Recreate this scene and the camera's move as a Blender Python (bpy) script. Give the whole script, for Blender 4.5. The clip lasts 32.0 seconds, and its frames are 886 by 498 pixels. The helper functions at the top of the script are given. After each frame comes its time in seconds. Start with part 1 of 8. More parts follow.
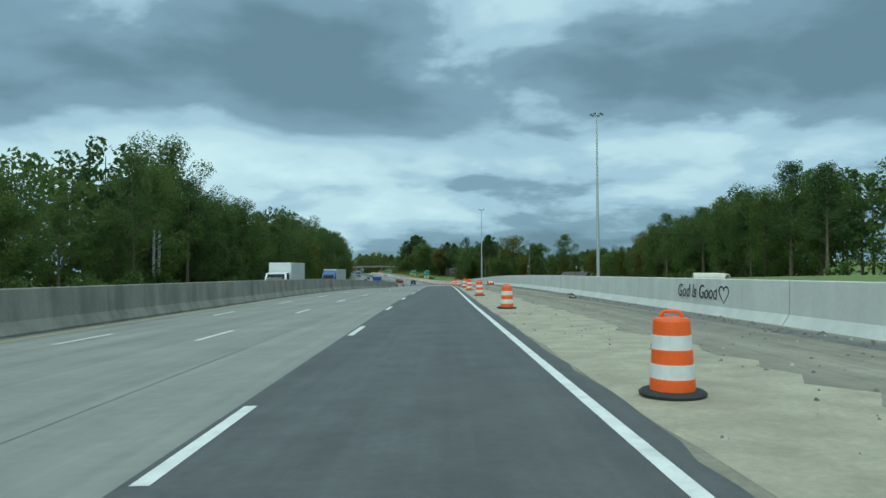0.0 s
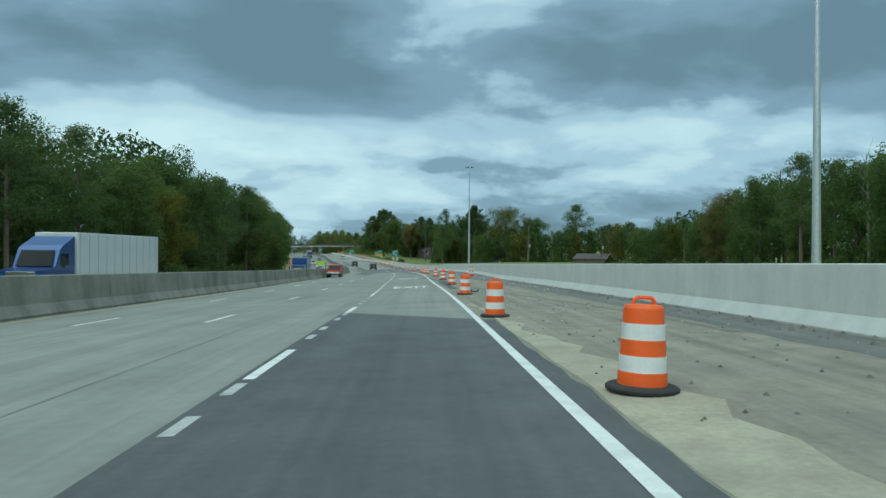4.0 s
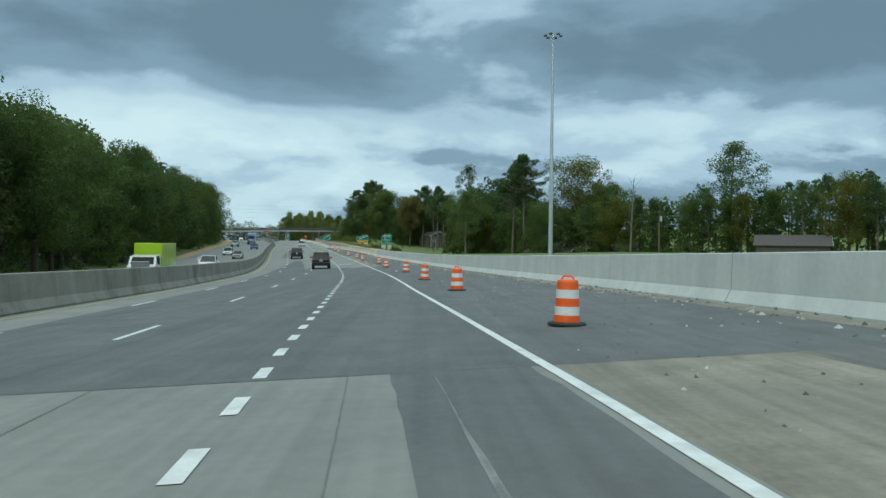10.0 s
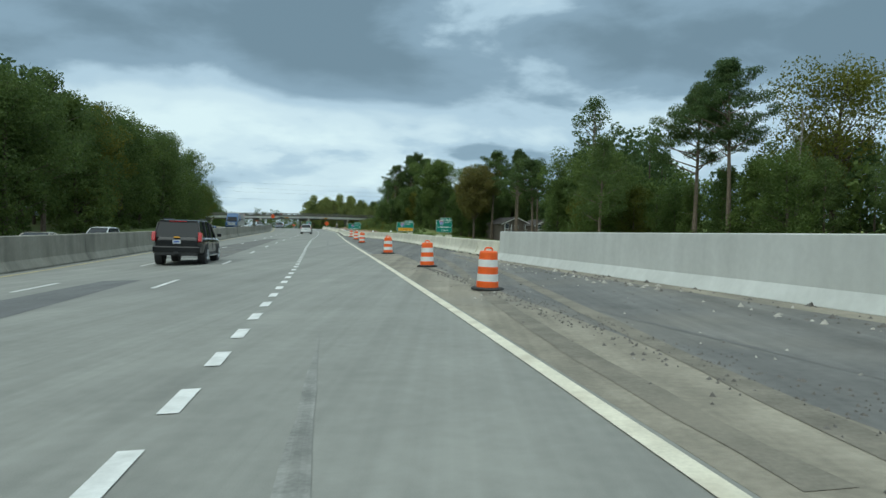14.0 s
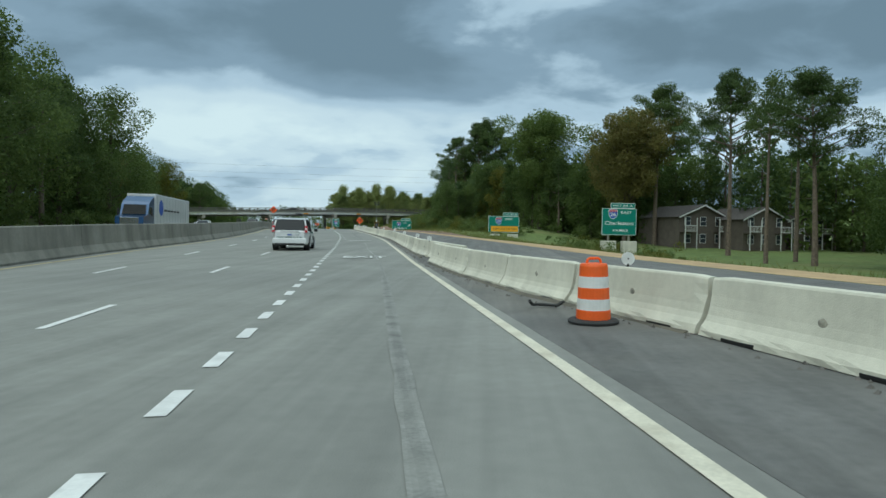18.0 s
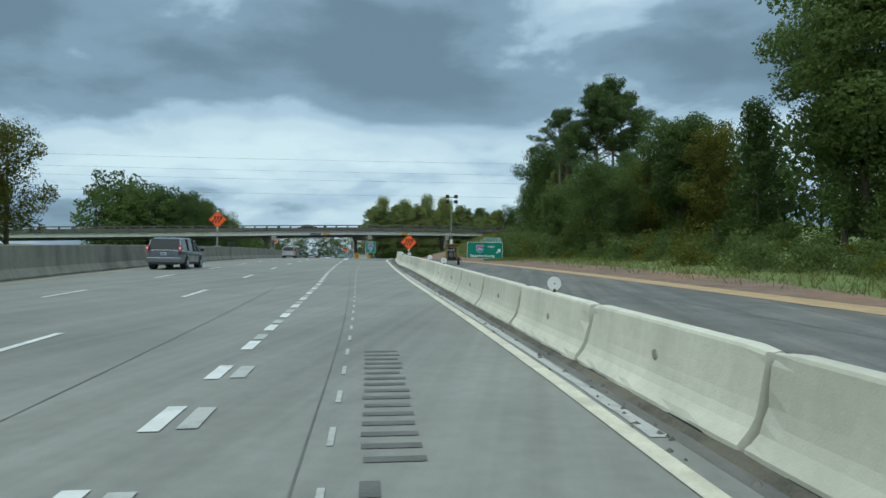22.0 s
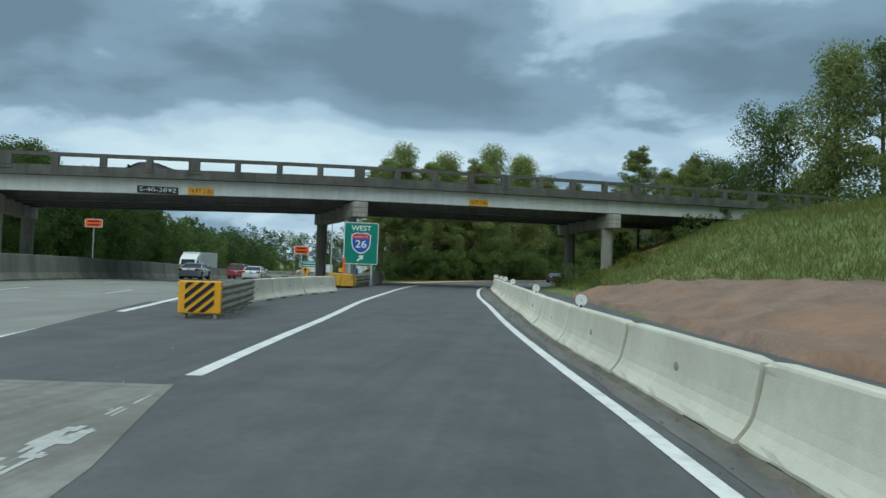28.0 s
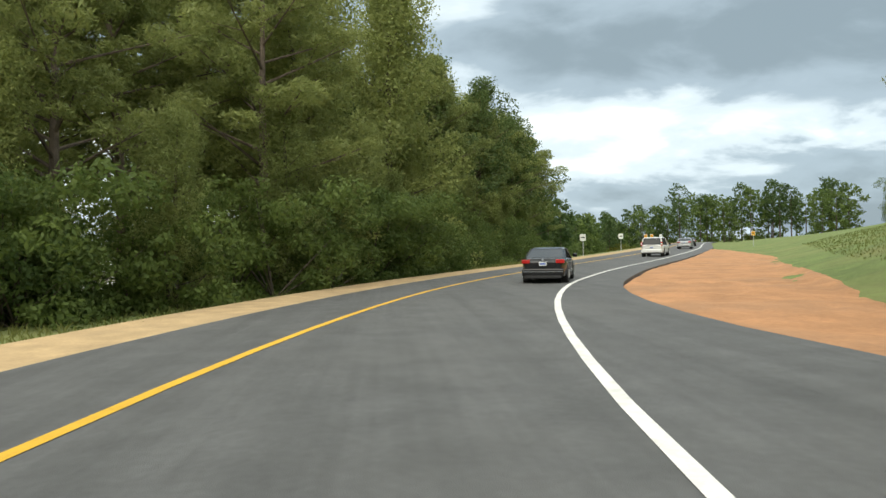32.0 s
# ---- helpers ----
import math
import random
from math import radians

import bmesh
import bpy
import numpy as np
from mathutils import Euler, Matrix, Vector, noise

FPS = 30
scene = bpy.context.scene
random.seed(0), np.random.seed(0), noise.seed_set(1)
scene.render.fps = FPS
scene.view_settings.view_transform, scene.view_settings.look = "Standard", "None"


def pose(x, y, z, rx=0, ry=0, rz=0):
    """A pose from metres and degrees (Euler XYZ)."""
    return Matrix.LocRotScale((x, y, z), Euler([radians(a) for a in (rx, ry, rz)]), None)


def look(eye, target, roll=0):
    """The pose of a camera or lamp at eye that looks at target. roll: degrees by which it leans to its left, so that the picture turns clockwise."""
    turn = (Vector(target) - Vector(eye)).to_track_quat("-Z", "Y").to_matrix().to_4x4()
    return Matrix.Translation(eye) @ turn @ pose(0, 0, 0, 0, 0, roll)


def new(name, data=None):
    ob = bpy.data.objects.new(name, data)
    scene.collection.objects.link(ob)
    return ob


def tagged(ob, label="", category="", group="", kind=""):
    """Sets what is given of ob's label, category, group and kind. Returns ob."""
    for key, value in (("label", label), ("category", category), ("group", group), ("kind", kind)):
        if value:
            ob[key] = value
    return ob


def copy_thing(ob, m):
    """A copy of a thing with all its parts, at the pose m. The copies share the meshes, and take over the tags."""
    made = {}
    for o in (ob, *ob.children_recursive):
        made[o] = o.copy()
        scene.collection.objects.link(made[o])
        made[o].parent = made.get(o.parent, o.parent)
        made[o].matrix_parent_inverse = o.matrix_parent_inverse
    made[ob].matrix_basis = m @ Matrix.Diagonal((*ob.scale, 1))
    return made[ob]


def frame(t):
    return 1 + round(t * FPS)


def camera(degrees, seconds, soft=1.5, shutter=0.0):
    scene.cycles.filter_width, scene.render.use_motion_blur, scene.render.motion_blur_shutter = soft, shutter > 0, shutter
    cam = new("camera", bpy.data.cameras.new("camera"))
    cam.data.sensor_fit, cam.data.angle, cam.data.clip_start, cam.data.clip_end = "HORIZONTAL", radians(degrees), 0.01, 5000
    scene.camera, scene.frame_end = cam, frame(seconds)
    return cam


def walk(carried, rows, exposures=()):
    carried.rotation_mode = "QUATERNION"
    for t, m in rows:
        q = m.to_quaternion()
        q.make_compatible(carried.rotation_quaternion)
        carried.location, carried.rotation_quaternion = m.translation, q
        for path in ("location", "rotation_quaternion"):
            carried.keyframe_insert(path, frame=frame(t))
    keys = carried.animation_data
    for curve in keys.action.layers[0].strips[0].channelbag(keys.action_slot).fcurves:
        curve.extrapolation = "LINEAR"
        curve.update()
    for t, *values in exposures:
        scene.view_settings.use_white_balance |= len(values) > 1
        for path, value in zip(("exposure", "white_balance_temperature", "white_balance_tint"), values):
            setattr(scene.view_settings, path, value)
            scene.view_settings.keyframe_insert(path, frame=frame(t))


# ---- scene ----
cam = camera(67.81, 32.0)
# seconds, x, y, z, yaw, pitch, roll
ROWS = [
    (0.0, -0.00, 0.00, 1.467, 0.70, 1.84, 0.16),
    (0.5, -0.27, 11.11, 1.434, 0.30, 1.60, 0.11),
    (1.0, -0.50, 22.18, 1.391, -0.04, 1.46, 0.07),
    (1.5, -0.69, 33.20, 1.323, -0.41, 1.28, 0.02),
    (2.0, -0.85, 44.17, 1.236, -0.76, 1.07, -0.06),
    (2.5, -0.99, 55.12, 1.121, -1.03, 0.84, -0.18),
    (3.0, -1.08, 66.07, 0.980, -1.23, 0.65, -0.32),
    (3.5, -1.20, 77.10, 0.830, -1.49, 0.47, -0.39),
    (5.5, -1.74, 121.72, 0.042, -2.28, -0.11, -0.15),
    (6.0, -1.99, 132.88, -0.190, -2.48, -0.08, -0.14),
    (6.5, -2.29, 144.01, -0.427, -2.56, -0.14, -0.18),
    (7.0, -2.63, 155.11, -0.650, -2.71, -0.13, -0.24),
    (7.5, -3.01, 166.19, -0.855, -2.79, -0.11, -0.34),
    (8.0, -3.46, 177.23, -1.063, -2.84, -0.14, -0.47),
    (8.5, -3.98, 188.25, -1.289, -2.82, -0.21, -0.60),
    (9.0, -4.62, 199.25, -1.533, -2.73, -0.25, -0.69),
    (9.5, -5.33, 210.18, -1.792, -2.56, -0.34, -0.72),
    (10.0, -6.08, 221.06, -2.055, -2.26, -0.42, -0.69),
    (10.5, -6.84, 231.92, -2.312, -1.92, -0.51, -0.68),
    (11.0, -7.67, 242.80, -2.543, -1.65, -0.46, -0.75),
    (11.5, -8.58, 253.74, -2.774, -1.31, -0.40, -0.86),
    (12.0, -9.63, 264.74, -2.991, -0.84, -0.44, -1.01),
    (12.5, -10.85, 275.76, -3.179, -0.28, -0.51, -1.20),
    (13.0, -12.20, 286.70, -3.349, 0.15, -0.64, -1.39),
    (13.5, -13.67, 297.53, -3.472, 0.49, -0.77, -1.52),
    (14.0, -15.29, 308.30, -3.503, 0.80, -0.90, -1.59),
    (14.5, -17.14, 319.09, -3.440, 1.26, -1.07, -1.56),
    (16.5, -25.69, 361.93, -2.810, 2.53, -1.72, -1.01),
    (17.0, -27.74, 372.56, -2.651, 3.01, -1.66, -0.97),
    (17.5, -29.69, 383.09, -2.509, 3.34, -1.48, -0.99),
    (18.0, -31.54, 393.46, -2.387, 3.65, -1.15, -1.03),
    (18.5, -33.35, 403.62, -2.287, 3.88, -0.80, -1.03),
    (19.0, -35.15, 413.55, -2.166, 4.23, -0.46, -0.98),
    (19.5, -36.94, 423.27, -2.012, 4.73, -0.16, -0.87),
    (20.0, -38.66, 432.76, -1.835, 5.38, 0.15, -0.74),
    (20.5, -40.43, 442.07, -1.644, 6.05, 0.40, -0.64),
    (21.0, -42.35, 451.23, -1.447, 6.56, 0.58, -0.59),
    (21.5, -44.44, 460.33, -1.244, 7.04, 0.76, -0.57),
    (22.0, -46.63, 469.36, -1.041, 7.44, 0.83, -0.61),
    (22.5, -48.87, 478.33, -0.840, 7.66, 0.88, -0.67),
    (23.0, -51.20, 487.24, -0.631, 8.04, 0.93, -0.74),
    (23.5, -53.55, 496.13, -0.428, 8.20, 0.95, -0.81),
    (24.0, -55.86, 505.07, -0.250, 8.34, 0.91, -0.90),
    (24.5, -58.12, 514.11, -0.098, 8.53, 0.93, -1.00),
    (25.0, -60.35, 523.25, 0.033, 8.61, 1.01, -1.13),
    (25.5, -62.59, 532.51, 0.140, 8.53, 1.07, -1.27),
    (27.5, -69.93, 569.89, 0.359, 8.77, 1.18, -1.96),
    (28.0, -71.67, 579.19, 0.360, 8.83, 1.26, -2.01),
    (28.5, -73.30, 588.36, 0.342, 8.86, 1.27, -1.96),
    (29.0, -74.68, 597.42, 0.309, 8.56, 1.13, -1.80),
    (29.5, -75.85, 606.42, 0.271, 7.55, 0.85, -1.52),
    (30.0, -76.81, 615.41, 0.219, 6.61, 0.40, -1.09),
    (30.5, -77.45, 624.14, 0.160, 4.95, 0.05, -0.59),
    (31.0, -77.82, 632.56, 0.070, 2.60, -0.15, -0.07),
    (31.5, -77.72, 640.75, -0.065, -0.90, -0.35, 0.55),
    (32.0, -77.13, 648.98, -0.225, -4.93, -0.33, 1.23),
]
EXPOSURES = [(0.0, 0.0, 5750, -16), (6.0, 0.0, 5750, -15), (9.0, 0.0, 5800, -12), (10.5, 0.0, 6000, -7), (12.0, 0.05, 6080, -6), (13.0, 0.14, 6150, -5), (14.3, 0.1, 6180, -5), (15.5, 0.0, 6200, -5), (17.0, 0.0, 6200, -5), (19.0, 0.0, 5950, -5), (28.5, 0.0, 5950, -5), (29.0, 0.45, 6200, -4), (29.5, 0.6, 6900, 2), (30.1, 1.1, 6750, 8), (30.7, 1.0, 7850, 7), (31.3, 0.9, 7800, 6), (32.0, 0.8, 7400, 5)]
walk(cam, [(t, pose(x, y, z, 90 + pitch, roll, yaw)) for t, x, y, z, yaw, pitch, roll in ROWS], EXPOSURES)

# ---- light: an overcast sky with broken cloud, and a soft high sun ----
world = bpy.data.worlds.new("overcast")
scene.world = world
world.use_nodes = True
wt = world.node_tree
wt.nodes.clear()


def wnode(kind, **values):
    n = wt.nodes.new(kind)
    for k, v in values.items():
        if k in n.inputs:
            n.inputs[k].default_value = v
    return n


def wmath(op, a, b=0.0, clamp=False):
    n = wt.nodes.new("ShaderNodeMath")
    n.operation, n.use_clamp = op, clamp
    for i, v in enumerate((a, b)):
        if isinstance(v, (int, float)):
            n.inputs[i].default_value = v
        else:
            wt.links.new(v, n.inputs[i])
    return n.outputs[0]


SUN_ELEVATION, SUN_TURN = radians(57), radians(212)
sky = wt.nodes.new("ShaderNodeTexSky")
sky.sky_type, sky.sun_disc, sky.sun_elevation, sky.sun_rotation = "NISHITA", False, SUN_ELEVATION, SUN_TURN
coord = wt.nodes.new("ShaderNodeTexCoord")
split = wt.nodes.new("ShaderNodeSeparateXYZ")
wt.links.new(coord.outputs["Generated"], split.inputs[0])
up = wmath("MAXIMUM", split.outputs[2], 0.0)
flat = wmath("ADD", up, 0.30)
plane = wt.nodes.new("ShaderNodeCombineXYZ")
wt.links.new(wmath("MULTIPLY", wmath("DIVIDE", split.outputs[0], flat), 0.85), plane.inputs[0])
wt.links.new(wmath("DIVIDE", split.outputs[1], flat), plane.inputs[1])
broad = wnode("ShaderNodeTexNoise", Scale=0.95, Detail=6.0, Roughness=0.45, Distortion=0.25)
fine = wnode("ShaderNodeTexNoise", Scale=3.2, Detail=8.0, Roughness=0.52, Distortion=0.2)
shift = wt.nodes.new("ShaderNodeVectorMath")
shift.operation = "ADD"
shift.inputs[1].default_value = (2.3, 0.4, 0.0)
wt.links.new(plane.outputs[0], shift.inputs[0])
for n in (broad, fine):
    wt.links.new(shift.outputs[0], n.inputs["Vector"])
mixed = wmath("ADD", wmath("MULTIPLY", broad.outputs[0], 0.60), wmath("MULTIPLY", fine.outputs[0], 0.40))
# a lighter band of thin cloud lies low over the horizon, the darkest base above it
band = wt.nodes.new("ShaderNodeValToRGB")
band.color_ramp.interpolation = "B_SPLINE"
for pos, v in ((0.0, 0.42), (0.06, 0.45), (0.11, 0.58), (0.16, 0.63), (0.21, 0.47), (0.28, 0.31), (0.37, 0.39), (0.6, 0.5), (1.0, 0.60)):
    e = band.color_ramp.elements.new(pos)
    e.color = (v, v, v, 1)
for e in list(band.color_ramp.elements)[-1:]:
    e.color = (0.62, 0.62, 0.62, 1)
wt.links.new(up, band.inputs[0])
azimuth = wmath("ADD", wmath("ARCTAN2", split.outputs[0], split.outputs[1]), wmath("MULTIPLY", wmath("SUBTRACT", broad.outputs[0], 0.5), 0.5))
height = wmath("ADD", up, wmath("MULTIPLY", wmath("SUBTRACT", fine.outputs[0], 0.5), 0.10))


def cloud_mass(az, el, wide, tall):
    """A soft patch of cloud about one direction, by azimuth and height."""
    a, e = wmath("DIVIDE", wmath("SUBTRACT", azimuth, az), wide), wmath("DIVIDE", wmath("SUBTRACT", height, el), tall)
    return wmath("EXPONENT", wmath("MULTIPLY", wmath("ADD", wmath("MULTIPLY", a, a), wmath("MULTIPLY", e, e)), -1.0))


base_layer = wmath("ADD", wmath("MULTIPLY", mixed, 2.1), wmath("SUBTRACT", band.outputs[0], 1.04))
shaped = wmath("SUBTRACT", base_layer, wmath("MULTIPLY", cloud_mass(-0.12, 0.285, 0.34, 0.075), 0.26))
shaped = wmath("ADD", shaped, wmath("MULTIPLY", cloud_mass(0.26, 0.33, 0.20, 0.12), 0.13))
shaped = wmath("SUBTRACT", shaped, wmath("MULTIPLY", cloud_mass(0.92, 0.30, 0.28, 0.11), 0.30))
shaped = wmath("ADD", shaped, wmath("MULTIPLY", cloud_mass(0.62, 0.155, 0.13, 0.028), 0.17))
cloud = wmath("ADD", shaped, wmath("MULTIPLY", cloud_mass(-0.22, 0.165, 0.30, 0.045), 0.20))
cloud = wmath("SUBTRACT", cloud, wmath("MULTIPLY", cloud_mass(0.85, 0.11, 0.42, 0.12), 0.30))
tone = wt.nodes.new("ShaderNodeValToRGB")
tone.color_ramp.interpolation = "EASE"
tone.color_ramp.elements[0].position, tone.color_ramp.elements[0].color = 0.20, (0.135, 0.182, 0.236, 1)
tone.color_ramp.elements[1].position, tone.color_ramp.elements[1].color = 0.86, (0.56, 0.62, 0.665, 1)
for pos, c in ((0.42, (0.20, 0.262, 0.34, 1)), (0.54, (0.355, 0.43, 0.525, 1)), (0.68, (0.48, 0.545, 0.615, 1))):
    e = tone.color_ramp.elements.new(pos)
    e.color = c
wt.links.new(cloud, tone.inputs[0])
clear = wnode("ShaderNodeBackground", Strength=0.06)
wt.links.new(sky.outputs[0], clear.inputs[0])
grey = wnode("ShaderNodeBackground", Strength=1.35)
wt.links.new(tone.outputs[0], grey.inputs[0])
blend = wt.nodes.new("ShaderNodeMixShader")
blend.inputs[0].default_value = 0.93
wt.links.new(clear.outputs[0], blend.inputs[1])
wt.links.new(grey.outputs[0], blend.inputs[2])
wout = wt.nodes.new("ShaderNodeOutputWorld")
wt.links.new(blend.outputs[0], wout.inputs[0])

sun = new("sun", bpy.data.lights.new("sun", "SUN"))
sun.data.energy, sun.data.angle, sun.data.color = 1.9, radians(90), (1.0, 0.96, 0.9)
sun.matrix_world = look((0, 0, 200), (200 * math.sin(SUN_TURN + math.pi) / math.tan(SUN_ELEVATION), 200 * math.cos(SUN_TURN + math.pi) / math.tan(SUN_ELEVATION), 0))

# ---- materials ----
MATS = {}


def mat(name, color, rough=0.8, metal=0.0, vary=0.15, scale=3.0, bump=0.0, bump_scale=40.0, stain=0.0, stain_scale=0.25,
        stain_color=None, spread=0.0, streak=0.0, alpha=None, emit=None, coat=0.0, detail=6.0, run=0.0):
    """A procedural surface: base colour with grain and blotches of real size, relief, and a spread from piece to piece."""
    if name in MATS:
        return MATS[name]
    m = bpy.data.materials.new(name)
    m.use_nodes = True
    nt = m.node_tree
    b = nt.nodes["Principled BSDF"]
    b.inputs["Roughness"].default_value, b.inputs["Metallic"].default_value = rough, metal
    b.inputs["Coat Weight"].default_value = coat
    b.inputs["Coat Roughness"].default_value = 0.08
    geo = nt.nodes.new("ShaderNodeNewGeometry")
    pos = nt.nodes.new("ShaderNodeTexCoord").outputs["Object"] if streak else geo.outputs["Position"]

    def noise_at(sc, det=detail, stretch=None):
        n = nt.nodes.new("ShaderNodeTexNoise")
        n.inputs["Scale"].default_value, n.inputs["Detail"].default_value = sc, det
        src = geo.outputs["Position"]
        if stretch:
            mp = nt.nodes.new("ShaderNodeMapping")
            mp.inputs["Scale"].default_value = stretch
            nt.links.new(src, mp.inputs[0])
            src = mp.outputs[0]
        nt.links.new(src, n.inputs["Vector"])
        return n.outputs[0]

    def mul_color(col, fac_socket, lo, hi, src_lo=0.3, src_hi=0.7):
        r = nt.nodes.new("ShaderNodeMapRange")
        r.inputs[1].default_value, r.inputs[2].default_value, r.inputs[3].default_value, r.inputs[4].default_value = src_lo, src_hi, lo, hi
        nt.links.new(fac_socket, r.inputs[0])
        h = nt.nodes.new("ShaderNodeVectorMath")
        h.operation = "SCALE"
        nt.links.new(col, h.inputs[0])
        nt.links.new(r.outputs[0], h.inputs[3])
        return h.outputs[0]

    rgb = nt.nodes.new("ShaderNodeRGB")
    rgb.outputs[0].default_value = (*color, 1)
    col = rgb.outputs[0]
    if vary:
        col = mul_color(col, noise_at(scale), 1 - vary, 1 + vary)
        col = mul_color(col, noise_at(scale * 9, 3.0), 1 - vary * 0.6, 1 + vary * 0.6)
    if stain:
        mx = nt.nodes.new("ShaderNodeMix")
        mx.data_type = "RGBA"
        r = nt.nodes.new("ShaderNodeMapRange")
        r.inputs[1].default_value, r.inputs[2].default_value, r.inputs[4].default_value = 0.48, 0.70, stain
        st = noise_at(stain_scale, 8.0, (1, 1, 0.25) if streak else None)
        nt.links.new(st, r.inputs[0])
        nt.links.new(r.outputs[0], mx.inputs[0])
        nt.links.new(col, mx.inputs[6])
        mx.inputs[7].default_value = (*(stain_color or [c * 0.45 for c in color]), 1)
        col = mx.outputs[2]
    if streak:
        col = mul_color(col, noise_at(1.0, 5.0, (2.2, 2.2, 0.18)), 1 - streak, 1 + streak * 0.4)
    if run:
        col = mul_color(col, noise_at(1.0, 4.0, (1.5, 0.035, 1.0)), 1 - run, 1 + run)
        col = mul_color(col, noise_at(1.0, 3.0, (7.0, 0.12, 1.0)), 1 - run * 0.5, 1 + run * 0.5)
    if spread:
        info = nt.nodes.new("ShaderNodeObjectInfo")
        col = mul_color(col, info.outputs["Random"], 1 - spread, 1 + spread, 0, 1)
    nt.links.new(col, b.inputs["Base Color"])
    if bump:
        bp = nt.nodes.new("ShaderNodeBump")
        bp.inputs["Strength"].default_value, bp.inputs["Distance"].default_value = bump, 0.02
        nt.links.new(noise_at(bump_scale, 4.0), bp.inputs["Height"])
        nt.links.new(bp.outputs[0], b.inputs["Normal"])
    if alpha is not None:
        b.inputs["Transmission Weight"].default_value = alpha
    if emit:
        b.inputs["Emission Color"].default_value = (*emit[:3], 1)
        b.inputs["Emission Strength"].default_value = emit[3]
    MATS[name] = m
    return m


def leaf_mat(name, low, high, rough=0.6):
    """Foliage: two greens, mixed leaf by leaf and tree by tree, letting some light through."""
    m = bpy.data.materials.new(name)
    m.use_nodes = True
    nt = m.node_tree
    b = nt.nodes["Principled BSDF"]
    b.inputs["Roughness"].default_value = rough
    b.inputs["Specular IOR Level"].default_value = 0.25
    geo, info = nt.nodes.new("ShaderNodeNewGeometry"), nt.nodes.new("ShaderNodeObjectInfo")
    n = nt.nodes.new("ShaderNodeTexNoise")
    n.inputs["Scale"].default_value = 0.35
    nt.links.new(geo.outputs["Position"], n.inputs["Vector"])
    a = nt.nodes.new("ShaderNodeMath")
    a.operation = "MULTIPLY_ADD"
    a.inputs[1].default_value, a.inputs[2].default_value = 0.42, -0.14
    nt.links.new(geo.outputs["Random Per Island"], a.inputs[0])
    c = nt.nodes.new("ShaderNodeMath")
    c.operation = "MULTIPLY_ADD"
    c.inputs[1].default_value = 0.45
    nt.links.new(info.outputs["Random"], c.inputs[0])
    nt.links.new(a.outputs[0], c.inputs[2])
    d = nt.nodes.new("ShaderNodeMath")
    d.operation, d.use_clamp = "MULTIPLY_ADD", True
    d.inputs[1].default_value = 0.55
    nt.links.new(n.outputs[0], d.inputs[0])
    nt.links.new(c.outputs[0], d.inputs[2])
    mx = nt.nodes.new("ShaderNodeMix")
    mx.data_type = "RGBA"
    mx.inputs[6].default_value, mx.inputs[7].default_value = (*low, 1), (*high, 1)
    nt.links.new(d.outputs[0], mx.inputs[0])
    nt.links.new(mx.outputs[2], b.inputs["Base Color"])
    tr = nt.nodes.new("ShaderNodeBsdfTranslucent")
    nt.links.new(mx.outputs[2], tr.inputs[0])
    ms = nt.nodes.new("ShaderNodeMixShader")
    ms.inputs[0].default_value = 0.48
    nt.links.new(b.outputs[0], ms.inputs[1])
    nt.links.new(tr.outputs[0], ms.inputs[2])
    nt.links.new(ms.outputs[0], nt.nodes["Material Output"].inputs[0])
    return m


CONCRETE_ROAD = mat("concrete_pavement", (0.228, 0.228, 0.207), 0.85, vary=0.10, scale=0.6, bump=0.25, bump_scale=60, stain=0.45, stain_scale=0.11, stain_color=(0.16, 0.16, 0.15), run=0.12)
ASPHALT = mat("asphalt_new", (0.086, 0.088, 0.09), 0.75, vary=0.16, scale=1.2, bump=0.5, bump_scale=90, stain=0.35, stain_scale=0.2, stain_color=(0.115, 0.115, 0.112), run=0.14)
ASPHALT_MID = mat("asphalt_greyed", (0.125, 0.127, 0.127), 0.8, vary=0.14, scale=1.1, bump=0.5, bump_scale=80, stain=0.4, stain_scale=0.25, stain_color=(0.15, 0.15, 0.145), run=0.14)
ASPHALT_OLD = mat("asphalt_worn", (0.135, 0.133, 0.126), 0.85, vary=0.18, scale=1.0, bump=0.5, bump_scale=70, stain=0.6, stain_scale=0.3, stain_color=(0.19, 0.175, 0.145), run=0.22)
DIRTY = mat("dusty_pavement", (0.238, 0.215, 0.17), 0.95, vary=0.18, scale=1.4, bump=0.6, bump_scale=35, stain=0.6, stain_scale=0.35, stain_color=(0.18, 0.17, 0.145), run=0.20)
SAND = mat("tan_sand", (0.44, 0.31, 0.17), 0.95, vary=0.16, scale=1.5, bump=0.6, bump_scale=25, stain=0.4, stain_scale=0.4, stain_color=(0.33, 0.24, 0.14))
CLAY = mat("red_clay", (0.40, 0.20, 0.095), 0.95, vary=0.18, scale=0.9, bump=0.8, bump_scale=12, stain=0.5, stain_scale=0.3, stain_color=(0.26, 0.16, 0.10))
BARE = mat("bare_brown_soil", (0.20, 0.135, 0.10), 0.95, vary=0.22, scale=0.9, bump=0.9, bump_scale=9, stain=0.6, stain_scale=0.25, stain_color=(0.30, 0.16, 0.09))
GRASS_GROUND = mat("grass_ground", (0.12, 0.165, 0.045), 0.95, vary=0.25, scale=0.8, bump=0.8, bump_scale=30, stain=0.6, stain_scale=0.12, stain_color=(0.20, 0.19, 0.07))
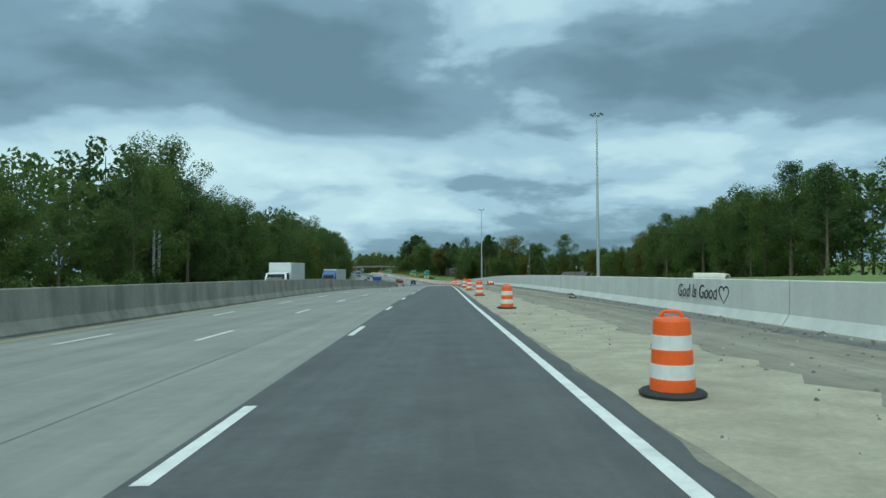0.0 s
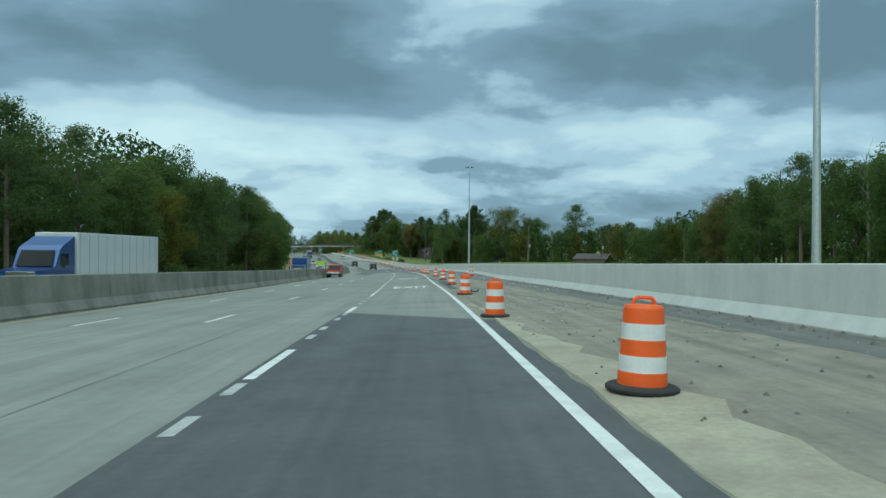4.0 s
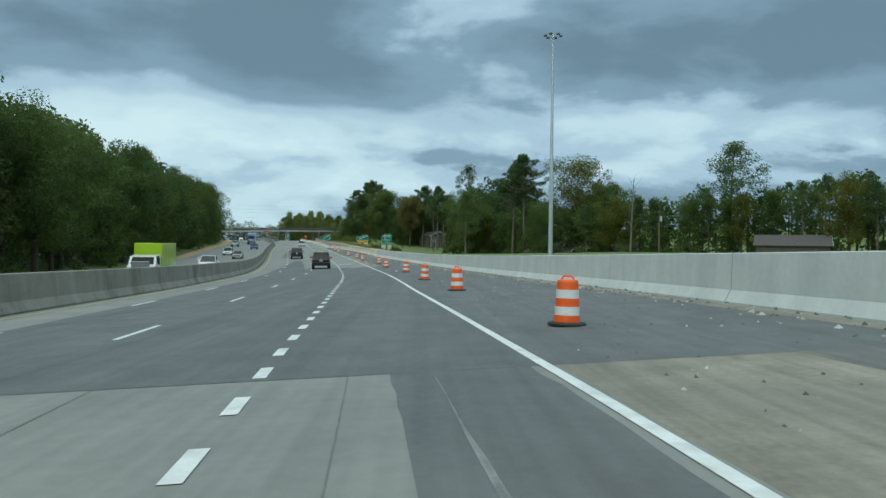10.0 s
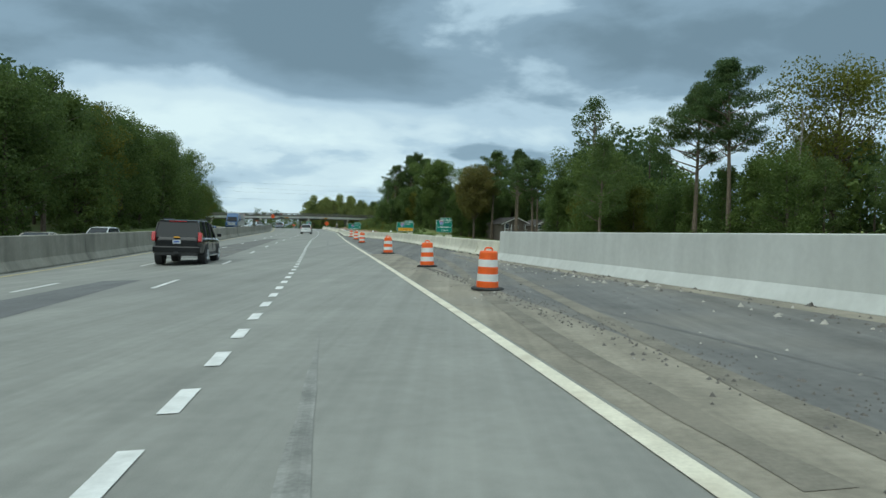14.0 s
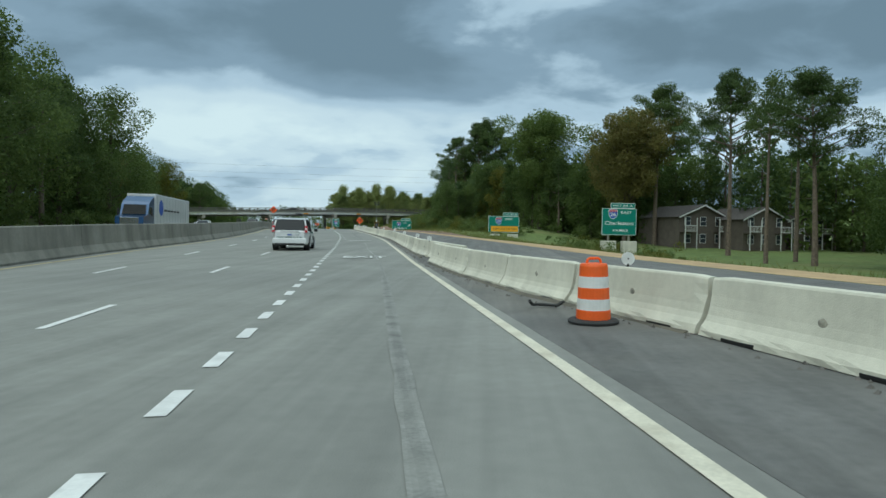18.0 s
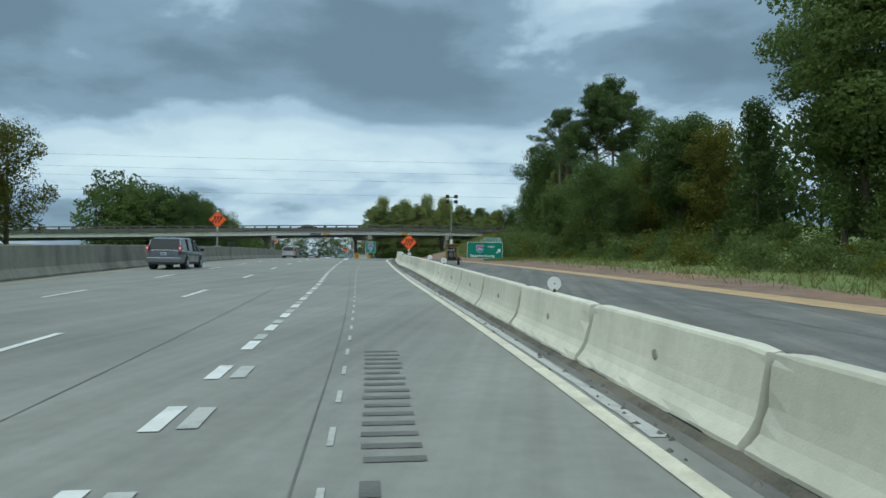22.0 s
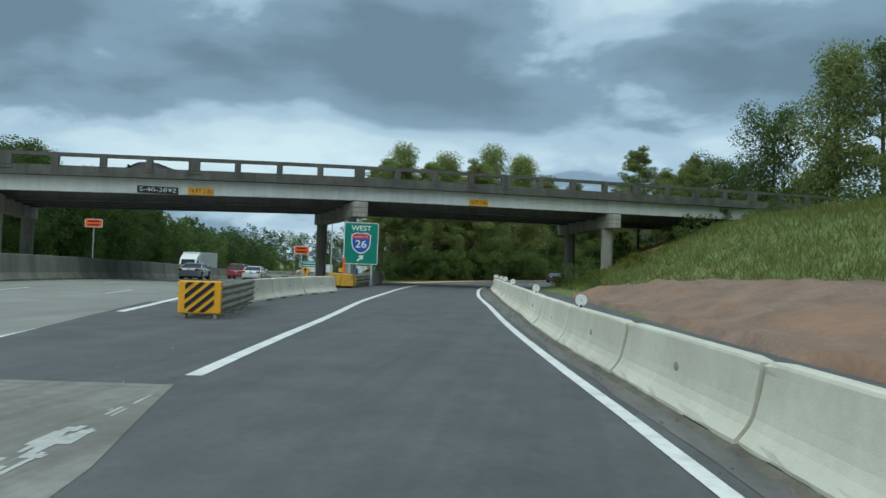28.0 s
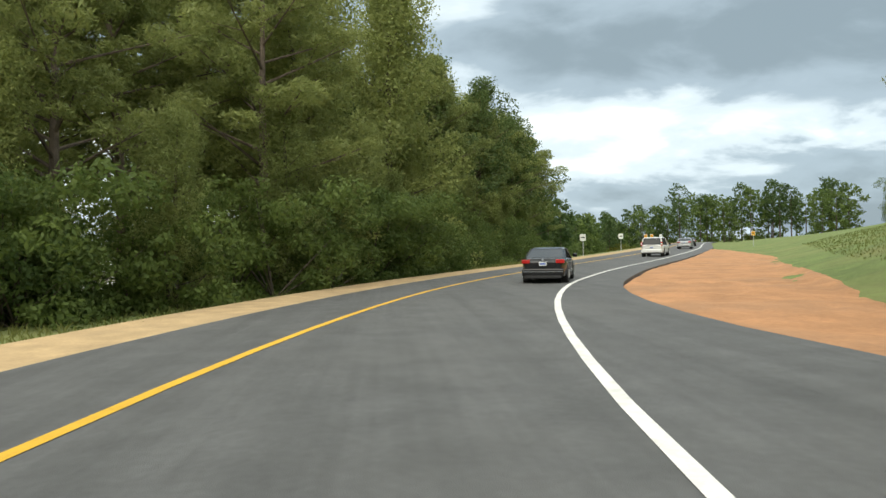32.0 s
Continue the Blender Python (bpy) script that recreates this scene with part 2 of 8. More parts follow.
WALL_NEW = mat("pale_concrete", (0.57, 0.58, 0.555), 0.85, vary=0.06, scale=0.8, bump=0.15, bump_scale=50, stain=0.3, stain_scale=0.5, stain_color=(0.45, 0.46, 0.43), streak=0.08)
WALL_OLD = mat("weathered_concrete", (0.265, 0.256, 0.215), 0.9, vary=0.12, scale=0.9, bump=0.3, bump_scale=45, stain=0.75, stain_scale=0.7, stain_color=(0.13, 0.125, 0.105), streak=0.13)
WALL_TEMP = mat("cream_concrete", (0.62, 0.60, 0.50), 0.85, vary=0.07, scale=1.2, bump=0.2, bump_scale=50, stain=0.35, stain_scale=1.1, stain_color=(0.47, 0.45, 0.36), spread=0.10, streak=0.10)
BRIDGE_GREY = mat("bridge_concrete", (0.40, 0.38, 0.335), 0.9, vary=0.14, scale=0.9, bump=0.3, bump_scale=40, stain=0.6, stain_scale=0.8, stain_color=(0.22, 0.20, 0.17), streak=0.25)
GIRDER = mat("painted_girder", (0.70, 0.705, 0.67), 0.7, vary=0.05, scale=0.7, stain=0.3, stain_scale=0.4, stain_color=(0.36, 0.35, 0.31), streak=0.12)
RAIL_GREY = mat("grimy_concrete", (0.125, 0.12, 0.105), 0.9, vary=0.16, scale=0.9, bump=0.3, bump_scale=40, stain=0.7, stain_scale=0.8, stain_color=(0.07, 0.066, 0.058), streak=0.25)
# weathered grey steel, its base darkened to hold the shade under the deck
SHADED_STEEL = mat("weathered_shaded_steel", (0.21, 0.205, 0.205), 0.75, vary=0.15, scale=0.8, stain=0.5, stain_scale=0.7, stain_color=(0.17, 0.15, 0.13), streak=0.15)
DARK_STEEL = mat("dark_bridge_steel", (0.10, 0.09, 0.08), 0.8, vary=0.15)
PAINT = mat("road_paint_white", (0.68, 0.68, 0.66), 0.7, vary=0.08, scale=3, stain=0.5, stain_scale=3.5, stain_color=(0.40, 0.40, 0.38))
PAINT_WORN = mat("road_paint_worn", (0.46, 0.46, 0.44), 0.8, vary=0.15, scale=4, stain=0.8, stain_scale=4.0, stain_color=(0.24, 0.24, 0.22))
YELLOW_LINE = mat("road_paint_yellow", (0.62, 0.36, 0.03), 0.7, vary=0.1, scale=3)
CREAM_LINE = mat("road_paint_dull_yellow", (0.48, 0.40, 0.19), 0.8, vary=0.15, scale=3)
SANDY = mat("pale_sandy_grit", (0.36, 0.325, 0.245), 0.95, vary=0.18, scale=1.6, bump=0.7, bump_scale=30, stain=0.55, stain_scale=0.5, stain_color=(0.25, 0.225, 0.175))
TAR_FAINT = mat("tar_seal_faded", (0.165, 0.162, 0.15), 0.8, vary=0.2)
DUSTY_LINE = mat("road_paint_dusty", (0.62, 0.585, 0.47), 0.8, vary=0.12, scale=3, stain=0.6, stain_scale=2.5, stain_color=(0.42, 0.37, 0.28))
TAR = mat("tar_seal", (0.125, 0.122, 0.114), 0.7, vary=0.2)
ORANGE = mat("drum_orange", (0.80, 0.115, 0.012), 0.5, vary=0.06, scale=4, stain=0.25, stain_scale=5, stain_color=(0.55, 0.11, 0.03))
WHITE_BAND = mat("reflective_white", (0.72, 0.72, 0.70), 0.45, vary=0.06, scale=5, stain=0.35, stain_scale=6, stain_color=(0.5, 0.49, 0.46))
RUBBER = mat("black_rubber", (0.03, 0.03, 0.03), 0.85, vary=0.25)
STEEL = mat("galvanised_steel", (0.50, 0.52, 0.53), 0.5, 0.6, vary=0.08)
RUST = mat("weathered_guardrail", (0.30, 0.29, 0.24), 0.6, 0.3, vary=0.2, stain=0.6, stain_scale=1.5, stain_color=(0.17, 0.13, 0.08))
BLACK = mat("black_paint", (0.012, 0.012, 0.012), 0.5, vary=0.0)
SIGN_GREEN = mat("sign_green", (0.006, 0.20, 0.145), 0.45, vary=0.03)
SIGN_WHITE = mat("sign_white", (0.78, 0.80, 0.78), 0.5, vary=0.02)
SIGN_BLUE = mat("sign_blue", (0.02, 0.085, 0.42), 0.5, vary=0.02)
SIGN_RED = mat("sign_red", (0.50, 0.03, 0.04), 0.5, vary=0.02)
SIGN_YELLOW = mat("sign_yellow", (0.80, 0.38, 0.015), 0.5, vary=0.04)
SIGN_ORANGE = mat("sign_orange", (0.95, 0.125, 0.012), 0.5, vary=0.02)
WOOD_POST = mat("timber_post", (0.15, 0.10, 0.07), 0.9, vary=0.2)
BARK = mat("bark", (0.095, 0.075, 0.058), 0.95, vary=0.3, scale=4, bump=0.9, bump_scale=14)
PINE_BARK = mat("pine_bark", (0.15, 0.115, 0.088), 0.95, vary=0.3, scale=4, bump=0.9, bump_scale=14)
DEAD_BARK = mat("grey_deadwood", (0.19, 0.17, 0.145), 0.95, vary=0.2, scale=4)
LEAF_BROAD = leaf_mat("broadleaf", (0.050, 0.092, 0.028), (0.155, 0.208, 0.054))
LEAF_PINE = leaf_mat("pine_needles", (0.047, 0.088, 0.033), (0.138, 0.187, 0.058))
# lighter copy of the tree greens, with strong daylight put into the leaf colour
LEAF_SUNLIT = leaf_mat("sunlit_foliage", (0.13, 0.18, 0.06), (0.33, 0.36, 0.12))
LEAF_LIGHT = leaf_mat("yellowing_leaves", (0.055, 0.085, 0.016), (0.19, 0.18, 0.03))
LEAF_RUST = leaf_mat("rusty_leaves", (0.075, 0.098, 0.030), (0.205, 0.178, 0.055))
LEAF_SHRUB = leaf_mat("vine_leaves", (0.052, 0.096, 0.030), (0.165, 0.215, 0.062))
GRASS_BLADE = leaf_mat("grass_blades", (0.085, 0.125, 0.03), (0.23, 0.235, 0.075))

# ---- building tools ----


def obj(name, bm, material, parent=None, smooth=False):
    me = bpy.data.meshes.new(name)
    bm.to_mesh(me)
    bm.free()
    for m in (material if isinstance(material, (list, tuple)) else [material]):
        me.materials.append(m)
    if smooth:
        me.polygons.foreach_set("use_smooth", [True] * len(me.polygons))
    ob = new(name, me)
    ob.parent = parent
    return ob


def part(name, bm, material, parent, label="", smooth=False):
    ob = obj(name, bm, material, parent, smooth)
    if label:
        ob["label"] = label
    return ob


def thing(name, m, label, category, group="", kind=""):
    e = tagged(new(name), label, category, group, kind)
    e.empty_display_size = 0.2
    e.matrix_world = m
    return e


def raw(name, verts, faces, material, parent=None, smooth=False, label=""):
    me = bpy.data.meshes.new(name)
    me.from_pydata(verts, [], faces)
    for m in (material if isinstance(material, (list, tuple)) else [material]):
        me.materials.append(m)
    if smooth:
        me.polygons.foreach_set("use_smooth", [True] * len(me.polygons))
    ob = new(name, me)
    ob.parent = parent
    if label:
        ob["label"] = label
    return ob


def box(bm, x0, x1, y0, y1, z0, z1, bevel=0.0, m=None):
    r = bmesh.ops.create_cube(bm, size=1.0)
    mm = Matrix.Translation(((x0 + x1) / 2, (y0 + y1) / 2, (z0 + z1) / 2)) @ Matrix.Diagonal((x1 - x0, y1 - y0, z1 - z0, 1))
    bmesh.ops.transform(bm, matrix=(m @ mm) if m else mm, verts=r["verts"])
    if bevel:
        es = {e for v in r["verts"] for e in v.link_edges}
        bmesh.ops.bevel(bm, geom=list(es), offset=bevel, segments=2, affect="EDGES", profile=0.5)
    return bm


def tube(bm, p, q, r0, r1=None, seg=10, caps=True):
    p, q = Vector(p), Vector(q)
    d = q - p
    m = Matrix.Translation((p + q) / 2) @ d.to_track_quat("Z", "Y").to_matrix().to_4x4()
    bmesh.ops.create_cone(bm, cap_ends=caps, segments=seg, radius1=r0, radius2=r0 if r1 is None else r1, depth=d.length, matrix=m)
    return bm


def lathe(bm, profile, seg=24, m=None):
    """A turned body from (radius, height) pairs."""
    rings = []
    for r, z in profile:
        rings.append([bm.verts.new((m or Matrix()) @ Vector((r * math.cos(2 * math.pi * i / seg), r * math.sin(2 * math.pi * i / seg), z))) for i in range(seg)])
    for a, b in zip(rings, rings[1:]):
        for i in range(seg):
            bm.faces.new((a[i], a[(i + 1) % seg], b[(i + 1) % seg], b[i]))
    bm.faces.new(rings[-1])
    bm.faces.new(list(reversed(rings[0])))
    return bm


def prism(bm, outline, y0, y1, m=None):
    """An outline in x and z, drawn out along y."""
    a = [bm.verts.new((m or Matrix()) @ Vector((x, y0, z))) for x, z in outline]
    b = [bm.verts.new((m or Matrix()) @ Vector((x, y1, z))) for x, z in outline]
    n = len(outline)
    for i in range(n):
        bm.faces.new((a[i], a[(i + 1) % n], b[(i + 1) % n], b[i]))
    bm.faces.new(list(reversed(a)))
    bm.faces.new(b)
    bmesh.ops.recalc_face_normals(bm, faces=bm.faces)
    return bm


def lettering(name, text, size, m, material, parent, width=None, depth=0.004, bold=0.0):
    """Raised letters as a mesh in the xz plane of m, centred, facing -y."""
    cu = bpy.data.curves.new(name, "FONT")
    cu.body, cu.size, cu.align_x, cu.align_y, cu.extrude, cu.offset, cu.resolution_u = text, size, "CENTER", "CENTER", depth, bold, 3
    tmp = bpy.data.objects.new(name, cu)
    scene.collection.objects.link(tmp)
    me = bpy.data.meshes.new_from_object(tmp)
    bpy.data.objects.remove(tmp)
    bpy.data.curves.remove(cu)
    me.materials.clear()
    me.materials.append(material)
    xs = [v.co.x for v in me.vertices]
    if width and xs:
        k = width / (max(xs) - min(xs))
        for v in me.vertices:
            v.co.x *= k
    ob = new(name, me)
    ob.parent = parent
    ob.matrix_local = m @ pose(0, 0, 0, 90, 0, 0)
    return ob


# ---- the plan: two alignments, the motorway and the slip road that leaves it ----
def interp(x, table):
    return float(np.interp(x, [a for a, _ in table], [b for _, b in table]))


class Line:
    """A smooth line through plan points (x, y, height of the carriageway), by its length s and the distance d to its right."""

    def __init__(self, pts, s0):
        p = np.array(pts, float)
        q = np.vstack([2 * p[0] - p[1], p, 2 * p[-1] - p[-2]])
        out = []
        for i in range(1, len(q) - 2):
            for u in np.linspace(0, 1, 24, endpoint=False):
                a, b, c, d = q[i - 1], q[i], q[i + 1], q[i + 2]
                out.append(0.5 * (2 * b + (c - a) * u + (2 * a - 5 * b + 4 * c - d) * u * u + (3 * b - a - 3 * c + d) * u ** 3))
        out.append(p[-1])
        self.p = np.array(out)
        self.s = s0 + np.concatenate([[0], np.cumsum(np.hypot(*np.diff(self.p[:, :2], axis=0).T))])
        t = np.gradient(self.p[:, :2], axis=0)
        self.t = t / np.hypot(t[:, 0], t[:, 1])[:, None]

    def at(self, s, d=0.0, h=0.0):
        x, y, z = (np.interp(s, self.s, self.p[:, i]) for i in range(3))
        tx, ty = np.interp(s, self.s, self.t[:, 0]), np.interp(s, self.s, self.t[:, 1])
        n = math.hypot(tx, ty)
        tx, ty = tx / n, ty / n
        return Vector((x + ty * d, y - tx * d, z + self.tilt(s) * d + h))

    def tilt(self, s):
        return float(np.interp(s, [-50, 60, 150, 210, 375, 430, 700], [0.02, 0.025, 0.035, 0.045, 0.045, 0.008, 0.0]))

    def turn(self, s):
        """Degrees by which the line's heading lies left of +y."""
        tx, ty = np.interp(s, self.s, self.t[:, 0]), np.interp(s, self.s, self.t[:, 1])
        return math.degrees(math.atan2(-tx, ty))

    def frame_at(self, s, d=0.0, h=0.0, yaw=0.0):
        """A pose with x to the right and y ahead along the line."""
        return Matrix.Translation(self.at(s, d, h)) @ pose(0, 0, 0, 0, 0, self.turn(s) + yaw)

    def near(self, xy):
        """Arrays of s and d for plan points."""
        xy = np.asarray(xy, float)
        best = np.full(len(xy), 1e18)
        s, d = np.zeros(len(xy)), np.zeros(len(xy))
        for i in range(0, len(self.p), 4):
            v = xy - self.p[i, :2]
            q = (v ** 2).sum(1)
            k = q < best
            best[k] = q[k]
            s[k] = self.s[i] + (v[k] @ self.t[i])
            d[k] = v[k] @ np.array([self.t[i, 1], -self.t[i, 0]])
        return s, d


SHARED = [(1.3, -60, 0.3), (0.65, -30, 0.16), (0.0, 0.0, 0.0), (-0.63, 30.0, -0.16), (-1.2, 60.0, -0.36), (-1.55, 90.0, -0.75), (-1.74, 120.0, -1.37),
          (-2.43, 150.0, -2.02), (-3.45, 180.0, -2.58), (-5.3, 209.9, -3.24), (-7.5, 239.8, -3.93), (-10.3, 269.7, -4.54), (-14.2, 299.4, -4.9),
          (-19.3, 329.0, -4.76), (-25.0, 358.4, -4.34), (-30.6, 387.9, -3.92), (-35.9, 417.4, -3.53), (-41.4, 446.9, -3.0), (-48.2, 476.1, -2.4),
          (-55.7, 505.1, -1.78), (-62.9, 534.3, -1.38)]
MAIN = Line(SHARED + [(-70.3, 563.4, -1.18), (-78.3, 592.3, -1.18), (-86.6, 621.0, -1.38), (-103.2, 678.0, -3.2), (-132.0, 774.0, -7.6), (-176.0, 918.0, -10.5), (-240.0, 1110.0, -11.0)], -60.0)
RAMP = Line(SHARED + [(-68.8, 563.7, -1.17), (-74.05, 593.2, -1.15), (-77.27, 623.0, -1.28), (-77.62, 648.0, -1.73), (-73.6, 667.7, -1.85), (-66.3, 684.2, -1.85),
                      (-53.0, 706.0, -1.7), (-36.3, 734.7, -1.4), (-19.2, 768.3, -1.2), (5.0, 815.0, -1.0), (30.0, 860.0, -1.0)], -60.0)


def rag(f, amount, seed=0.0):
    """An offset whose edge wanders and frays."""
    return lambda s: f(s) + amount * (noise.noise((s * 0.35, seed, 0.0)) + 0.7 * noise.noise((s * 1.3, seed, 3.0)) + 0.5 * noise.noise((s * 3.7, seed, 6.0)))


def ribbon(name, line, s0, s1, d0, d1, h, material, step=4.0, parent=None, label="", category="", kind="structure", skew0=0.0, skew1=0.0, cols=1, thick=0.0):
    """A strip of surface along a line between the offsets d0(s) and d1(s); skew shifts its ends from one side to the other."""
    f0 = d0 if callable(d0) else (lambda s: d0)
    f1 = d1 if callable(d1) else (lambda s: d1)
    n = max(1, int(abs(s1 - s0) / step))
    verts, faces = [], []
    for i in range(n + 1):
        for j in range(cols + 1):
            u = j / cols
            s = (s0 + skew0 * u) + ((s1 + skew1 * u) - (s0 + skew0 * u)) * i / n
            verts.append(line.at(s, f0(s) * (1 - u) + f1(s) * u, h * 0.6))
    for i in range(n):
        for j in range(cols):
            a = i * (cols + 1) + j
            faces.append((a, a + 1, a + cols + 2, a + cols + 1))
    if thick:
        k = len(verts)
        verts += [v - Vector((0, 0, thick)) for v in verts]
        faces += [tuple(q + k for q in reversed(f)) for f in faces]
        ring = [i * (cols + 1) for i in range(n + 1)] + [n * (cols + 1) + j for j in range(1, cols + 1)] + [i * (cols + 1) + cols for i in range(n - 1, -1, -1)] + list(range(cols - 1, 0, -1))
        for a, b in zip(ring, ring[1:] + ring[:1]):
            faces.append((a, a + k, b + k, b))
    ob = raw(name, verts, faces, material, parent)
    return tagged(ob, label, category, "", kind) if parent is None else ob


def sweep(name, line, s0, s1, offset, profile, material, step=3.0, parent=None, tops=None):
    """A solid of constant section along a line: profile points are (across, height)."""
    f = offset if callable(offset) else (lambda s: offset)
    n = max(1, int(abs(s1 - s0) / step))
    verts, faces = [], []
    k = len(profile)
    for i in range(n + 1):
        s = s0 + (s1 - s0) * i / n
        g = tops(s) if tops else 1.0
        for a, z in profile:
            v = line.at(s, f(s) + a)
            verts.append((v.x, v.y, v.z + z * g - line.tilt(s) * a))
    for i in range(n):
        for j in range(k):
            a, b = i * k + j, i * k + (j + 1) % k
            faces.append((a, b, b + k, a + k))
    faces.append(tuple(range(k - 1, -1, -1)))
    faces.append(tuple(n * k + j for j in range(k)))
    return raw(name, verts, faces, material, parent)


def table(pairs):
    return lambda s: interp(s, pairs)


EDGE_RIGHT = table([(-60, 1.72), (5, 1.68), (30, 1.65), (50, 1.72), (70, 1.76), (85, 1.66), (138, 1.63), (161, 1.9), (183, 2.05), (227, 2.27), (249, 2.13), (272, 2.28), (293, 2.28), (316, 2.36), (345, 2.26), (380, 2.1), (402, 2.1), (421, 1.9), (443, 1.77), (460, 1.98), (480, 1.99), (498, 1.82), (517, 1.86), (536, 2.02), (560, 2.15), (592, 2.13), (602, 1.87), (610, 1.74), (618, 1.42), (628, 1.32), (634, 1.34), (645, 1.56), (652, 1.85), (659, 1.93), (666, 1.73), (674, 1.37), (684, 1.08), (700, 1.0), (900, 1.3)])
LINE_1 = table([(-60, -2.15), (30, -2.12), (41, -2.05), (52, -1.86), (75, -1.76), (85, -1.78), (120, -2), (139, -2.1), (165, -1.98), (186, -1.75), (226, -1.3), (232, -1.38), (252, -1.35), (273, -1.15), (295, -1.13), (315, -0.95), (340, -1.15), (380, -1.49), (404, -1.54), (423, -1.77), (445, -2.06), (452, -2.05), (462, -1.92), (480, -1.8), (498, -1.71), (516, -1.97), (520, -2.07), (535, -2.32), (541, -2.48), (560, -2.6), (620, -2.6), (900, -2.6)])
LINE_2 = table([(-60, -5.9), (40, -5.75), (50, -5.5), (61, -5.36), (83, -5.1), (91, -5.05), (120, -5.6), (144, -5.95), (155, -5.9), (166, -5.55), (189, -5.2), (200, -5.08), (236, -4.98), (259, -4.94), (270, -4.85), (282, -4.4), (292, -4.18), (340, -4.3), (385, -4.6), (397, -4.5), (418, -4.74), (429, -4.93), (451, -5.36), (472, -5.17), (494, -5.03), (503, -5.16), (515, -5.5), (524, -5.8), (546, -6.4), (900, -6.8)])
LINE_3 = table([(-60, -9.4), (39, -9.1), (49, -8.75), (61, -8.5), (82, -8.1), (120, -9.1), (155, -9.7), (177, -9.06), (202, -8.95), (248, -8.43), (271, -8.3), (293, -7.45), (396, -7.73), (440, -8.65), (464, -9.1), (485, -8.73), (495, -8.62), (516, -8.95), (537, -9.8), (558, -10.4), (900, -10.6)])
MEDIAN = table([(-60, -12.4), (43, -11.7), (53, -11.9), (85, -11.8), (120, -12.3), (158, -12.6), (203, -11.7), (247, -11.5), (292, -10.9), (340, -11.5), (404, -12.4), (464, -12.6), (500, -13.3), (540, -14.2), (560, -14.3), (900, -14.3)])
WALL_RIGHT = table([(-60, 9), (15, 8.6), (50, 8.5), (90, 8.1), (145, 8.2), (170, 9.1), (192, 9.45), (235, 9.5), (260, 9.35), (300, 9.3), (320, 8.65), (338, 7.6)])
TEMP = table([(336, 7.9), (371, 7), (383, 6.35), (391, 5.75), (402, 4.95), (405, 4.5), (409, 3.7), (415, 3.1), (421, 2.78), (428, 2.84), (442, 2.75), (461, 3), (479, 2.82), (486, 2.75), (497, 2.82), (504, 2.92), (516, 2.92), (523, 2.85), (535, 3.17), (547, 3.3), (570, 3.2), (592, 3), (600, 2.74), (606, 2.8), (612, 2.7), (618, 2.68), (627, 2.42), (634, 2.24), (640, 2.42), (645, 2.58), (656, 2.65)])

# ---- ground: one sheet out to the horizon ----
def smooth01(x):
    x = np.clip(x, 0, 1)
    return x * x * (3 - 2 * x)


def ground_heights(xy):
    xy = np.asarray(xy, float)
    sm, dm = MAIN.near(xy)
    sr, dr = RAMP.near(xy)
    zm = np.interp(sm, MAIN.s, MAIN.p[:, 2]) + np.interp(sm, [-50, 60, 150, 210, 375, 430, 700], [0.02, 0.025, 0.035, 0.045, 0.045, 0.008, 0.0]) * np.clip(dm, -31, 14)
    zr = np.interp(sr, RAMP.s, RAMP.p[:, 2])
    past = smooth01((sr - 540) / 60)
    near_ramp = smooth01(1 - (np.abs(dr) - 8) / 30) * past
    z = zm * (1 - near_ramp) + zr * near_ramp - 0.22
    # cutting slope and bridge approach on the right
    bank = smooth01((sr - 562) / 34) * (1 - smooth01((sr - 650) / 16)) * np.clip((dr - np.interp(sr, [568, 590, 597, 620], [16.5, 10.5, 8.6, 6.5])) * np.interp(sr, [602, 630], [0.30, 0.44]), 0, 5.6) * (dr > 0)
    slope = smooth01((sr - 655) / 30) * np.clip((dr - 9.5) * 0.32, 0, 9.2) * (dr > 0)
    verge = smooth01((sr - 470) / 50) * (1 - smooth01((sr - 560) / 20)) * np.clip((dr - 15) * 0.10, 0, 1.6) * (dr > 0)
    left = np.clip((-dm - 31) * 0.10, 0, 2.0) * (1 - smooth01((sm - 600) / 60))
    right = np.clip((dm - 24) * 0.04, 0, 1.2) * (1 - smooth01((sm - 330) / 40)) - np.clip((dm - 15) * 0.13, 0, 2.0) * smooth01((sm - 350) / 40) * (1 - smooth01((sm - 462 - np.clip(dm - 20, 0, 30) * 1.5) / 45))
    z = z + np.maximum(bank, slope) + verge + left + right
    out = smooth01((np.minimum(np.abs(dm), np.abs(dr)) - 60) / 200)
    z = np.where((dm > -31) & (dm < np.where(sm < 645, 7.5, 3.0)) & (sm < 1060), np.minimum(z, zm - 0.2), z)
    z = np.where((dr > -6.5) & (dr < 5.5) & (sr > 545), np.minimum(z, zr - 0.2), z)
    roll = np.array([noise.noise((x * 0.004, y * 0.004, 0.3)) for x, y in xy]) * 5
    return z + out * roll


def ground_z(x, y):
    return float(ground_heights([(x, y)])[0])


def axis_lines(lo, hi, step, far):
    core = list(np.arange(lo, hi + 0.1, step))
    out, g, x = [], step, 0.0
    while x < far:
        g *= 1.35
        x += g
        out.append(x)
    return [lo - v for v in reversed(out)] + core + [hi + v for v in out]


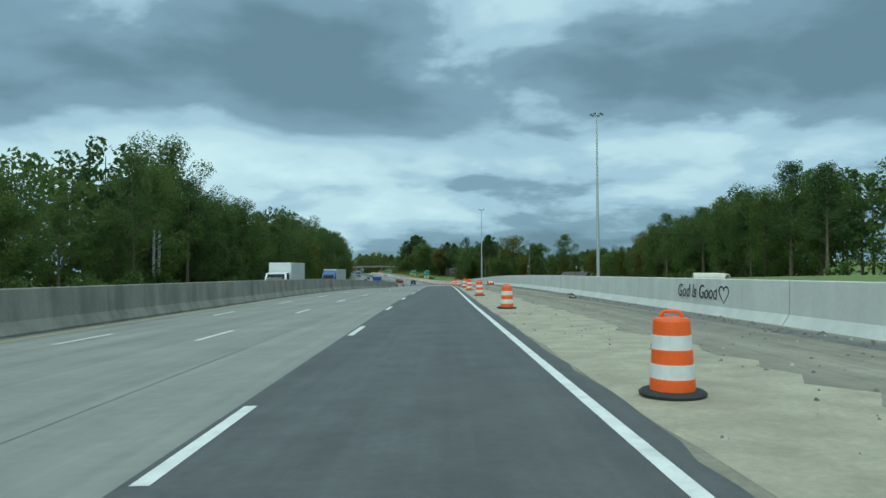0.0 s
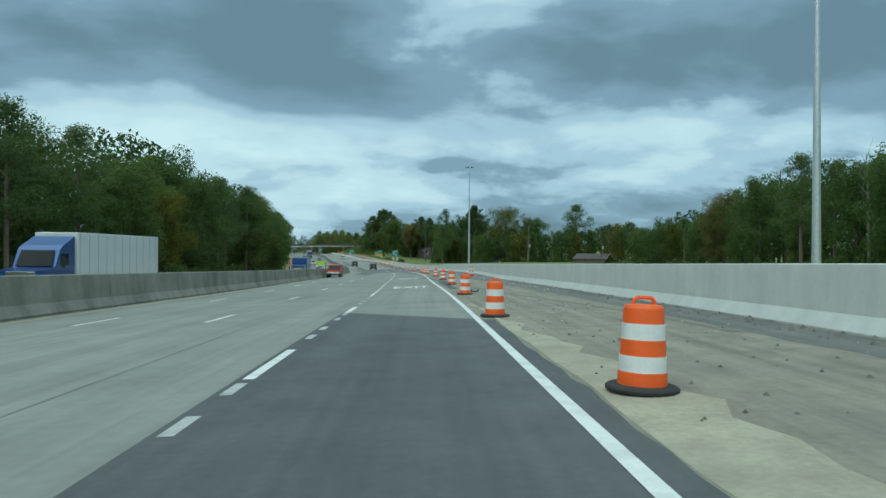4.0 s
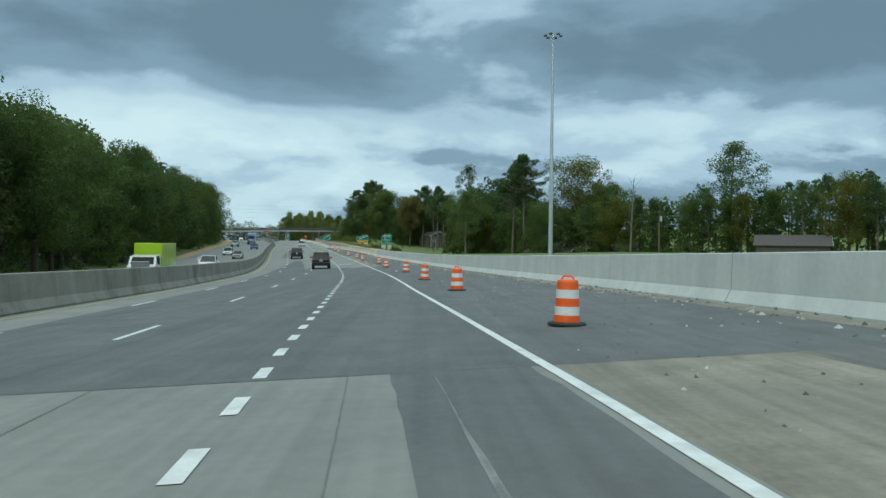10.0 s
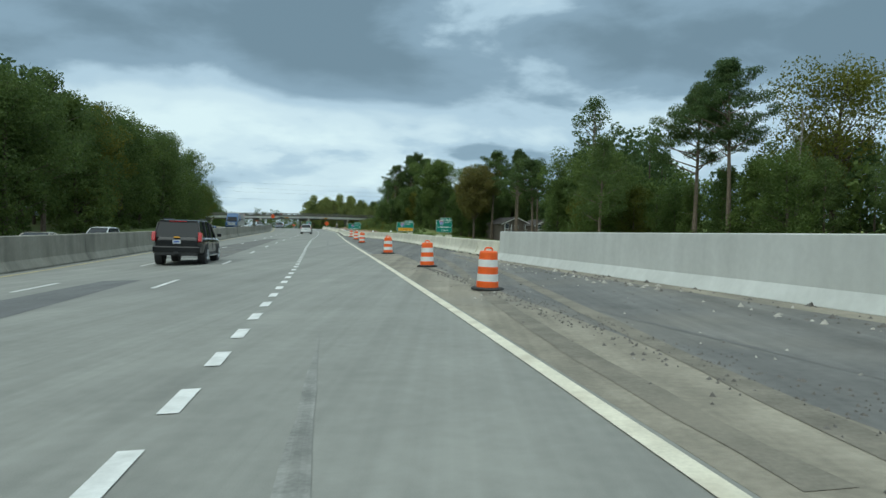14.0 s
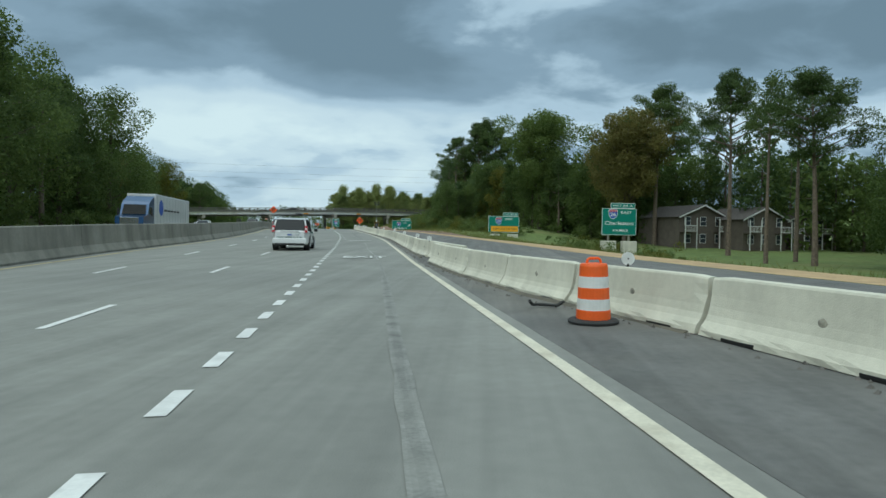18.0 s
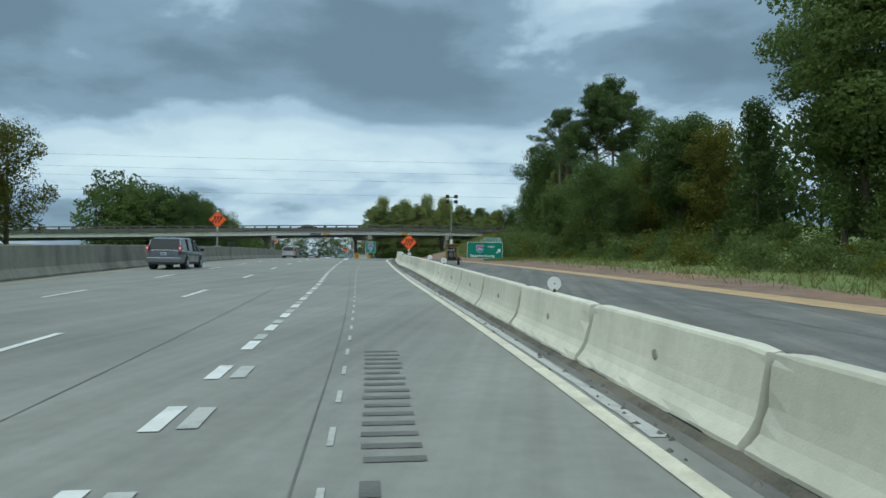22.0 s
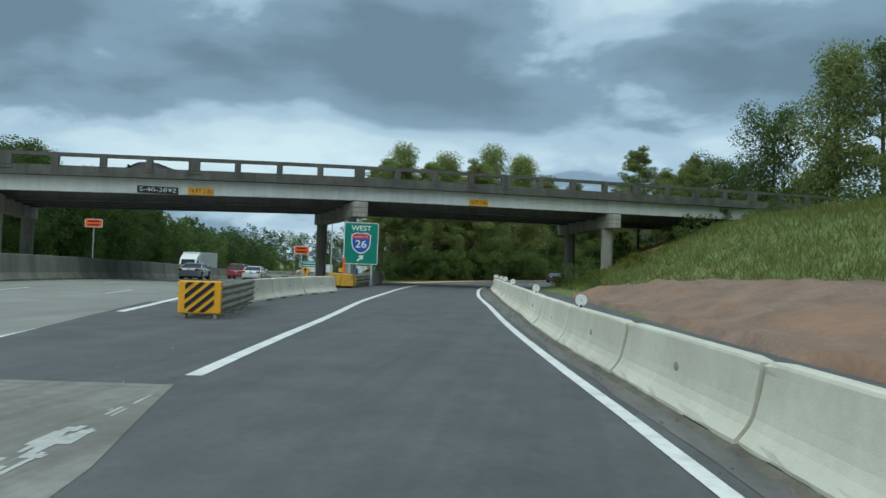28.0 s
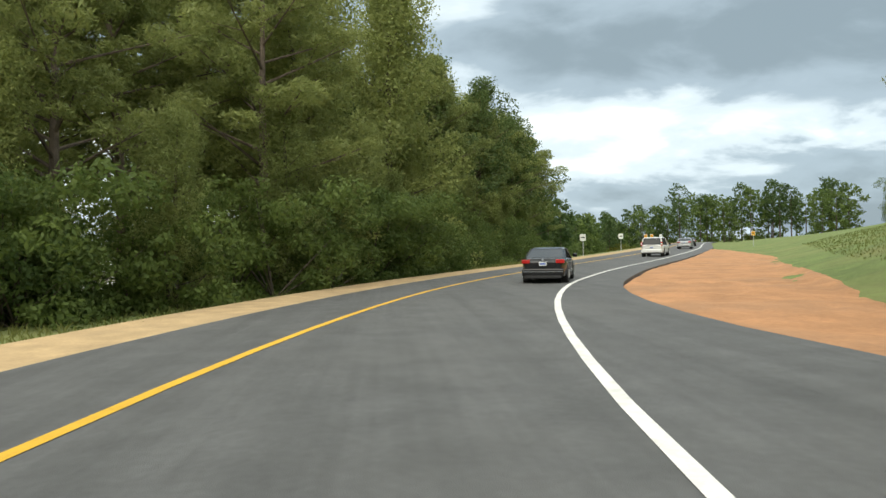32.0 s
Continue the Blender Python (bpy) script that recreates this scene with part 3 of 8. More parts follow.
gx, gy = axis_lines(-190, 110, 4.0, 3500), axis_lines(-70, 860, 5.0, 3500)
gxy = [(x, y) for y in gy for x in gx]
gh = ground_heights(gxy)
gn = len(gx)
ground = raw("ground", [(x, y, z) for (x, y), z in zip(gxy, gh)],
             [(j * gn + i, j * gn + i + 1, (j + 1) * gn + i + 1, (j + 1) * gn + i) for j in range(len(gy) - 1) for i in range(gn - 1)], GRASS_GROUND, smooth=True)
tagged(ground, "rough green and straw-coloured grass verge ground", "ground", "", "structure")

# ---- carriageways ----
ribbon("road_main", MAIN, -60, 545, lambda s: MEDIAN(s) + 0.1, lambda s: max(EDGE_RIGHT(s) + 1.0, 3.2), 0.0, CONCRETE_ROAD, label="pale worn concrete motorway carriageway with long stains", category="road", cols=4, thick=0.3)
fork = [(s, *[float(q[0]) for q in MAIN.near([RAMP.at(s, interp(s, [(592, -5.4), (606, -8.4), (618, -10.8), (640, -11.6), (700, -11.6)])).xy])]) for s in range(592, 700, 4)]
FORK_EDGE = table([(b, c) for a, b, c in fork])


ribbon("road_main_ahead", MAIN, 545, 1060, lambda s: MEDIAN(s) + 0.1, lambda s: min(interp(s, [(545, 2.9), (570, 3.4), (590, 4.2), (605, 5.2), (618, 5.6), (640, 4.4), (665, 1.0), (900, 1.0)]), FORK_EDGE(s) if s > 592 else 9), 0.002, CONCRETE_ROAD, step=8, label="pale concrete motorway running on beneath the bridge", category="road", cols=4, thick=0.3)
ribbon("road_opposite", MAIN, -60, 1060, -28.5, lambda s: MEDIAN(s) - 0.5, -0.02, CONCRETE_ROAD, step=8, label="concrete carriageway for the oncoming traffic", category="road", cols=3, thick=0.3)
ribbon("shoulder_opposite", MAIN, -60, 700, -31.5, -28.5, -0.06, SAND, step=8, label="sandy shoulder beside the oncoming carriageway", category="road shoulder")
ribbon("shoulder_dusty", MAIN, -60, 345, lambda s: EDGE_RIGHT(s) + 0.14, lambda s: interp(s, [(-60, 10), (15, 9.2), (60, 8.2), (100, 7.7), (145, 7.8), (215, 8.7), (300, 9.3), (345, 9.4)]), 0.004, DIRTY, label="dusty construction shoulder strewn with grit", category="road shoulder", cols=4, thick=0.3)
ribbon("road_new_lanes", MAIN, 345, 545, lambda s: EDGE_RIGHT(s) + 0.3, lambda s: interp(s, [(345, 9.4), (360, 11.0), (400, 12.5), (440, 12.0), (500, 11.0), (545, 9.6)]), 0.004, ASPHALT_OLD, label="unopened asphalt lanes behind the concrete barriers", category="road", cols=3, thick=0.3)
ribbon("road_ramp", RAMP, 545, 880, lambda s: interp(s, [(545, -3.2), (590, -4.6), (610, -5.2), (640, -6.2), (880, -6.1)]), lambda s: interp(s, [(545, 9.6), (570, 7.2), (600, 6.4), (648, 6.3), (660, 6.5), (666, 5.5), (670, 4.5), (676, 3.6), (682, 3.1), (700, 2.8), (880, 2.8)]), 0.004, ASPHALT, step=3, label="fresh black asphalt slip road curving to the right", category="road", cols=3, thick=0.3)
ribbon("asphalt_lane_start", MAIN, -60, 108, lambda s: LINE_1(s) - 0.15, rag(lambda s: EDGE_RIGHT(s) + 0.36, 0.09, 1.0), 0.010, ASPHALT, step=0.6, label="fresh black asphalt patch filling one lane", category="road patch", skew1=-4)
ribbon("asphalt_band", MAIN, 229.4, 297, lambda s: -5.0, lambda s: WALL_RIGHT(s) - 1.2, 0.009, ASPHALT_MID, cols=3, label="dark asphalt overlay across the lanes and shoulder", category="road patch")
ribbon("asphalt_band_left", MAIN, 196, 330, lambda s: interp(s, [(196, -6.3), (215, -8.8), (300, -8.4), (330, -6.5)]), lambda s: interp(s, [(196, -5.6), (215, -5.0), (297, -5.0), (330, -5.4)]), 0.007, ASPHALT_MID, cols=2, label="dark asphalt overlay tapering into the left lanes", category="road patch")
ribbon("asphalt_patch_left", MAIN, 345, 392, lambda s: interp(s, [(345, -8.6), (375, -8.2), (392, -6.6)]), lambda s: interp(s, [(345, -5.2), (392, -5.6)]), 0.007, ASPHALT_OLD, cols=2, label="dark asphalt patch in the left lanes", category="road patch")
ribbon("asphalt_by_wall", MAIN, -60, 229.5, rag(lambda s: WALL_RIGHT(s) - interp(s, [(-60, 1.2), (60, 1.3), (120, 2.2), (170, 3.2), (226, 3.8)]), 0.10, 9.0), lambda s: WALL_RIGHT(s) - 0.55, 0.008, ASPHALT_OLD, step=0.8, label="dark asphalt strip along the foot of the wall", category="road patch")
ribbon("asphalt_strip", MAIN, 125, 165, rag(lambda s: interp(s, [(125, 2.05), (137, 2.0), (145, 2.35), (152, 1.75), (165, 1.45)]), 0.10, 7.0), rag(lambda s: interp(s, [(125, 2.5), (137, 2.5), (143, 2.95), (152, 2.4), (165, 1.85)]), 0.12, 8.0), 0.010, ASPHALT, step=0.5, label="black asphalt strip slanting across the shoulder", category="road patch")
ribbon("asphalt_shoulder_late", MAIN, 297, 345, lambda s: EDGE_RIGHT(s) + 1.6, lambda s: WALL_RIGHT(s) - 0.9, 0.006, ASPHALT_OLD, cols=2, label="milled rough asphalt shoulder", category="road patch")
ribbon("gore", RAMP, 593.2, 648, lambda s: interp(s, [(591, -6.0), (606, -9.2), (618, -11.6), (640, -12.4), (648, -12.4)]), lambda s: -3.0, 0.010, ASPHALT, cols=2, label="dark asphalt gore between motorway and slip road", category="road patch")
ribbon("concrete_gore", RAMP, 545, 593.4, lambda s: interp(s, [(545, -3.0), (593.5, -5.6)]), lambda s: interp(s, [(545, 2.9), (558, 2.6), (562, 1.2), (573, -0.3), (576, -2.0), (590, -2.15), (593.4, -2.85)]), 0.010, mat("dirty_concrete_pavement", (0.19, 0.185, 0.165), 0.9, vary=0.2, scale=0.7, bump=0.4, bump_scale=50, stain=0.7, stain_scale=0.25, stain_color=(0.11, 0.11, 0.10), run=0.25), step=1.0, cols=2, label="older concrete pavement beside the fresh asphalt", category="road patch")
ribbon("wheel_band", MAIN, 183.3, 229.4, rag(lambda s: interp(s, [(183, 0.98), (198, 0.55), (229, 0.27)]), 0.05, 4.0), rag(lambda s: EDGE_RIGHT(s) - 0.2, 0.06, 5.0), 0.006, ASPHALT_MID, step=0.6, cols=2, label="darker worn asphalt band in the lane", category="road patch")
ribbon("barrier_dirt", RAMP, 545, 654, lambda s: EDGE_RIGHT(s) + 0.22 + 0.12 * noise.noise((s * 0.5, 0, 0)), lambda s: TEMP(s) - 0.1, 0.012, ASPHALT_OLD, step=1.2, cols=2, label="dirty worn pavement edge at the foot of the barriers", category="road patch")
for j, (grow, c) in enumerate(((1.25, (0.185, 0.16, 0.13)), (0.9, (0.225, 0.175, 0.125)), (0.5, (0.27, 0.19, 0.12)))):
    ribbon("sand_spill", MAIN, 378 + 0.5 * j, 381.4 - 0.4 * j, lambda s: 3.25 - grow * 0.45 * max(0.05, math.sin((s - 378) / 3.4 * math.pi)) + 0.22 * noise.noise((s * 4, 1 + j, 0)), lambda s: 3.3 + grow * 0.55 * max(0.05, math.sin((s - 378) / 3.4 * math.pi)) + 0.25 * noise.noise((s * 4, 5 + j, 0)), 0.0105 + 0.001 * j, mat("spilt_sand_" + "abc"[j], c, 0.95, vary=0.25, scale=4, stain=0.7, stain_scale=2.0, stain_color=(0.15, 0.14, 0.125)), step=0.12, cols=3, label="thin spill of orange sand on the shoulder", category="soil")
ribbon("sandy_edge", MAIN, -60, 112, rag(lambda s: EDGE_RIGHT(s) + 0.42, 0.10, 2.0), rag(lambda s: interp(s, [(-60, 5.2), (20, 4.6), (60, 4.0), (90, 3.2), (112, 2.0)]), 0.5, 3.0), 0.008, SANDY, step=0.7, cols=4, label="pale sandy grit spread along the lane edge", category="soil")
TRACK = mat("tyre_tracked_dirt", (0.165, 0.15, 0.12), 0.95, vary=0.25, scale=2.5, stain=0.5, stain_scale=0.8, stain_color=(0.24, 0.215, 0.17))
for s0, s1, a, b, w in ((196, 216, 2.6, 4.9, 0.26), (197.5, 217, 2.95, 5.3, 0.24), (20, 60, 6.9, 4.3, 0.3), (28, 66, 7.3, 5.0, 0.3), (100, 128, 6.0, 3.4, 0.26), (303, 340, 3.2, 6.2, 0.3), (312, 344, 2.9, 5.4, 0.3), (150, 180, 5.2, 3.6, 0.25), (256, 292, 6.4, 4.4, 0.3)):
    ribbon("tyre_track", MAIN, s0, s1, rag(lambda s, a=a, b=b, s0=s0, s1=s1, w=w: a + (b - a) * smooth01((s - s0) / (s1 - s0)) - w / 2, 0.05, s0), rag(lambda s, a=a, b=b, s0=s0, s1=s1, w=w: a + (b - a) * smooth01((s - s0) / (s1 - s0)) + w / 2, 0.05, s0 + 5), 0.013, TRACK, step=0.7, label="dark curving tyre track in the shoulder dirt", category="tyre track")
ribbon("asphalt_seam", MAIN, 297, 336, rag(lambda s: interp(s, [(297, 5.9), (314, 5.15), (321, 4.45), (336, 3.3)]), 0.04, 11.0), rag(lambda s: interp(s, [(297, 5.98), (314, 5.25), (321, 4.53), (336, 3.36)]), 0.04, 12.0), 0.012, TAR, step=0.6, label="dark raised seam between two asphalt layers", category="road joint")
ribbon("soil_strip", MAIN, 352, 545, lambda s: interp(s, [(352, 10.2), (360, 11.0), (400, 12.5), (440, 12.0), (500, 11.0), (545, 9.6)]), lambda s: interp(s, [(352, 11.5), (365, 14.2), (440, 14.3), (500, 12.2), (545, 10.4)]), 0.02, SAND, cols=2, label="strip of pale tan sand beside the new lanes", category="soil")
ribbon("sand_verge_left", RAMP, 634, 880, lambda s: interp(s, [(634, -9.4), (660, -8.6), (700, -8.2), (880, -8.2)]), lambda s: interp(s, [(634, -6.2), (880, -6.1)]), -0.03, SAND, step=3, cols=2, label="tan sand verge beside the slip road", category="soil")

# ---- soil and grass banks right of the slip road ----
def bank_sheet(name, s0, s1, lo, hi, material, label, lift, rough, category="soil bank"):
    """A sheet of soil or turf laid over the slope, with clods in its surface."""
    verts, faces = [], []
    ns, nd = int((s1 - s0) / 0.8), 18
    pts = []
    for i in range(ns + 1):
        s = s0 + (s1 - s0) * i / ns
        a, b = lo(s), hi(s)
        for j in range(nd + 1):
            d = a + (b - a) * j / nd + 0.5 * noise.noise((s * 0.4, j * 0.7, 2.0)) * (j in (0, nd))
            p = RAMP.at(s, d)
            pts.append((p.x, p.y))
    zs = ground_heights(pts)
    for k, ((x, y), z) in enumerate(zip(pts, zs)):
        j = k % (nd + 1)
        inside = 0 < j < nd and 0 < k // (nd + 1) < ns
        verts.append((x, y, z + (lift + rough * (noise.noise((x * 1.3, y * 1.3, 0)) + 0.6 * noise.noise((x * 3.1, y * 3.1, 4)))) * inside - 0.06 * (not inside)))
    for i in range(ns):
        for j in range(nd):
            a = i * (nd + 1) + j
            faces.append((a, a + 1, a + nd + 2, a + nd + 1))
    ob = raw(name, verts, faces, material, smooth=True)
    return tagged(ob, label, category, "", "structure")


bank_sheet("soil_bank", 548, 622, lambda s: interp(s, [(548, 8.4), (570, 7.4), (600, 6.6), (622, 6.3)]), lambda s: interp(s, [(548, 13.5), (575, 14.5), (592, 13.2), (605, 12.2), (614, 10.0), (622, 7.4)]), BARE, "freshly graded bare brown and reddish soil bank", 0.42, 0.16)
bank_sheet("soil_verge", 470, 552, lambda s: interp(s, [(470, 12.0), (500, 12.1), (545, 10.5), (552, 9.4)]), lambda s: interp(s, [(470, 14.0), (500, 17.0), (545, 17.5), (552, 14.0)]), BARE, "bare brown soil verge beside the new lanes", 0.16, 0.08)
bank_sheet("clay_pad", 646, 745, lambda s: interp(s, [(646, 6.1), (660, 6.3), (666, 5.3), (670, 4.3), (676, 3.4), (682, 2.95), (700, 2.65), (745, 2.6)]), lambda s: interp(s, [(646, 6.6), (656, 7.4), (664, 7.9), (670, 8.9), (680, 10.4), (690, 10.8), (720, 9.5), (745, 4.0)]), CLAY, "bare orange clay cleared beside the slip road", 0.20, 0.07)
bank_sheet("clay_scar", 637, 649, lambda s: interp(s, [(637, 14.2), (643, 13.2), (649, 13.8)]), lambda s: interp(s, [(637, 15.0), (643, 15.6), (649, 14.6)]), CLAY, "orange clay scar high on the grassy bank", 0.24, 0.07)

# ---- concrete walls ----
def panels(name, line, s0, s1, length, gap, offset, profile, material, label, category, tops=None):
    top = thing(name, Matrix(), label, category, "", "structure")
    s, k = s0, 0
    while s < s1 - 1:
        sweep("panel", line, s, min(s + length, s1) - gap, offset, profile, material, 3.0, top, tops)
        s += length
    return top


NEW_WALL = [(-0.33, -0.25), (0.33, -0.25), (0.33, 0.0), (0.16, 0.30), (0.13, 1.24), (0.11, 1.26), (-0.11, 1.26), (-0.13, 1.24), (-0.16, 0.30), (-0.33, 0.0)]
OLD_WALL = [(-0.42, -0.25), (0.42, -0.25), (0.42, 0.08), (0.22, 0.42), (0.15, 1.33), (0.12, 1.36), (-0.12, 1.36), (-0.15, 1.33), (-0.22, 0.42), (-0.42, 0.08)]
wall_right = panels("wall_right", MAIN, -58, 337, 24.6, 0.035, WALL_RIGHT, NEW_WALL, WALL_NEW, "long smooth pale grey concrete wall with open joints", "wall", table([(-60, 0.84), (15, 0.86), (80, 0.92), (145, 1.03), (215, 1.0), (337, 0.97)]))
median = panels("median_barrier", MAIN, -58, 1000, 9.15, 0.02, lambda s: MEDIAN(s) - 0.42, OLD_WALL, WALL_OLD, "old streaked grey concrete median barrier", "barrier")

# ---- portable barrier units, each its own piece ----
def portable_barrier(length, seed):
    """A precast unit with a hollowed face, worn edges and a few chips."""
    t = thing("concrete_barrier", Matrix(), "cream-coloured portable concrete barrier unit with scuffs", "barrier", "portable barriers along the lane")
    rnd = random.Random(seed)
    half = [(0.30, 0.0), (0.30, 0.075), (0.262, 0.12), (0.205, 0.19), (0.165, 0.27), (0.138, 0.38), (0.118, 0.52), (0.103, 0.66), (0.096, 0.735), (0.082, 0.762), (0.05, 0.77)]
    prof = [(-a, z) for a, z in half] + [(a, z) for a, z in reversed(half)]
    n = 14
    bm = bmesh.new()
    rings = []
    for k in range(n + 1):
        y = -length / 2 + 0.03 + (length - 0.06) * k / n
        end = 0.02 if k in (0, n) else 0.0
        ring = []
        for a, z in prof:
            chip = 0.022 * max(0.0, rnd.random() - 0.72) / 0.28 if z < 0.1 or k in (0, n) else 0.0
            wob = 0.004 * noise.noise((y * 1.5 + seed, a * 4, z * 4))
            q = 1.0 - (chip + end * 0.6) / max(0.05, abs(a)) * 0.9
            ring.append(bm.verts.new((a * q + wob, y, max(0.0, z - chip * 0.6 - end * (z > 0.7)))))
        rings.append(ring)
    m = len(prof)
    for p, q in zip(rings, rings[1:]):
        for k in range(m):
            bm.faces.new((p[k], p[(k + 1) % m], q[(k + 1) % m], q[k]))
    bm.faces.new(list(reversed(rings[0])))
    bm.faces.new(rings[-1])
    bmesh.ops.recalc_face_normals(bm, faces=bm.faces)
    part("body", bm, WALL_TEMP, t)
    for y in (-length * 0.28, length * 0.28):
        bm = bmesh.new()
        box(bm, -0.304, 0.304, y - 0.3, y + 0.3, -0.01, 0.045, 0.012)
        part("drain_slot", bm, BLACK, t)
    z, x = 0.40 + rnd.uniform(-0.03, 0.05), 0.134
    for sgn in (-1, 1):
        bm = bmesh.new()
        r = bmesh.ops.create_icosphere(bm, subdivisions=2, radius=0.06)
        for v in r["verts"]:
            v.co = Vector((sgn * x + v.co.x * 0.25, v.co.y * 1.1 + sgn * 0.1, z + v.co.z * (0.9 + 0.5 * noise.noise(v.co * 20))))
        part("lifting_pocket", bm, mat("scuffed_concrete", (0.36, 0.34, 0.28), 0.9, vary=0.3, scale=8, stain=0.7, stain_scale=9, stain_color=(0.14, 0.13, 0.11)), t, "weathered lifting pocket")
    bm = bmesh.new()
    tube(bm, (0, length / 2, 0.1), (0, length / 2, 0.70), 0.035, seg=8)
    part("joint_pin", bm, RUST, t, "rusty joint pin")
    return t


def disc_marker():
    t = thing("barrier_reflector", Matrix(), "round white reflector on a short stalk atop the barrier", "reflector", "reflectors on the barriers")
    bm = bmesh.new()
    tube(bm, (0, 0, 0), (0, 0, 0.06), 0.03, 0.02, 8)
    part("stalk", bm, BLACK, t)
    bm = bmesh.new()
    tube(bm, (0, -0.012, 0.14), (0, 0.012, 0.14), 0.108, seg=24)
    face = part("disc", bm, WHITE_BAND, t)
    bm = bmesh.new()
    tube(bm, (0, -0.02, 0.14), (0, -0.011, 0.14), 0.012, seg=8)
    part("bolt", bm, BLACK, face)
    return t


UNIT = 3.66
variants, disc = [portable_barrier(UNIT, 3), portable_barrier(UNIT, 4), portable_barrier(UNIT, 8)], disc_marker()
used = [False, False, False, False]


def place(ob, m, which):
    if not used[which]:
        used[which] = True
        ob.matrix_world = m
        return ob
    return copy_thing(ob, m)


def barrier_run(line, s0, s1, offset, pitch=UNIT):
    s = s0
    while s < s1 - pitch / 2:
        a, b = line.at(s, offset(s)), line.at(s + pitch, offset(s + pitch))
        mid, way = (a + b) / 2, b - a
        jig = random.uniform(-0.4, 0.4)
        m = Matrix.Translation(mid + Vector((0, 0, 0.005))) @ pose(0, 0, 0, 0, 0, math.degrees(math.atan2(-way.x, way.y)) + jig) @ pose(0, 0, 0, math.degrees(math.atan2(way.z, way.xy.length)))
        k = random.randrange(3)
        place(variants[k], m, 1 + k)
        s += pitch


barrier_run(RAMP, 338.0, 422.2, TEMP)
barrier_run(RAMP, 418.7, 646.4, lambda s: TEMP(s) + interp(s, [(418, 0.62), (423, 0.45), (430, 0.0)]), 3.6726)
barrier_run(RAMP, 606.5, 617.6, lambda s: interp(s, [(606, -6.6), (612.8, -6.4), (614.5, -6.2), (617.6, -5.6)]))
for s in (377, 391, 406, 425, 432, 443, 456, 469, 476, 483, 497, 502.5, 516, 523, 530, 543.5, 553, 560, 567, 575, 598, 604.5, 612, 617.5, 621, 626.3, 630, 637.5):
    place(disc, RAMP.frame_at(s, TEMP(s), 0.768, random.uniform(-7, 7)), 0)

# dirt heaped against the foot of the barriers
for s0, s1 in ((404, 421), (425.5, 648)):
    ob = sweep("dirt_ridge", RAMP, s0, s1, rag(lambda q: TEMP(q) - 0.33, 0.03, 2.0), [(-0.10, -0.01), (0.06, -0.01), (0.05, 0.05), (0.0, 0.035)], mat("foot_dirt", (0.10, 0.09, 0.072), 0.95, vary=0.3, scale=4, stain=0.6, stain_scale=1.5, stain_color=(0.19, 0.17, 0.13)), 0.5)
    tagged(ob, "line of dark dirt gathered against the barriers", "dirt", "", "stuff")
# ---- road markings ----
marks = thing("lane_markings", Matrix(), "white painted lane lines on the motorway", "road marking", "", "structure")


def dashes(line, s0, s1, offset, length, period, width, material, h=0.016, phase=0.0, jitter=0.0):
    s = s0 + phase
    while s < s1:
        ribbon("dash", line, s, s + length, lambda q: offset(q) - width / 2 + random.uniform(-jitter, jitter), lambda q: offset(q) + width / 2, h, material, 1.6, marks)
        s += period


def solid(line, s0, s1, offset, width, material, h=0.016, name="edge_line"):
    ribbon(name, line, s0, s1, lambda q: offset(q) - width / 2, lambda q: offset(q) + width / 2, h, material, 2.5, marks)


# broken lines: centres of the long dashes and of the short dotted ones along the road
LONG_DASH = [(-7, -38), (0, 39.5), (2, 61.0), (4, 82.4), (9, 143.9), (11, 166.2), (13, 189.4), (17, 236.4), (19, 259.6), (21, 282.5), (30, 385.2), (34, 429.0), (36, 451.3), (38, 472.6), (39, 483.1), (41, 503.5), (43, 524.6), (45, 546.3), (86, 1000)]
SHORT_DASH = [(-9, 121.5), (0, 138.3), (12, 160.7), (23, 182.9), (46, 226.1), (58, 249.4), (69, 270.2), (81, 292.7), (94, 314.7), (129, 379.4), (140, 401.3), (151, 421.0), (162, 441.8), (171, 460.3), (180, 478.9), (189, 497.3), (198, 515.5), (207, 534.1), (214, 548.6)]


def dashed(rule, offset, length, width, material, h=0.016, s0=-60, s1=1000):
    for k in range(rule[0][0], rule[-1][0] + 1):
        c = interp(k, rule)
        if s0 <= c <= s1:
            ribbon("dash", MAIN, c - length / 2, c + length / 2, lambda q: offset(q) - width / 2, lambda q: offset(q) + width / 2, h, material, 1.6, marks)


for c in [29.1 + 11.45 * k for k in range(-6, 9)]:
    ribbon("dash", MAIN, c - 1.42, c + 1.42, lambda q: LINE_1(q) - 0.075, lambda q: LINE_1(q) + 0.075, 0.016, PAINT, 1.4, marks)
    if c > 50:
        for g in (-3.75, -2.05, 3.4, 5.2):
            ribbon("dash", MAIN, c + g - 0.36, c + g + 0.36, lambda q: LINE_1(q) - 0.07, lambda q: LINE_1(q) + 0.07, 0.016, PAINT_WORN, 0.8, marks)
dashed(SHORT_DASH, LINE_1, 0.82, 0.17, PAINT)
dashed(SHORT_DASH, lambda q: -1.53, 0.7, 0.17, PAINT_WORN, 0.018, 456, 482)
dashed([(k, c + 0.9) for k, c in SHORT_DASH], LINE_1, 0.55, 0.17, PAINT_WORN, 0.014, 483, 507)
dashed(LONG_DASH, LINE_2, 2.85, 0.14, PAINT)
dashed(LONG_DASH, LINE_3, 2.85, 0.14, PAINT)
solid(MAIN, -60, 300, EDGE_RIGHT, 0.15, PAINT)
solid(MAIN, 300, 540, EDGE_RIGHT, 0.17, DUSTY_LINE)
solid(RAMP, 540, 880, EDGE_RIGHT, 0.17, PAINT)
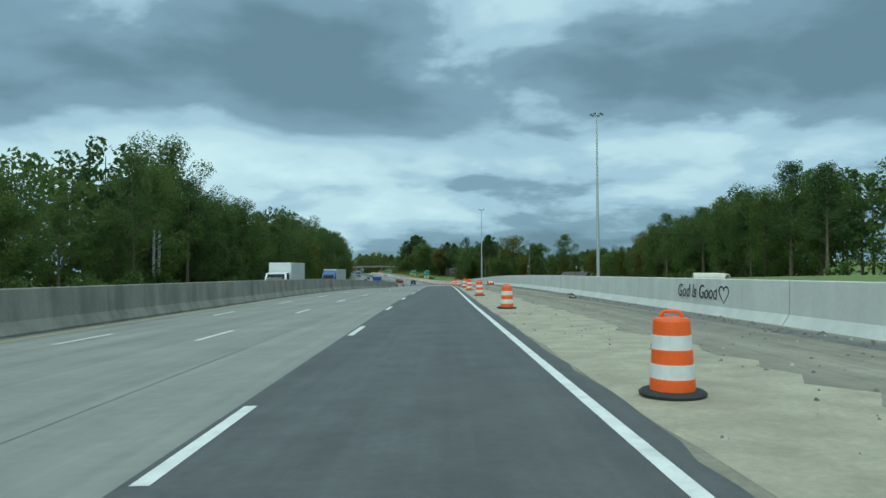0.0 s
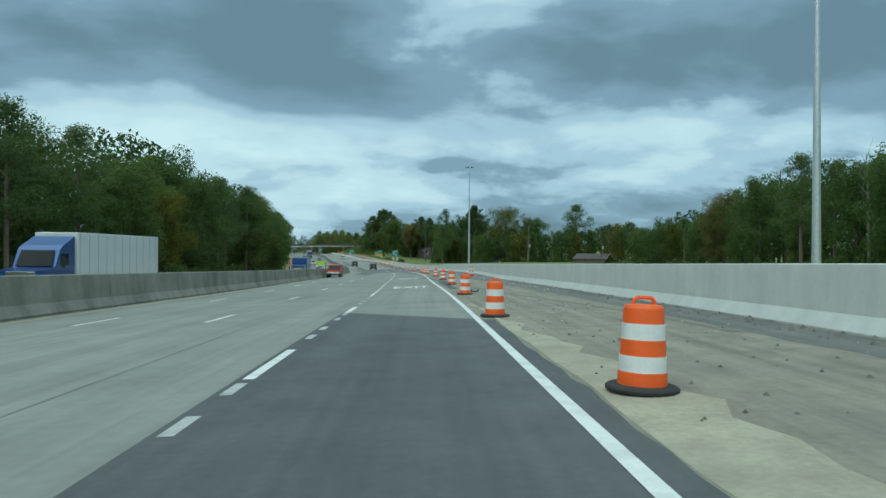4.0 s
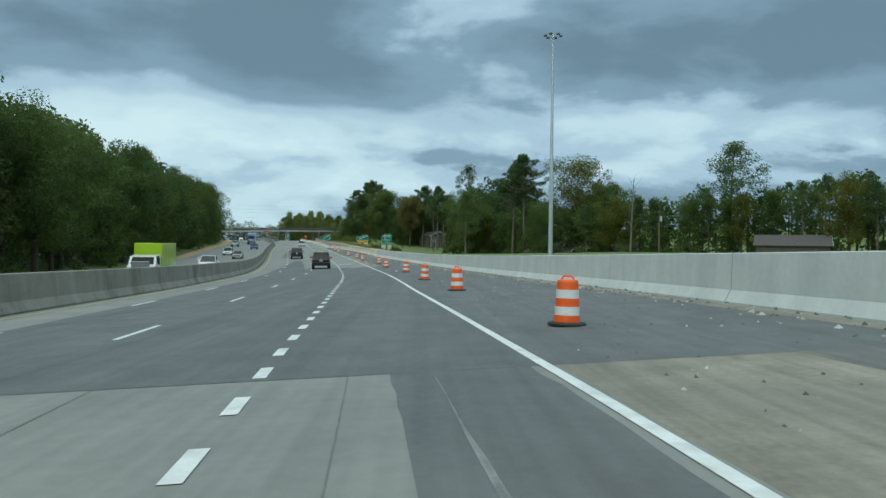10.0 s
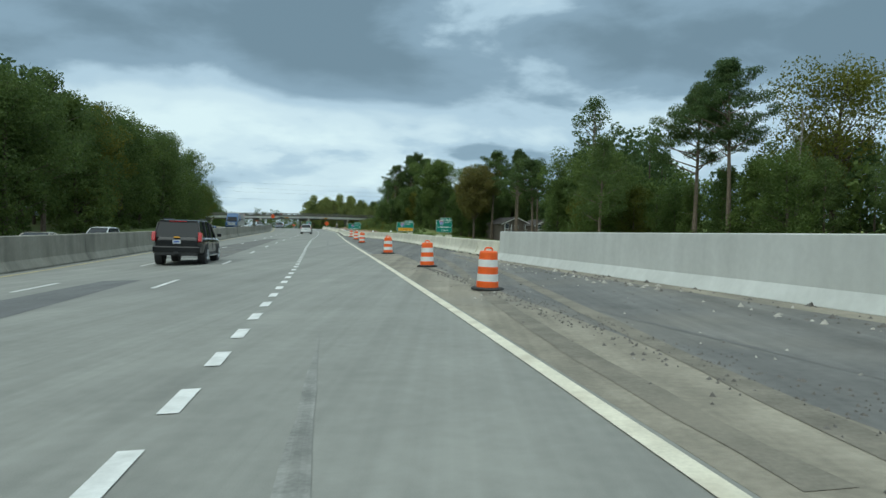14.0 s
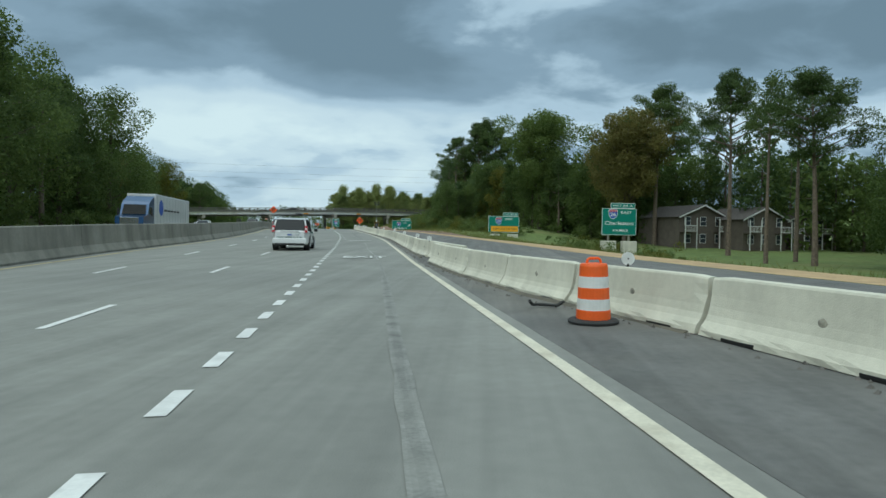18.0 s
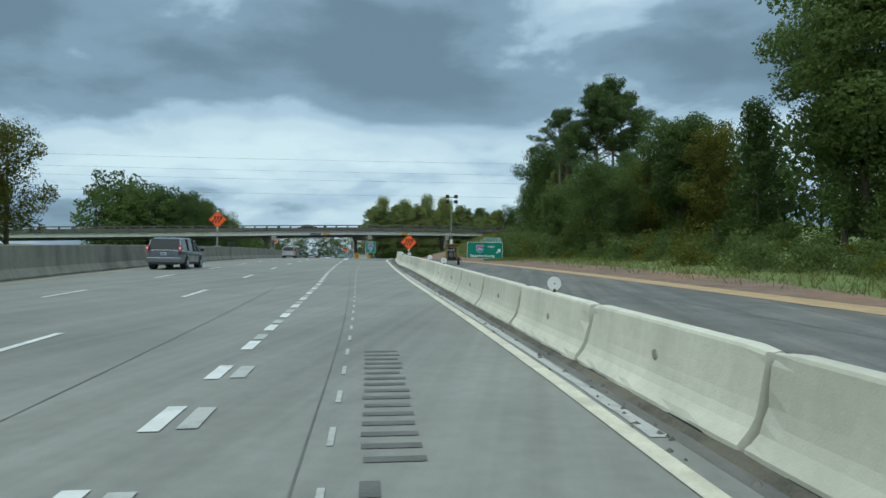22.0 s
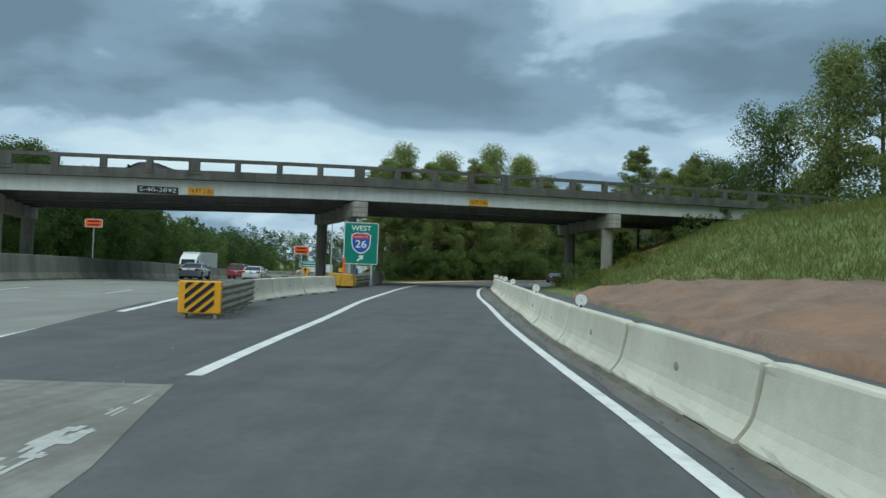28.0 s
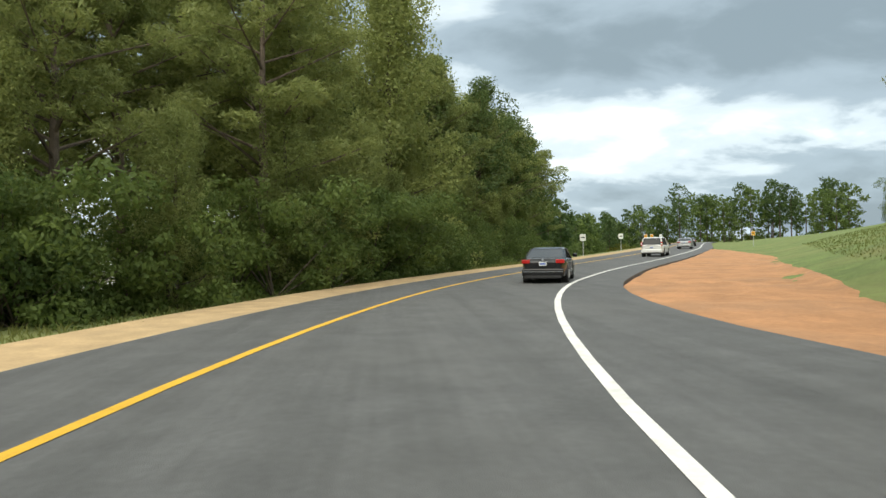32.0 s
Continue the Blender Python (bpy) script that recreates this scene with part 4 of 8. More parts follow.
solid(MAIN, 548, 1000, lambda s: interp(s, [(548, -2.25), (560, -2.45), (580, -2.9), (600, -3.3), (640, -3.9), (1000, -3.9)]), 0.24, PAINT, h=0.035)
RAMP_LEFT = table([(556, -2.5), (576, -2.7), (593, -2.85), (603, -2.82), (611, -3.1), (618, -3.12), (627, -3.35), (637, -3.58), (645, -3.5), (652, -3.3), (659, -3.2), (666, -3.32), (674, -3.45), (684, -3.55), (696, -3.6), (880, -3.6)])
for i in range(260):
    q = 556 + 36.5 * random.random()
    w = random.uniform(0.015, 0.07)
    c = RAMP_LEFT(q) + random.uniform(-0.12, 0.12)
    ribbon("paint_flake", RAMP, q, q + random.uniform(0.08, 0.45), rag(lambda v: c - w, 0.03, q), rag(lambda v: c + w, 0.03, q + 9), 0.0155 + 0.002 * random.random(), PAINT_WORN, 0.12, marks)
solid(MAIN, 550, 563, lambda v: interp(v, [(550, -2.45), (563, -2.75)]), 0.42, PAINT, h=0.033)
solid(RAMP, 594.0, 643.2, RAMP_LEFT, 0.22, PAINT)
solid(RAMP, 643.2, 880, RAMP_LEFT, 0.17, YELLOW_LINE, name="yellow_line")
solid(MAIN, -60, 1000, lambda s: MEDIAN(s) + 0.75, 0.15, CREAM_LINE, name="yellow_line")
LANE_JOINT = table([(118, -0.8), (140, -0.75), (172, -0.77), (184, -0.64), (193, -0.56), (229, -0.25)])
LATE_JOINT = table([(456, -0.42), (472, -0.56), (484, -0.52), (497, -0.57), (506, -0.69), (515, -0.67), (528, -1.07), (535, -1.17), (548, -1.77)])
for s0, s1, f in ((118, 229.4, LANE_JOINT), (456, 548, LATE_JOINT), (-60, 229.4, lambda s: LINE_1(s) - 1.9), (440, 560, lambda s: LINE_2(s) + 2.0), (-60, 545, lambda s: LINE_3(s) + 1.4)):
    ribbon("joint", MAIN, s0, s1, lambda q: f(q) - 0.007 + 0.006 * noise.noise((q, 0, 0)), lambda q: f(q) + 0.007 + 0.007 * noise.noise((q * 0.8, 3, 0)), 0.011, TAR if s0 > 430 else TAR_FAINT, 1.5, marks)
for s, a, b in ((425.2, LINE_2(425), LINE_1(425) + 3.0), (342, -4.2, 1.8), (489, -0.3, 1.4), (310, -4.0, 2.0)):
    ribbon("joint", MAIN, s, s + (0.05 if s > 430 else 0.03), a, b, 0.011, TAR if s > 430 else TAR_FAINT, 1.0, marks)
# ground-in rumble ticks in the lane
for i in range(60):
    q = 457.5 + i * 0.33
    ribbon("rumble_tick", MAIN, q, q + random.uniform(0.2, 0.3), -0.15 + 0.05 * random.random(), -0.03 + 0.05 * random.random(), 0.012, TAR, 0.1, marks)
for i in range(16):
    q = 477.6 + i * 0.31
    ribbon("rumble_tick", MAIN, q, q + 0.12, -0.14 + 0.03 * random.random(), 0.29 + 0.05 * random.random(), 0.012, TAR, 0.1, marks)
for d, w in ((5.9, 0.05), (8.3, 0.07)):
    ribbon("joint", MAIN, 402, 545, rag(lambda q: d - w, 0.03, d), rag(lambda q: d + w, 0.03, d + 1), 0.011, TAR, 1.0, marks)
ribbon("old_paint", MAIN, 478, 506, rag(lambda q: EDGE_RIGHT(q) + 0.14, 0.03, 3.0), rag(lambda q: EDGE_RIGHT(q) + 0.26, 0.05, 4.0), 0.013, PAINT_WORN, 0.6, marks)
# old lane dashes left on the shoulder
for s0, d in ((160.4, 2.87), (163.4, 2.83), (166.4, 2.78), (169.4, 2.76), (205.6, 4.93), (206.6, 5.2), (204.9, 3.5), (218, 3.4), (150, 3.2), (147, 3.2)):
    ribbon("old_dash", MAIN, s0, s0 + 0.8, d - 0.06, d + 0.06, 0.014, PAINT_WORN, 0.8, marks)
# skid marks, darkest along their middle, and faded guide dashes
SKID = [mat("skid_rubber_" + n, (c, c, c * 0.93), 0.85, vary=0.25, scale=3.0, stain=0.6, stain_scale=1.5, stain_color=(0.235, 0.235, 0.213)) for n, c in (("thin", 0.226), ("worn", 0.208), ("dark", 0.188))]
for s0, s1, f, w in ((128, 172, lambda s: 0.55 + 0.35 * math.sin((s - 128) / 24), 0.10), (182, 229, lambda s: 0.8, 0.10), (297, 318, lambda s: 0.1, 0.22), (345, 422, lambda s: interp(s, [(345, 0.2), (379, 0.28), (401, 0.42), (415, 0.55)]), 0.13), (426, 440, lambda s: -0.42 + (s - 428) * 0.012, 0.035), (426, 440, lambda s: -0.22, 0.035)):
    k = lambda q: 0.5 * w * max(0.02, min(1.0, (q - s0) / 9, (s1 - q) / 9))
    for j, grow in enumerate((1.5, 1.0, 0.55)):
        ribbon("skid_mark", MAIN, s0 + 1.5 * j, s1 - 1.5 * j, rag(lambda q: f(q) - grow * k(q), 0.03, s0 + j), rag(lambda q: f(q) + grow * k(q), 0.03, s1 + j), 0.0115 + 0.001 * j, SKID[j], 0.8, marks)
dashes(MAIN, 424, 548, lambda s: interp(s, [(424, 0.55), (436, 0.1), (470, -0.35), (548, -0.45)]), 0.5, 1.35, 0.05, PAINT_WORN, h=0.014)


def road_word(text, s, d, height, width):
    t = thing("road_word", MAIN.frame_at(s, d, 0.02) @ pose(0, 0, 0, 0, math.degrees(-math.atan(MAIN.tilt(s))), 0), "white word painted on the lane", "road marking", "", "structure")
    ob = lettering("letters", text, 1.0, Matrix(), PAINT, t, 1.0, 0.001, 0.012)
    ys = [v.co.y for v in ob.data.vertices]
    k = height / (max(ys) - min(ys))
    ob.matrix_local = Matrix.Diagonal((width, k, 1, 1))
    return t


road_word("EXIT", 129.8, -0.15, 2.2, 2.2)
road_word("ONLY", 157.3, -0.2, 2.0, 2.0)
road_word("ONLY", 309.0, 0.33, 2.0, 2.05)
road_word("EXIT", 425.95, -0.05, 2.3, 1.95)
road_word("ONLY", 453.0, -0.26, 2.3, 2.02)

# ---- grit, rubble and weeds ----
def scatter_stones(name, line, n, s0, s1, lo, hi, size, material, label, category="rubble"):
    verts, faces = [], []
    for _ in range(n):
        s = random.uniform(s0, s1)
        d = random.triangular(lo(s), hi(s), hi(s) if random.random() < 0.5 else lo(s))
        c, r = line.at(s, d, 0.012), size * random.uniform(0.4, 1.6)
        k = len(verts)
        a = random.uniform(0, 3)
        for i in range(4):
            q = r * random.uniform(0.6, 1.3)
            verts.append((c.x + q * math.cos(a + i * 1.57), c.y + q * math.sin(a + i * 1.57), c.z - 0.01))
        verts.append((c.x + random.uniform(-0.3, 0.3) * r, c.y + random.uniform(-0.3, 0.3) * r, c.z + r * random.uniform(0.4, 0.9)))
        faces += [(k, k + 1, k + 4), (k + 1, k + 2, k + 4), (k + 2, k + 3, k + 4), (k + 3, k, k + 4)]
    return tagged(raw(name, verts, faces, material), label, category, "", "stuff")


CHIP = mat("grey_chippings", (0.13, 0.12, 0.11), 0.9, vary=0.3, scale=5)
CHIP_PALE = mat("pale_chippings", (0.38, 0.36, 0.32), 0.9, vary=0.3, scale=5)
scatter_stones("grit", MAIN, 2600, -20, 345, lambda s: EDGE_RIGHT(s) + 0.7, lambda s: WALL_RIGHT(s) - 0.6, 0.028, CHIP, "dark grit scattered over the dusty shoulder")
scatter_stones("grit_pale", MAIN, 900, -20, 345, lambda s: EDGE_RIGHT(s) + 0.7, lambda s: WALL_RIGHT(s) - 0.6, 0.026, CHIP_PALE, "pale chips and scraps on the shoulder")
scatter_stones("wall_rubble", MAIN, 1600, -10, 337, lambda s: WALL_RIGHT(s) - 1.4, lambda s: WALL_RIGHT(s) - 0.4, 0.05, CHIP, "broken asphalt crumbs along the foot of the wall")
scatter_stones("barrier_rubble", RAMP, 1300, 400, 650, lambda s: TEMP(s) - 0.75, lambda s: TEMP(s) - 0.3, 0.03, CHIP, "crumbs and dirt along the foot of the barriers")
scatter_stones("milled_chips", MAIN, 1500, 296, 334, lambda s: EDGE_RIGHT(s) + 1.2, lambda s: interp(s, [(296, 5.4), (334, 3.6)]), 0.02, CHIP, "loose chips of milled asphalt on the rough shoulder")
scatter_stones("wall_litter", MAIN, 500, 120, 337, lambda s: WALL_RIGHT(s) - 1.8, lambda s: WALL_RIGHT(s) - 0.5, 0.06, CHIP_PALE, "pale litter and chips lying along the wall")
scatter_stones("gore_grit", RAMP, 160, 560, 660, lambda s: -5.0, lambda s: -3.4, 0.012, CHIP_PALE, "pale grit on the gore")
scatter_stones("clods", RAMP, 900, 552, 620, lambda s: 8.0, lambda s: 11.5, 0.09, BARE, "clods of soil on the graded bank", "soil")

# ---- trees and shrubs ----
def leaf_cloud(rng, clumps, per, leaf, flat=1.0, slim=0.55):
    """Leaf blades on the shells of many small clumps; returns vertices and faces."""
    vs = []
    for c, r in clumps:
        n = max(12, int(per * (r / 1.5) ** 1.2))
        u = rng.normal(size=(n, 3))
        u /= np.linalg.norm(u, axis=1)[:, None]
        p = np.array(c) + u * r * rng.uniform(0.55, 1.08, (n, 1)) * np.array([1, 1, flat])
        nor = u + rng.normal(size=(n, 3)) * 0.7
        nor /= np.linalg.norm(nor, axis=1)[:, None]
        a = np.cross(nor, rng.normal(size=(n, 3)))
        a /= np.linalg.norm(a, axis=1)[:, None]
        b = np.cross(nor, a)
        s = leaf * rng.uniform(0.55, 1.45, (n, 1))
        bend = nor * s * 0.18
        vs.append(np.stack([p - a * s, p - b * s * slim - bend, p + a * s, p + b * s * slim - bend], 1).reshape(-1, 3))
    v = np.concatenate(vs)
    f = np.arange(len(v)).reshape(-1, 4)
    return v, f


def cloud_mesh(name, v, f, material):
    me = bpy.data.meshes.new(name)
    me.vertices.add(len(v))
    me.vertices.foreach_set("co", v.astype(np.float32).ravel())
    me.loops.add(f.size)
    me.loops.foreach_set("vertex_index", f.astype(np.int32).ravel())
    me.polygons.add(len(f))
    me.polygons.foreach_set("loop_start", np.arange(0, f.size, 4, dtype=np.int32))
    me.update(calc_edges=True)
    me.materials.append(material)
    return me


def tree_proto(name, seed, kind, height, per, leaf, leaf_material, bark, label):
    """One tree at the origin: a tapered trunk with limbs, and a crown of leaf clumps."""
    rng = np.random.default_rng(seed)
    t = thing(name, Matrix(), label, "tree", "woodland trees")
    bm = bmesh.new()
    clumps = []
    lean = rng.normal(size=2) * 0.02 * height

    def spine(z):
        k = z / height
        return Vector((lean[0] * k * k + 0.12 * math.sin(3 * k + seed), lean[1] * k * k + 0.12 * math.cos(2.5 * k + seed), z))

    if kind == "needle":
        base, r_max, r0 = rng.uniform(0.26, 0.36), 0.22 * height, 0.0115 * height + 0.04
    elif kind == "umbrella":
        base, r_max, r0 = rng.uniform(0.54, 0.6), 0.21 * height, 0.0115 * height + 0.05
    elif kind == "oak":
        base, r_max, r0 = rng.uniform(0.36, 0.42), 0.30 * height, 0.016 * height + 0.06
    elif kind == "pine":
        base, r_max, r0 = rng.uniform(0.34, 0.46), 0.20 * height, 0.0125 * height + 0.05
    elif kind == "tall":
        base, r_max, r0 = rng.uniform(0.66, 0.72), 0.10 * height, 0.010 * height + 0.05
    elif kind == "skirt":
        base, r_max, r0 = 0.04, 0.20 * height, 0.013 * height + 0.05
    elif kind == "bare":
        base, r_max, r0 = 0.35, 0.10 * height, 0.009 * height + 0.04
    else:
        base, r_max, r0 = rng.uniform(0.08, 0.2), 0.25 * height, 0.016 * height + 0.05
    zs = np.linspace(0, height * 0.96, 8)
    for a, b in zip(zs, zs[1:]):
        tube(bm, spine(a), spine(b), r0 * (1 - a / height) + 0.03, r0 * (1 - b / height) + 0.03, 8, False)
    n = {"pine": 34, "tall": 17, "skirt": 52, "bare": 20, "needle": 36, "umbrella": 30, "oak": 50}.get(kind, 40)
    for i in range(n):
        k = base + (1 - base) * (i + rng.uniform(0, 0.8)) / n
        u = (k - base) / (1 - base)
        if kind in ("pine", "tall", "needle", "umbrella"):
            shape = (0.45 + 0.75 * math.sin(math.pi * min(1, u * 0.8 + 0.25))) * (1 - 0.45 * u ** 3)
            droop = 0.10
        elif kind == "skirt":
            shape, droop = (1 - u) ** 0.6 * 0.95 + 0.12, 0.0
        else:
            shape, droop = (0.5 + 0.75 * math.sin(math.pi * (0.12 + 0.76 * u))) * (1.0 if u < 0.85 else 0.7), 0.22
        if kind == "oak":
            droop = 0.45
        ang = i * 2.4 + rng.uniform(-0.7, 0.7)
        reach = r_max * shape * rng.uniform(0.3, 1.15)
        tip = spine(k * height) + Vector((math.cos(ang) * reach, math.sin(ang) * reach, droop * reach))
        start = spine(max(0.03, k - 0.06 - 0.12 * droop) * height)
        if kind == "bare":
            tube(bm, start, tip, 0.04, 0.012, 5, False)
            tube(bm, start.lerp(tip, 0.5), tip + Vector((rng.normal() * 0.8, rng.normal() * 0.8, 0.9)), 0.02, 0.006, 4, False)
            continue
        if kind in ("needle", "umbrella"):
            # a bare limb that carries flat pads of needles towards its end
            tube(bm, start, tip, 0.03 + 0.004 * height * (1 - u), 0.015, 5, False)
            side = Vector((-math.sin(ang), math.cos(ang), 0))
            for f, o in ((1.0, 0.0), (0.78, 0.22), (0.72, -0.24), (0.5, 0.1)):
                if f < 0.6 and u < 0.35:
                    continue
                q = start.lerp(tip, f) + side * o * reach * rng.uniform(0.6, 1.5) + Vector((0, 0, rng.uniform(-0.1, 0.5)))
                tube(bm, start.lerp(tip, f * 0.75), q, 0.018, 0.008, 4, False)
                clumps.append((q, height * 0.043 * rng.uniform(0.65, 1.35)))
            continue
        if i % 2 == 0 or kind in ("tall", "oak"):
            tube(bm, start, tip, (0.025 + 0.006 * height * (1 - u) * 0.6) * (1.7 if kind == "oak" else 1.0), 0.015, 5, False)
        r = height * {"pine": 0.072, "tall": 0.055, "skirt": 0.075}.get(kind, 0.098) * rng.uniform(0.7, 1.3)
        clumps.append((tip, r))
        if kind not in ("tall",) and rng.random() < 0.6:
            clumps.append((start.lerp(tip, 0.55), r * 0.9))
    if kind in ("pine", "tall", "needle", "umbrella"):
        clumps.append((spine(height * 0.97), height * 0.05))
        for i in range(7):
            k = rng.uniform(0.25, base)
            ang = rng.uniform(0, 6.28)
            p = spine(k * height)
            tube(bm, p, p + Vector((math.cos(ang), math.sin(ang), 0.1)) * height * rng.uniform(0.03, 0.07), 0.03, 0.01, 4, False)
    part("trunk", bm, bark, t)
    if clumps:
        v, f = leaf_cloud(rng, clumps, per, leaf, 0.55 if kind in ("needle", "umbrella") else 0.62 if kind in ("pine", "tall") else 0.85, 0.24 if kind in ("needle", "umbrella") else 0.55)
        me = cloud_mesh("crown", v, f, leaf_material)
        c = new("crown", me)
        c.parent = t
    return t


PROTOS = {}


def add_protos(key, specs):
    PROTOS[key] = [[tree_proto(*s), False, s[3]] for s in specs]


add_protos("broad", [
    ("broadleaf_tree", 11, "broad", 16.0, 250, 0.142, LEAF_BROAD, BARK, "dense dark green broadleaf tree at the wood's edge"),
    ("broadleaf_tree", 12, "broad", 17.5, 250, 0.142, LEAF_BROAD, BARK, "dense dark green broadleaf tree at the wood's edge"),
    ("broadleaf_tree", 13, "skirt", 14.0, 220, 0.142, LEAF_BROAD, BARK, "full green tree leafed down to the ground"),
    ("broadleaf_tree", 14, "broad", 15.0, 250, 0.142, LEAF_LIGHT, BARK, "broadleaf tree turning yellow-green in early autumn"),
    ("broadleaf_tree", 15, "broad", 16.5, 246, 0.142, LEAF_RUST, BARK, "broadleaf tree with rusty autumn leaves"),
])
add_protos("pine", [
    ("pine_tree", 21, "pine", 21.0, 190, 0.14, LEAF_PINE, PINE_BARK, "tall loblolly pine with a rounded dark crown"),
    ("pine_tree", 22, "pine", 19.0, 190, 0.14, LEAF_PINE, PINE_BARK, "tall loblolly pine with a rounded dark crown"),
    ("pine_tree", 23, "pine", 23.0, 185, 0.14, LEAF_PINE, PINE_BARK, "tall loblolly pine with a rounded dark crown"),
])
add_protos("tall", [
    ("tall_pine_tree", 31, "tall", 24.0, 200, 0.15, LEAF_PINE, PINE_BARK, "slender pine with a long bare trunk and small crown"),
    ("tall_pine_tree", 32, "tall", 22.0, 200, 0.15, LEAF_PINE, PINE_BARK, "slender pine with a long bare trunk and small crown"),
])
# trees by the slip road, brightened through their leaf colour to look lit
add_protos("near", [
    ("pine_tree", 61, "needle", 20.0, 460, 0.15, LEAF_SUNLIT, PINE_BARK, "tall pine with layered green needle clumps beside the slip road"),
    ("pine_tree", 62, "needle", 19.0, 460, 0.15, LEAF_SUNLIT, PINE_BARK, "tall pine with yellow-green needle clumps beside the slip road"),
    ("broadleaf_tree", 63, "skirt", 15.0, 520, 0.082, LEAF_SUNLIT, BARK, "full green tree leafed down to the ground"),
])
add_protos("oak", [
    ("oak_tree", 81, "oak", 24.0, 330, 0.20, LEAF_BROAD, BARK, "tall spreading oak with forked limbs above the wood"),
    ("oak_tree", 82, "oak", 22.0, 330, 0.20, LEAF_BROAD, BARK, "tall spreading oak with forked limbs above the wood"),
    ("oak_tree", 83, "oak", 21.0, 330, 0.20, LEAF_RUST, BARK, "tall broadleaf tree with rusty autumn leaves"),
    ("oak_tree", 84, "oak", 22.0, 110, 0.18, LEAF_LIGHT, BARK, "thin-leaved yellow-green tree over the wood"),
])
add_protos("umbrella", [
    ("pine_tree", 91, "umbrella", 23.0, 330, 0.17, LEAF_PINE, PINE_BARK, "tall pine with a bare trunk and spreading flat crown"),
    ("pine_tree", 92, "umbrella", 22.0, 330, 0.17, LEAF_PINE, PINE_BARK, "tall pine with a bare trunk and spreading flat crown"),
    ("pine_tree", 93, "umbrella", 24.0, 330, 0.17, LEAF_PINE, PINE_BARK, "tall pine with a bare trunk and spreading flat crown"),
])
add_protos("dead", [("dead_tree", 41, "bare", 16.0, 0, 0.1, LEAF_PINE, DEAD_BARK, "bare grey dead tree"), ("dead_tree", 42, "bare", 13.0, 0, 0.1, LEAF_PINE, DEAD_BARK, "bare grey dead tree")])


def shrub_proto(seed, material, label):
    rng = np.random.default_rng(seed)
    t = thing("shrub", Matrix(), label, "shrub", "undergrowth")
    clumps = [(Vector((rng.normal() * 0.9, rng.normal() * 0.9, abs(rng.normal()) * 0.7 + 0.4)), rng.uniform(0.5, 0.9)) for _ in range(13)]
    v, f = leaf_cloud(rng, clumps, 230, 0.105, 0.8)
    c = new("foliage", cloud_mesh("foliage", v, f, material))
    c.parent = t
    bm = bmesh.new()
    for p, r in clumps[:6]:
        tube(bm, (0, 0, 0), p, 0.03, 0.012, 5, False)
    part("stem", bm, BARK, t)
    return t


PROTOS["shrub"] = [[shrub_proto(51, LEAF_SHRUB, "leafy green shrub covered in vines"), False, 1.8], [shrub_proto(52, LEAF_SHRUB, "leafy green shrub covered in vines"), False, 1.8], [shrub_proto(53, LEAF_LIGHT, "straggly yellow-green bush at the verge"), False, 1.8]]


def bush_proto(seed, material, label):
    """A tall leafy bush, of fine leaves for close views."""
    rng = np.random.default_rng(seed)
    t = thing("bush", Matrix(), label, "shrub", "undergrowth")
    clumps = [(Vector((rng.normal() * 1.25, rng.normal() * 1.25, 0.3 + 3.9 * rng.random() ** 1.5)), rng.uniform(0.32, 0.95)) for _ in range(28)]
    v, f = leaf_cloud(rng, clumps, 480, 0.09, 0.7, 0.45)
    c = new("foliage", cloud_mesh("foliage", v, f, material))
    c.parent = t
    bm = bmesh.new()
    for p, r in clumps[:9]:
        tube(bm, (0, 0, 0), p, 0.04, 0.012, 5, False)
    part("stem", bm, BARK, t)
    return t


PROTOS["bush"] = [[bush_proto(71, LEAF_SHRUB, "dense leafy bush at the wood's foot"), False, 4.0], [bush_proto(72, LEAF_BROAD, "dark green bush at the wood's foot"), False, 4.0]]


def plant(key, x, y, height, which=None, sink=0.15):
    protos = PROTOS[key]
    i = which if which is not None else random.choices(range(len(protos)), [5, 5, 3, 1.4, 0.25][:len(protos)])[0]
    ob, taken, h = protos[i]
    k = height / h
    z = ground_z(x, y) - sink
    m = Matrix.Translation((x, y, z)) @ pose(0, 0, 0, 0, 0, random.uniform(0, 360))
    wide = k * random.uniform(0.9, 1.15)
    if taken:
        c = copy_thing(ob, m)
    else:
        protos[i][1] = True
        ob.matrix_basis = m
        c = ob
    c.scale = (wide, wide, k)
    return c


BULK = {"broad": [], "pine": []}


def bulk(key, x, y, h):
    """A tree deep in the wood, kept for the joined mass."""
    BULK["pine" if key in ("pine", "tall") else "broad"].append((x, y, h))


BUSHES = []


def wood(line_pts, depth, rows, step, heights, mix, shrubs=0.0, side=1, single=1):
    """Rows of trees behind an edge given by plan points; side 1 grows the wood to the right of the edge."""
    pts = [Vector(p) for p in line_pts]
    for a, b in zip(pts, pts[1:]):
        way = b - a
        right = Vector((way.y, -way.x)).normalized() * side
        n = max(1, int(way.length / step))
        for r in range(rows):
            for i in range(n):
                p = a + way * (i + random.uniform(0.1, 0.9)) / n + right * (depth * (r + random.uniform(0, 0.6)) / rows)
                key = random.choices(list(mix), list(mix.values()))[0]
                h = random.uniform(*heights) * (1.12 if key == "pine" else 1.22 if key == "tall" else 1.0) * (1 + 0.05 * r)
                if r >= single:
                    bulk(key, p.x, p.y, h)
                else:
                    plant(key, p.x, p.y, h)
        for i in range(int(way.length * shrubs)):
            p = a + way * random.random() - right * random.uniform(-2.0, 2.6)
            BUSHES.append((p.x, p.y, random.uniform(1.4, 3.4)))


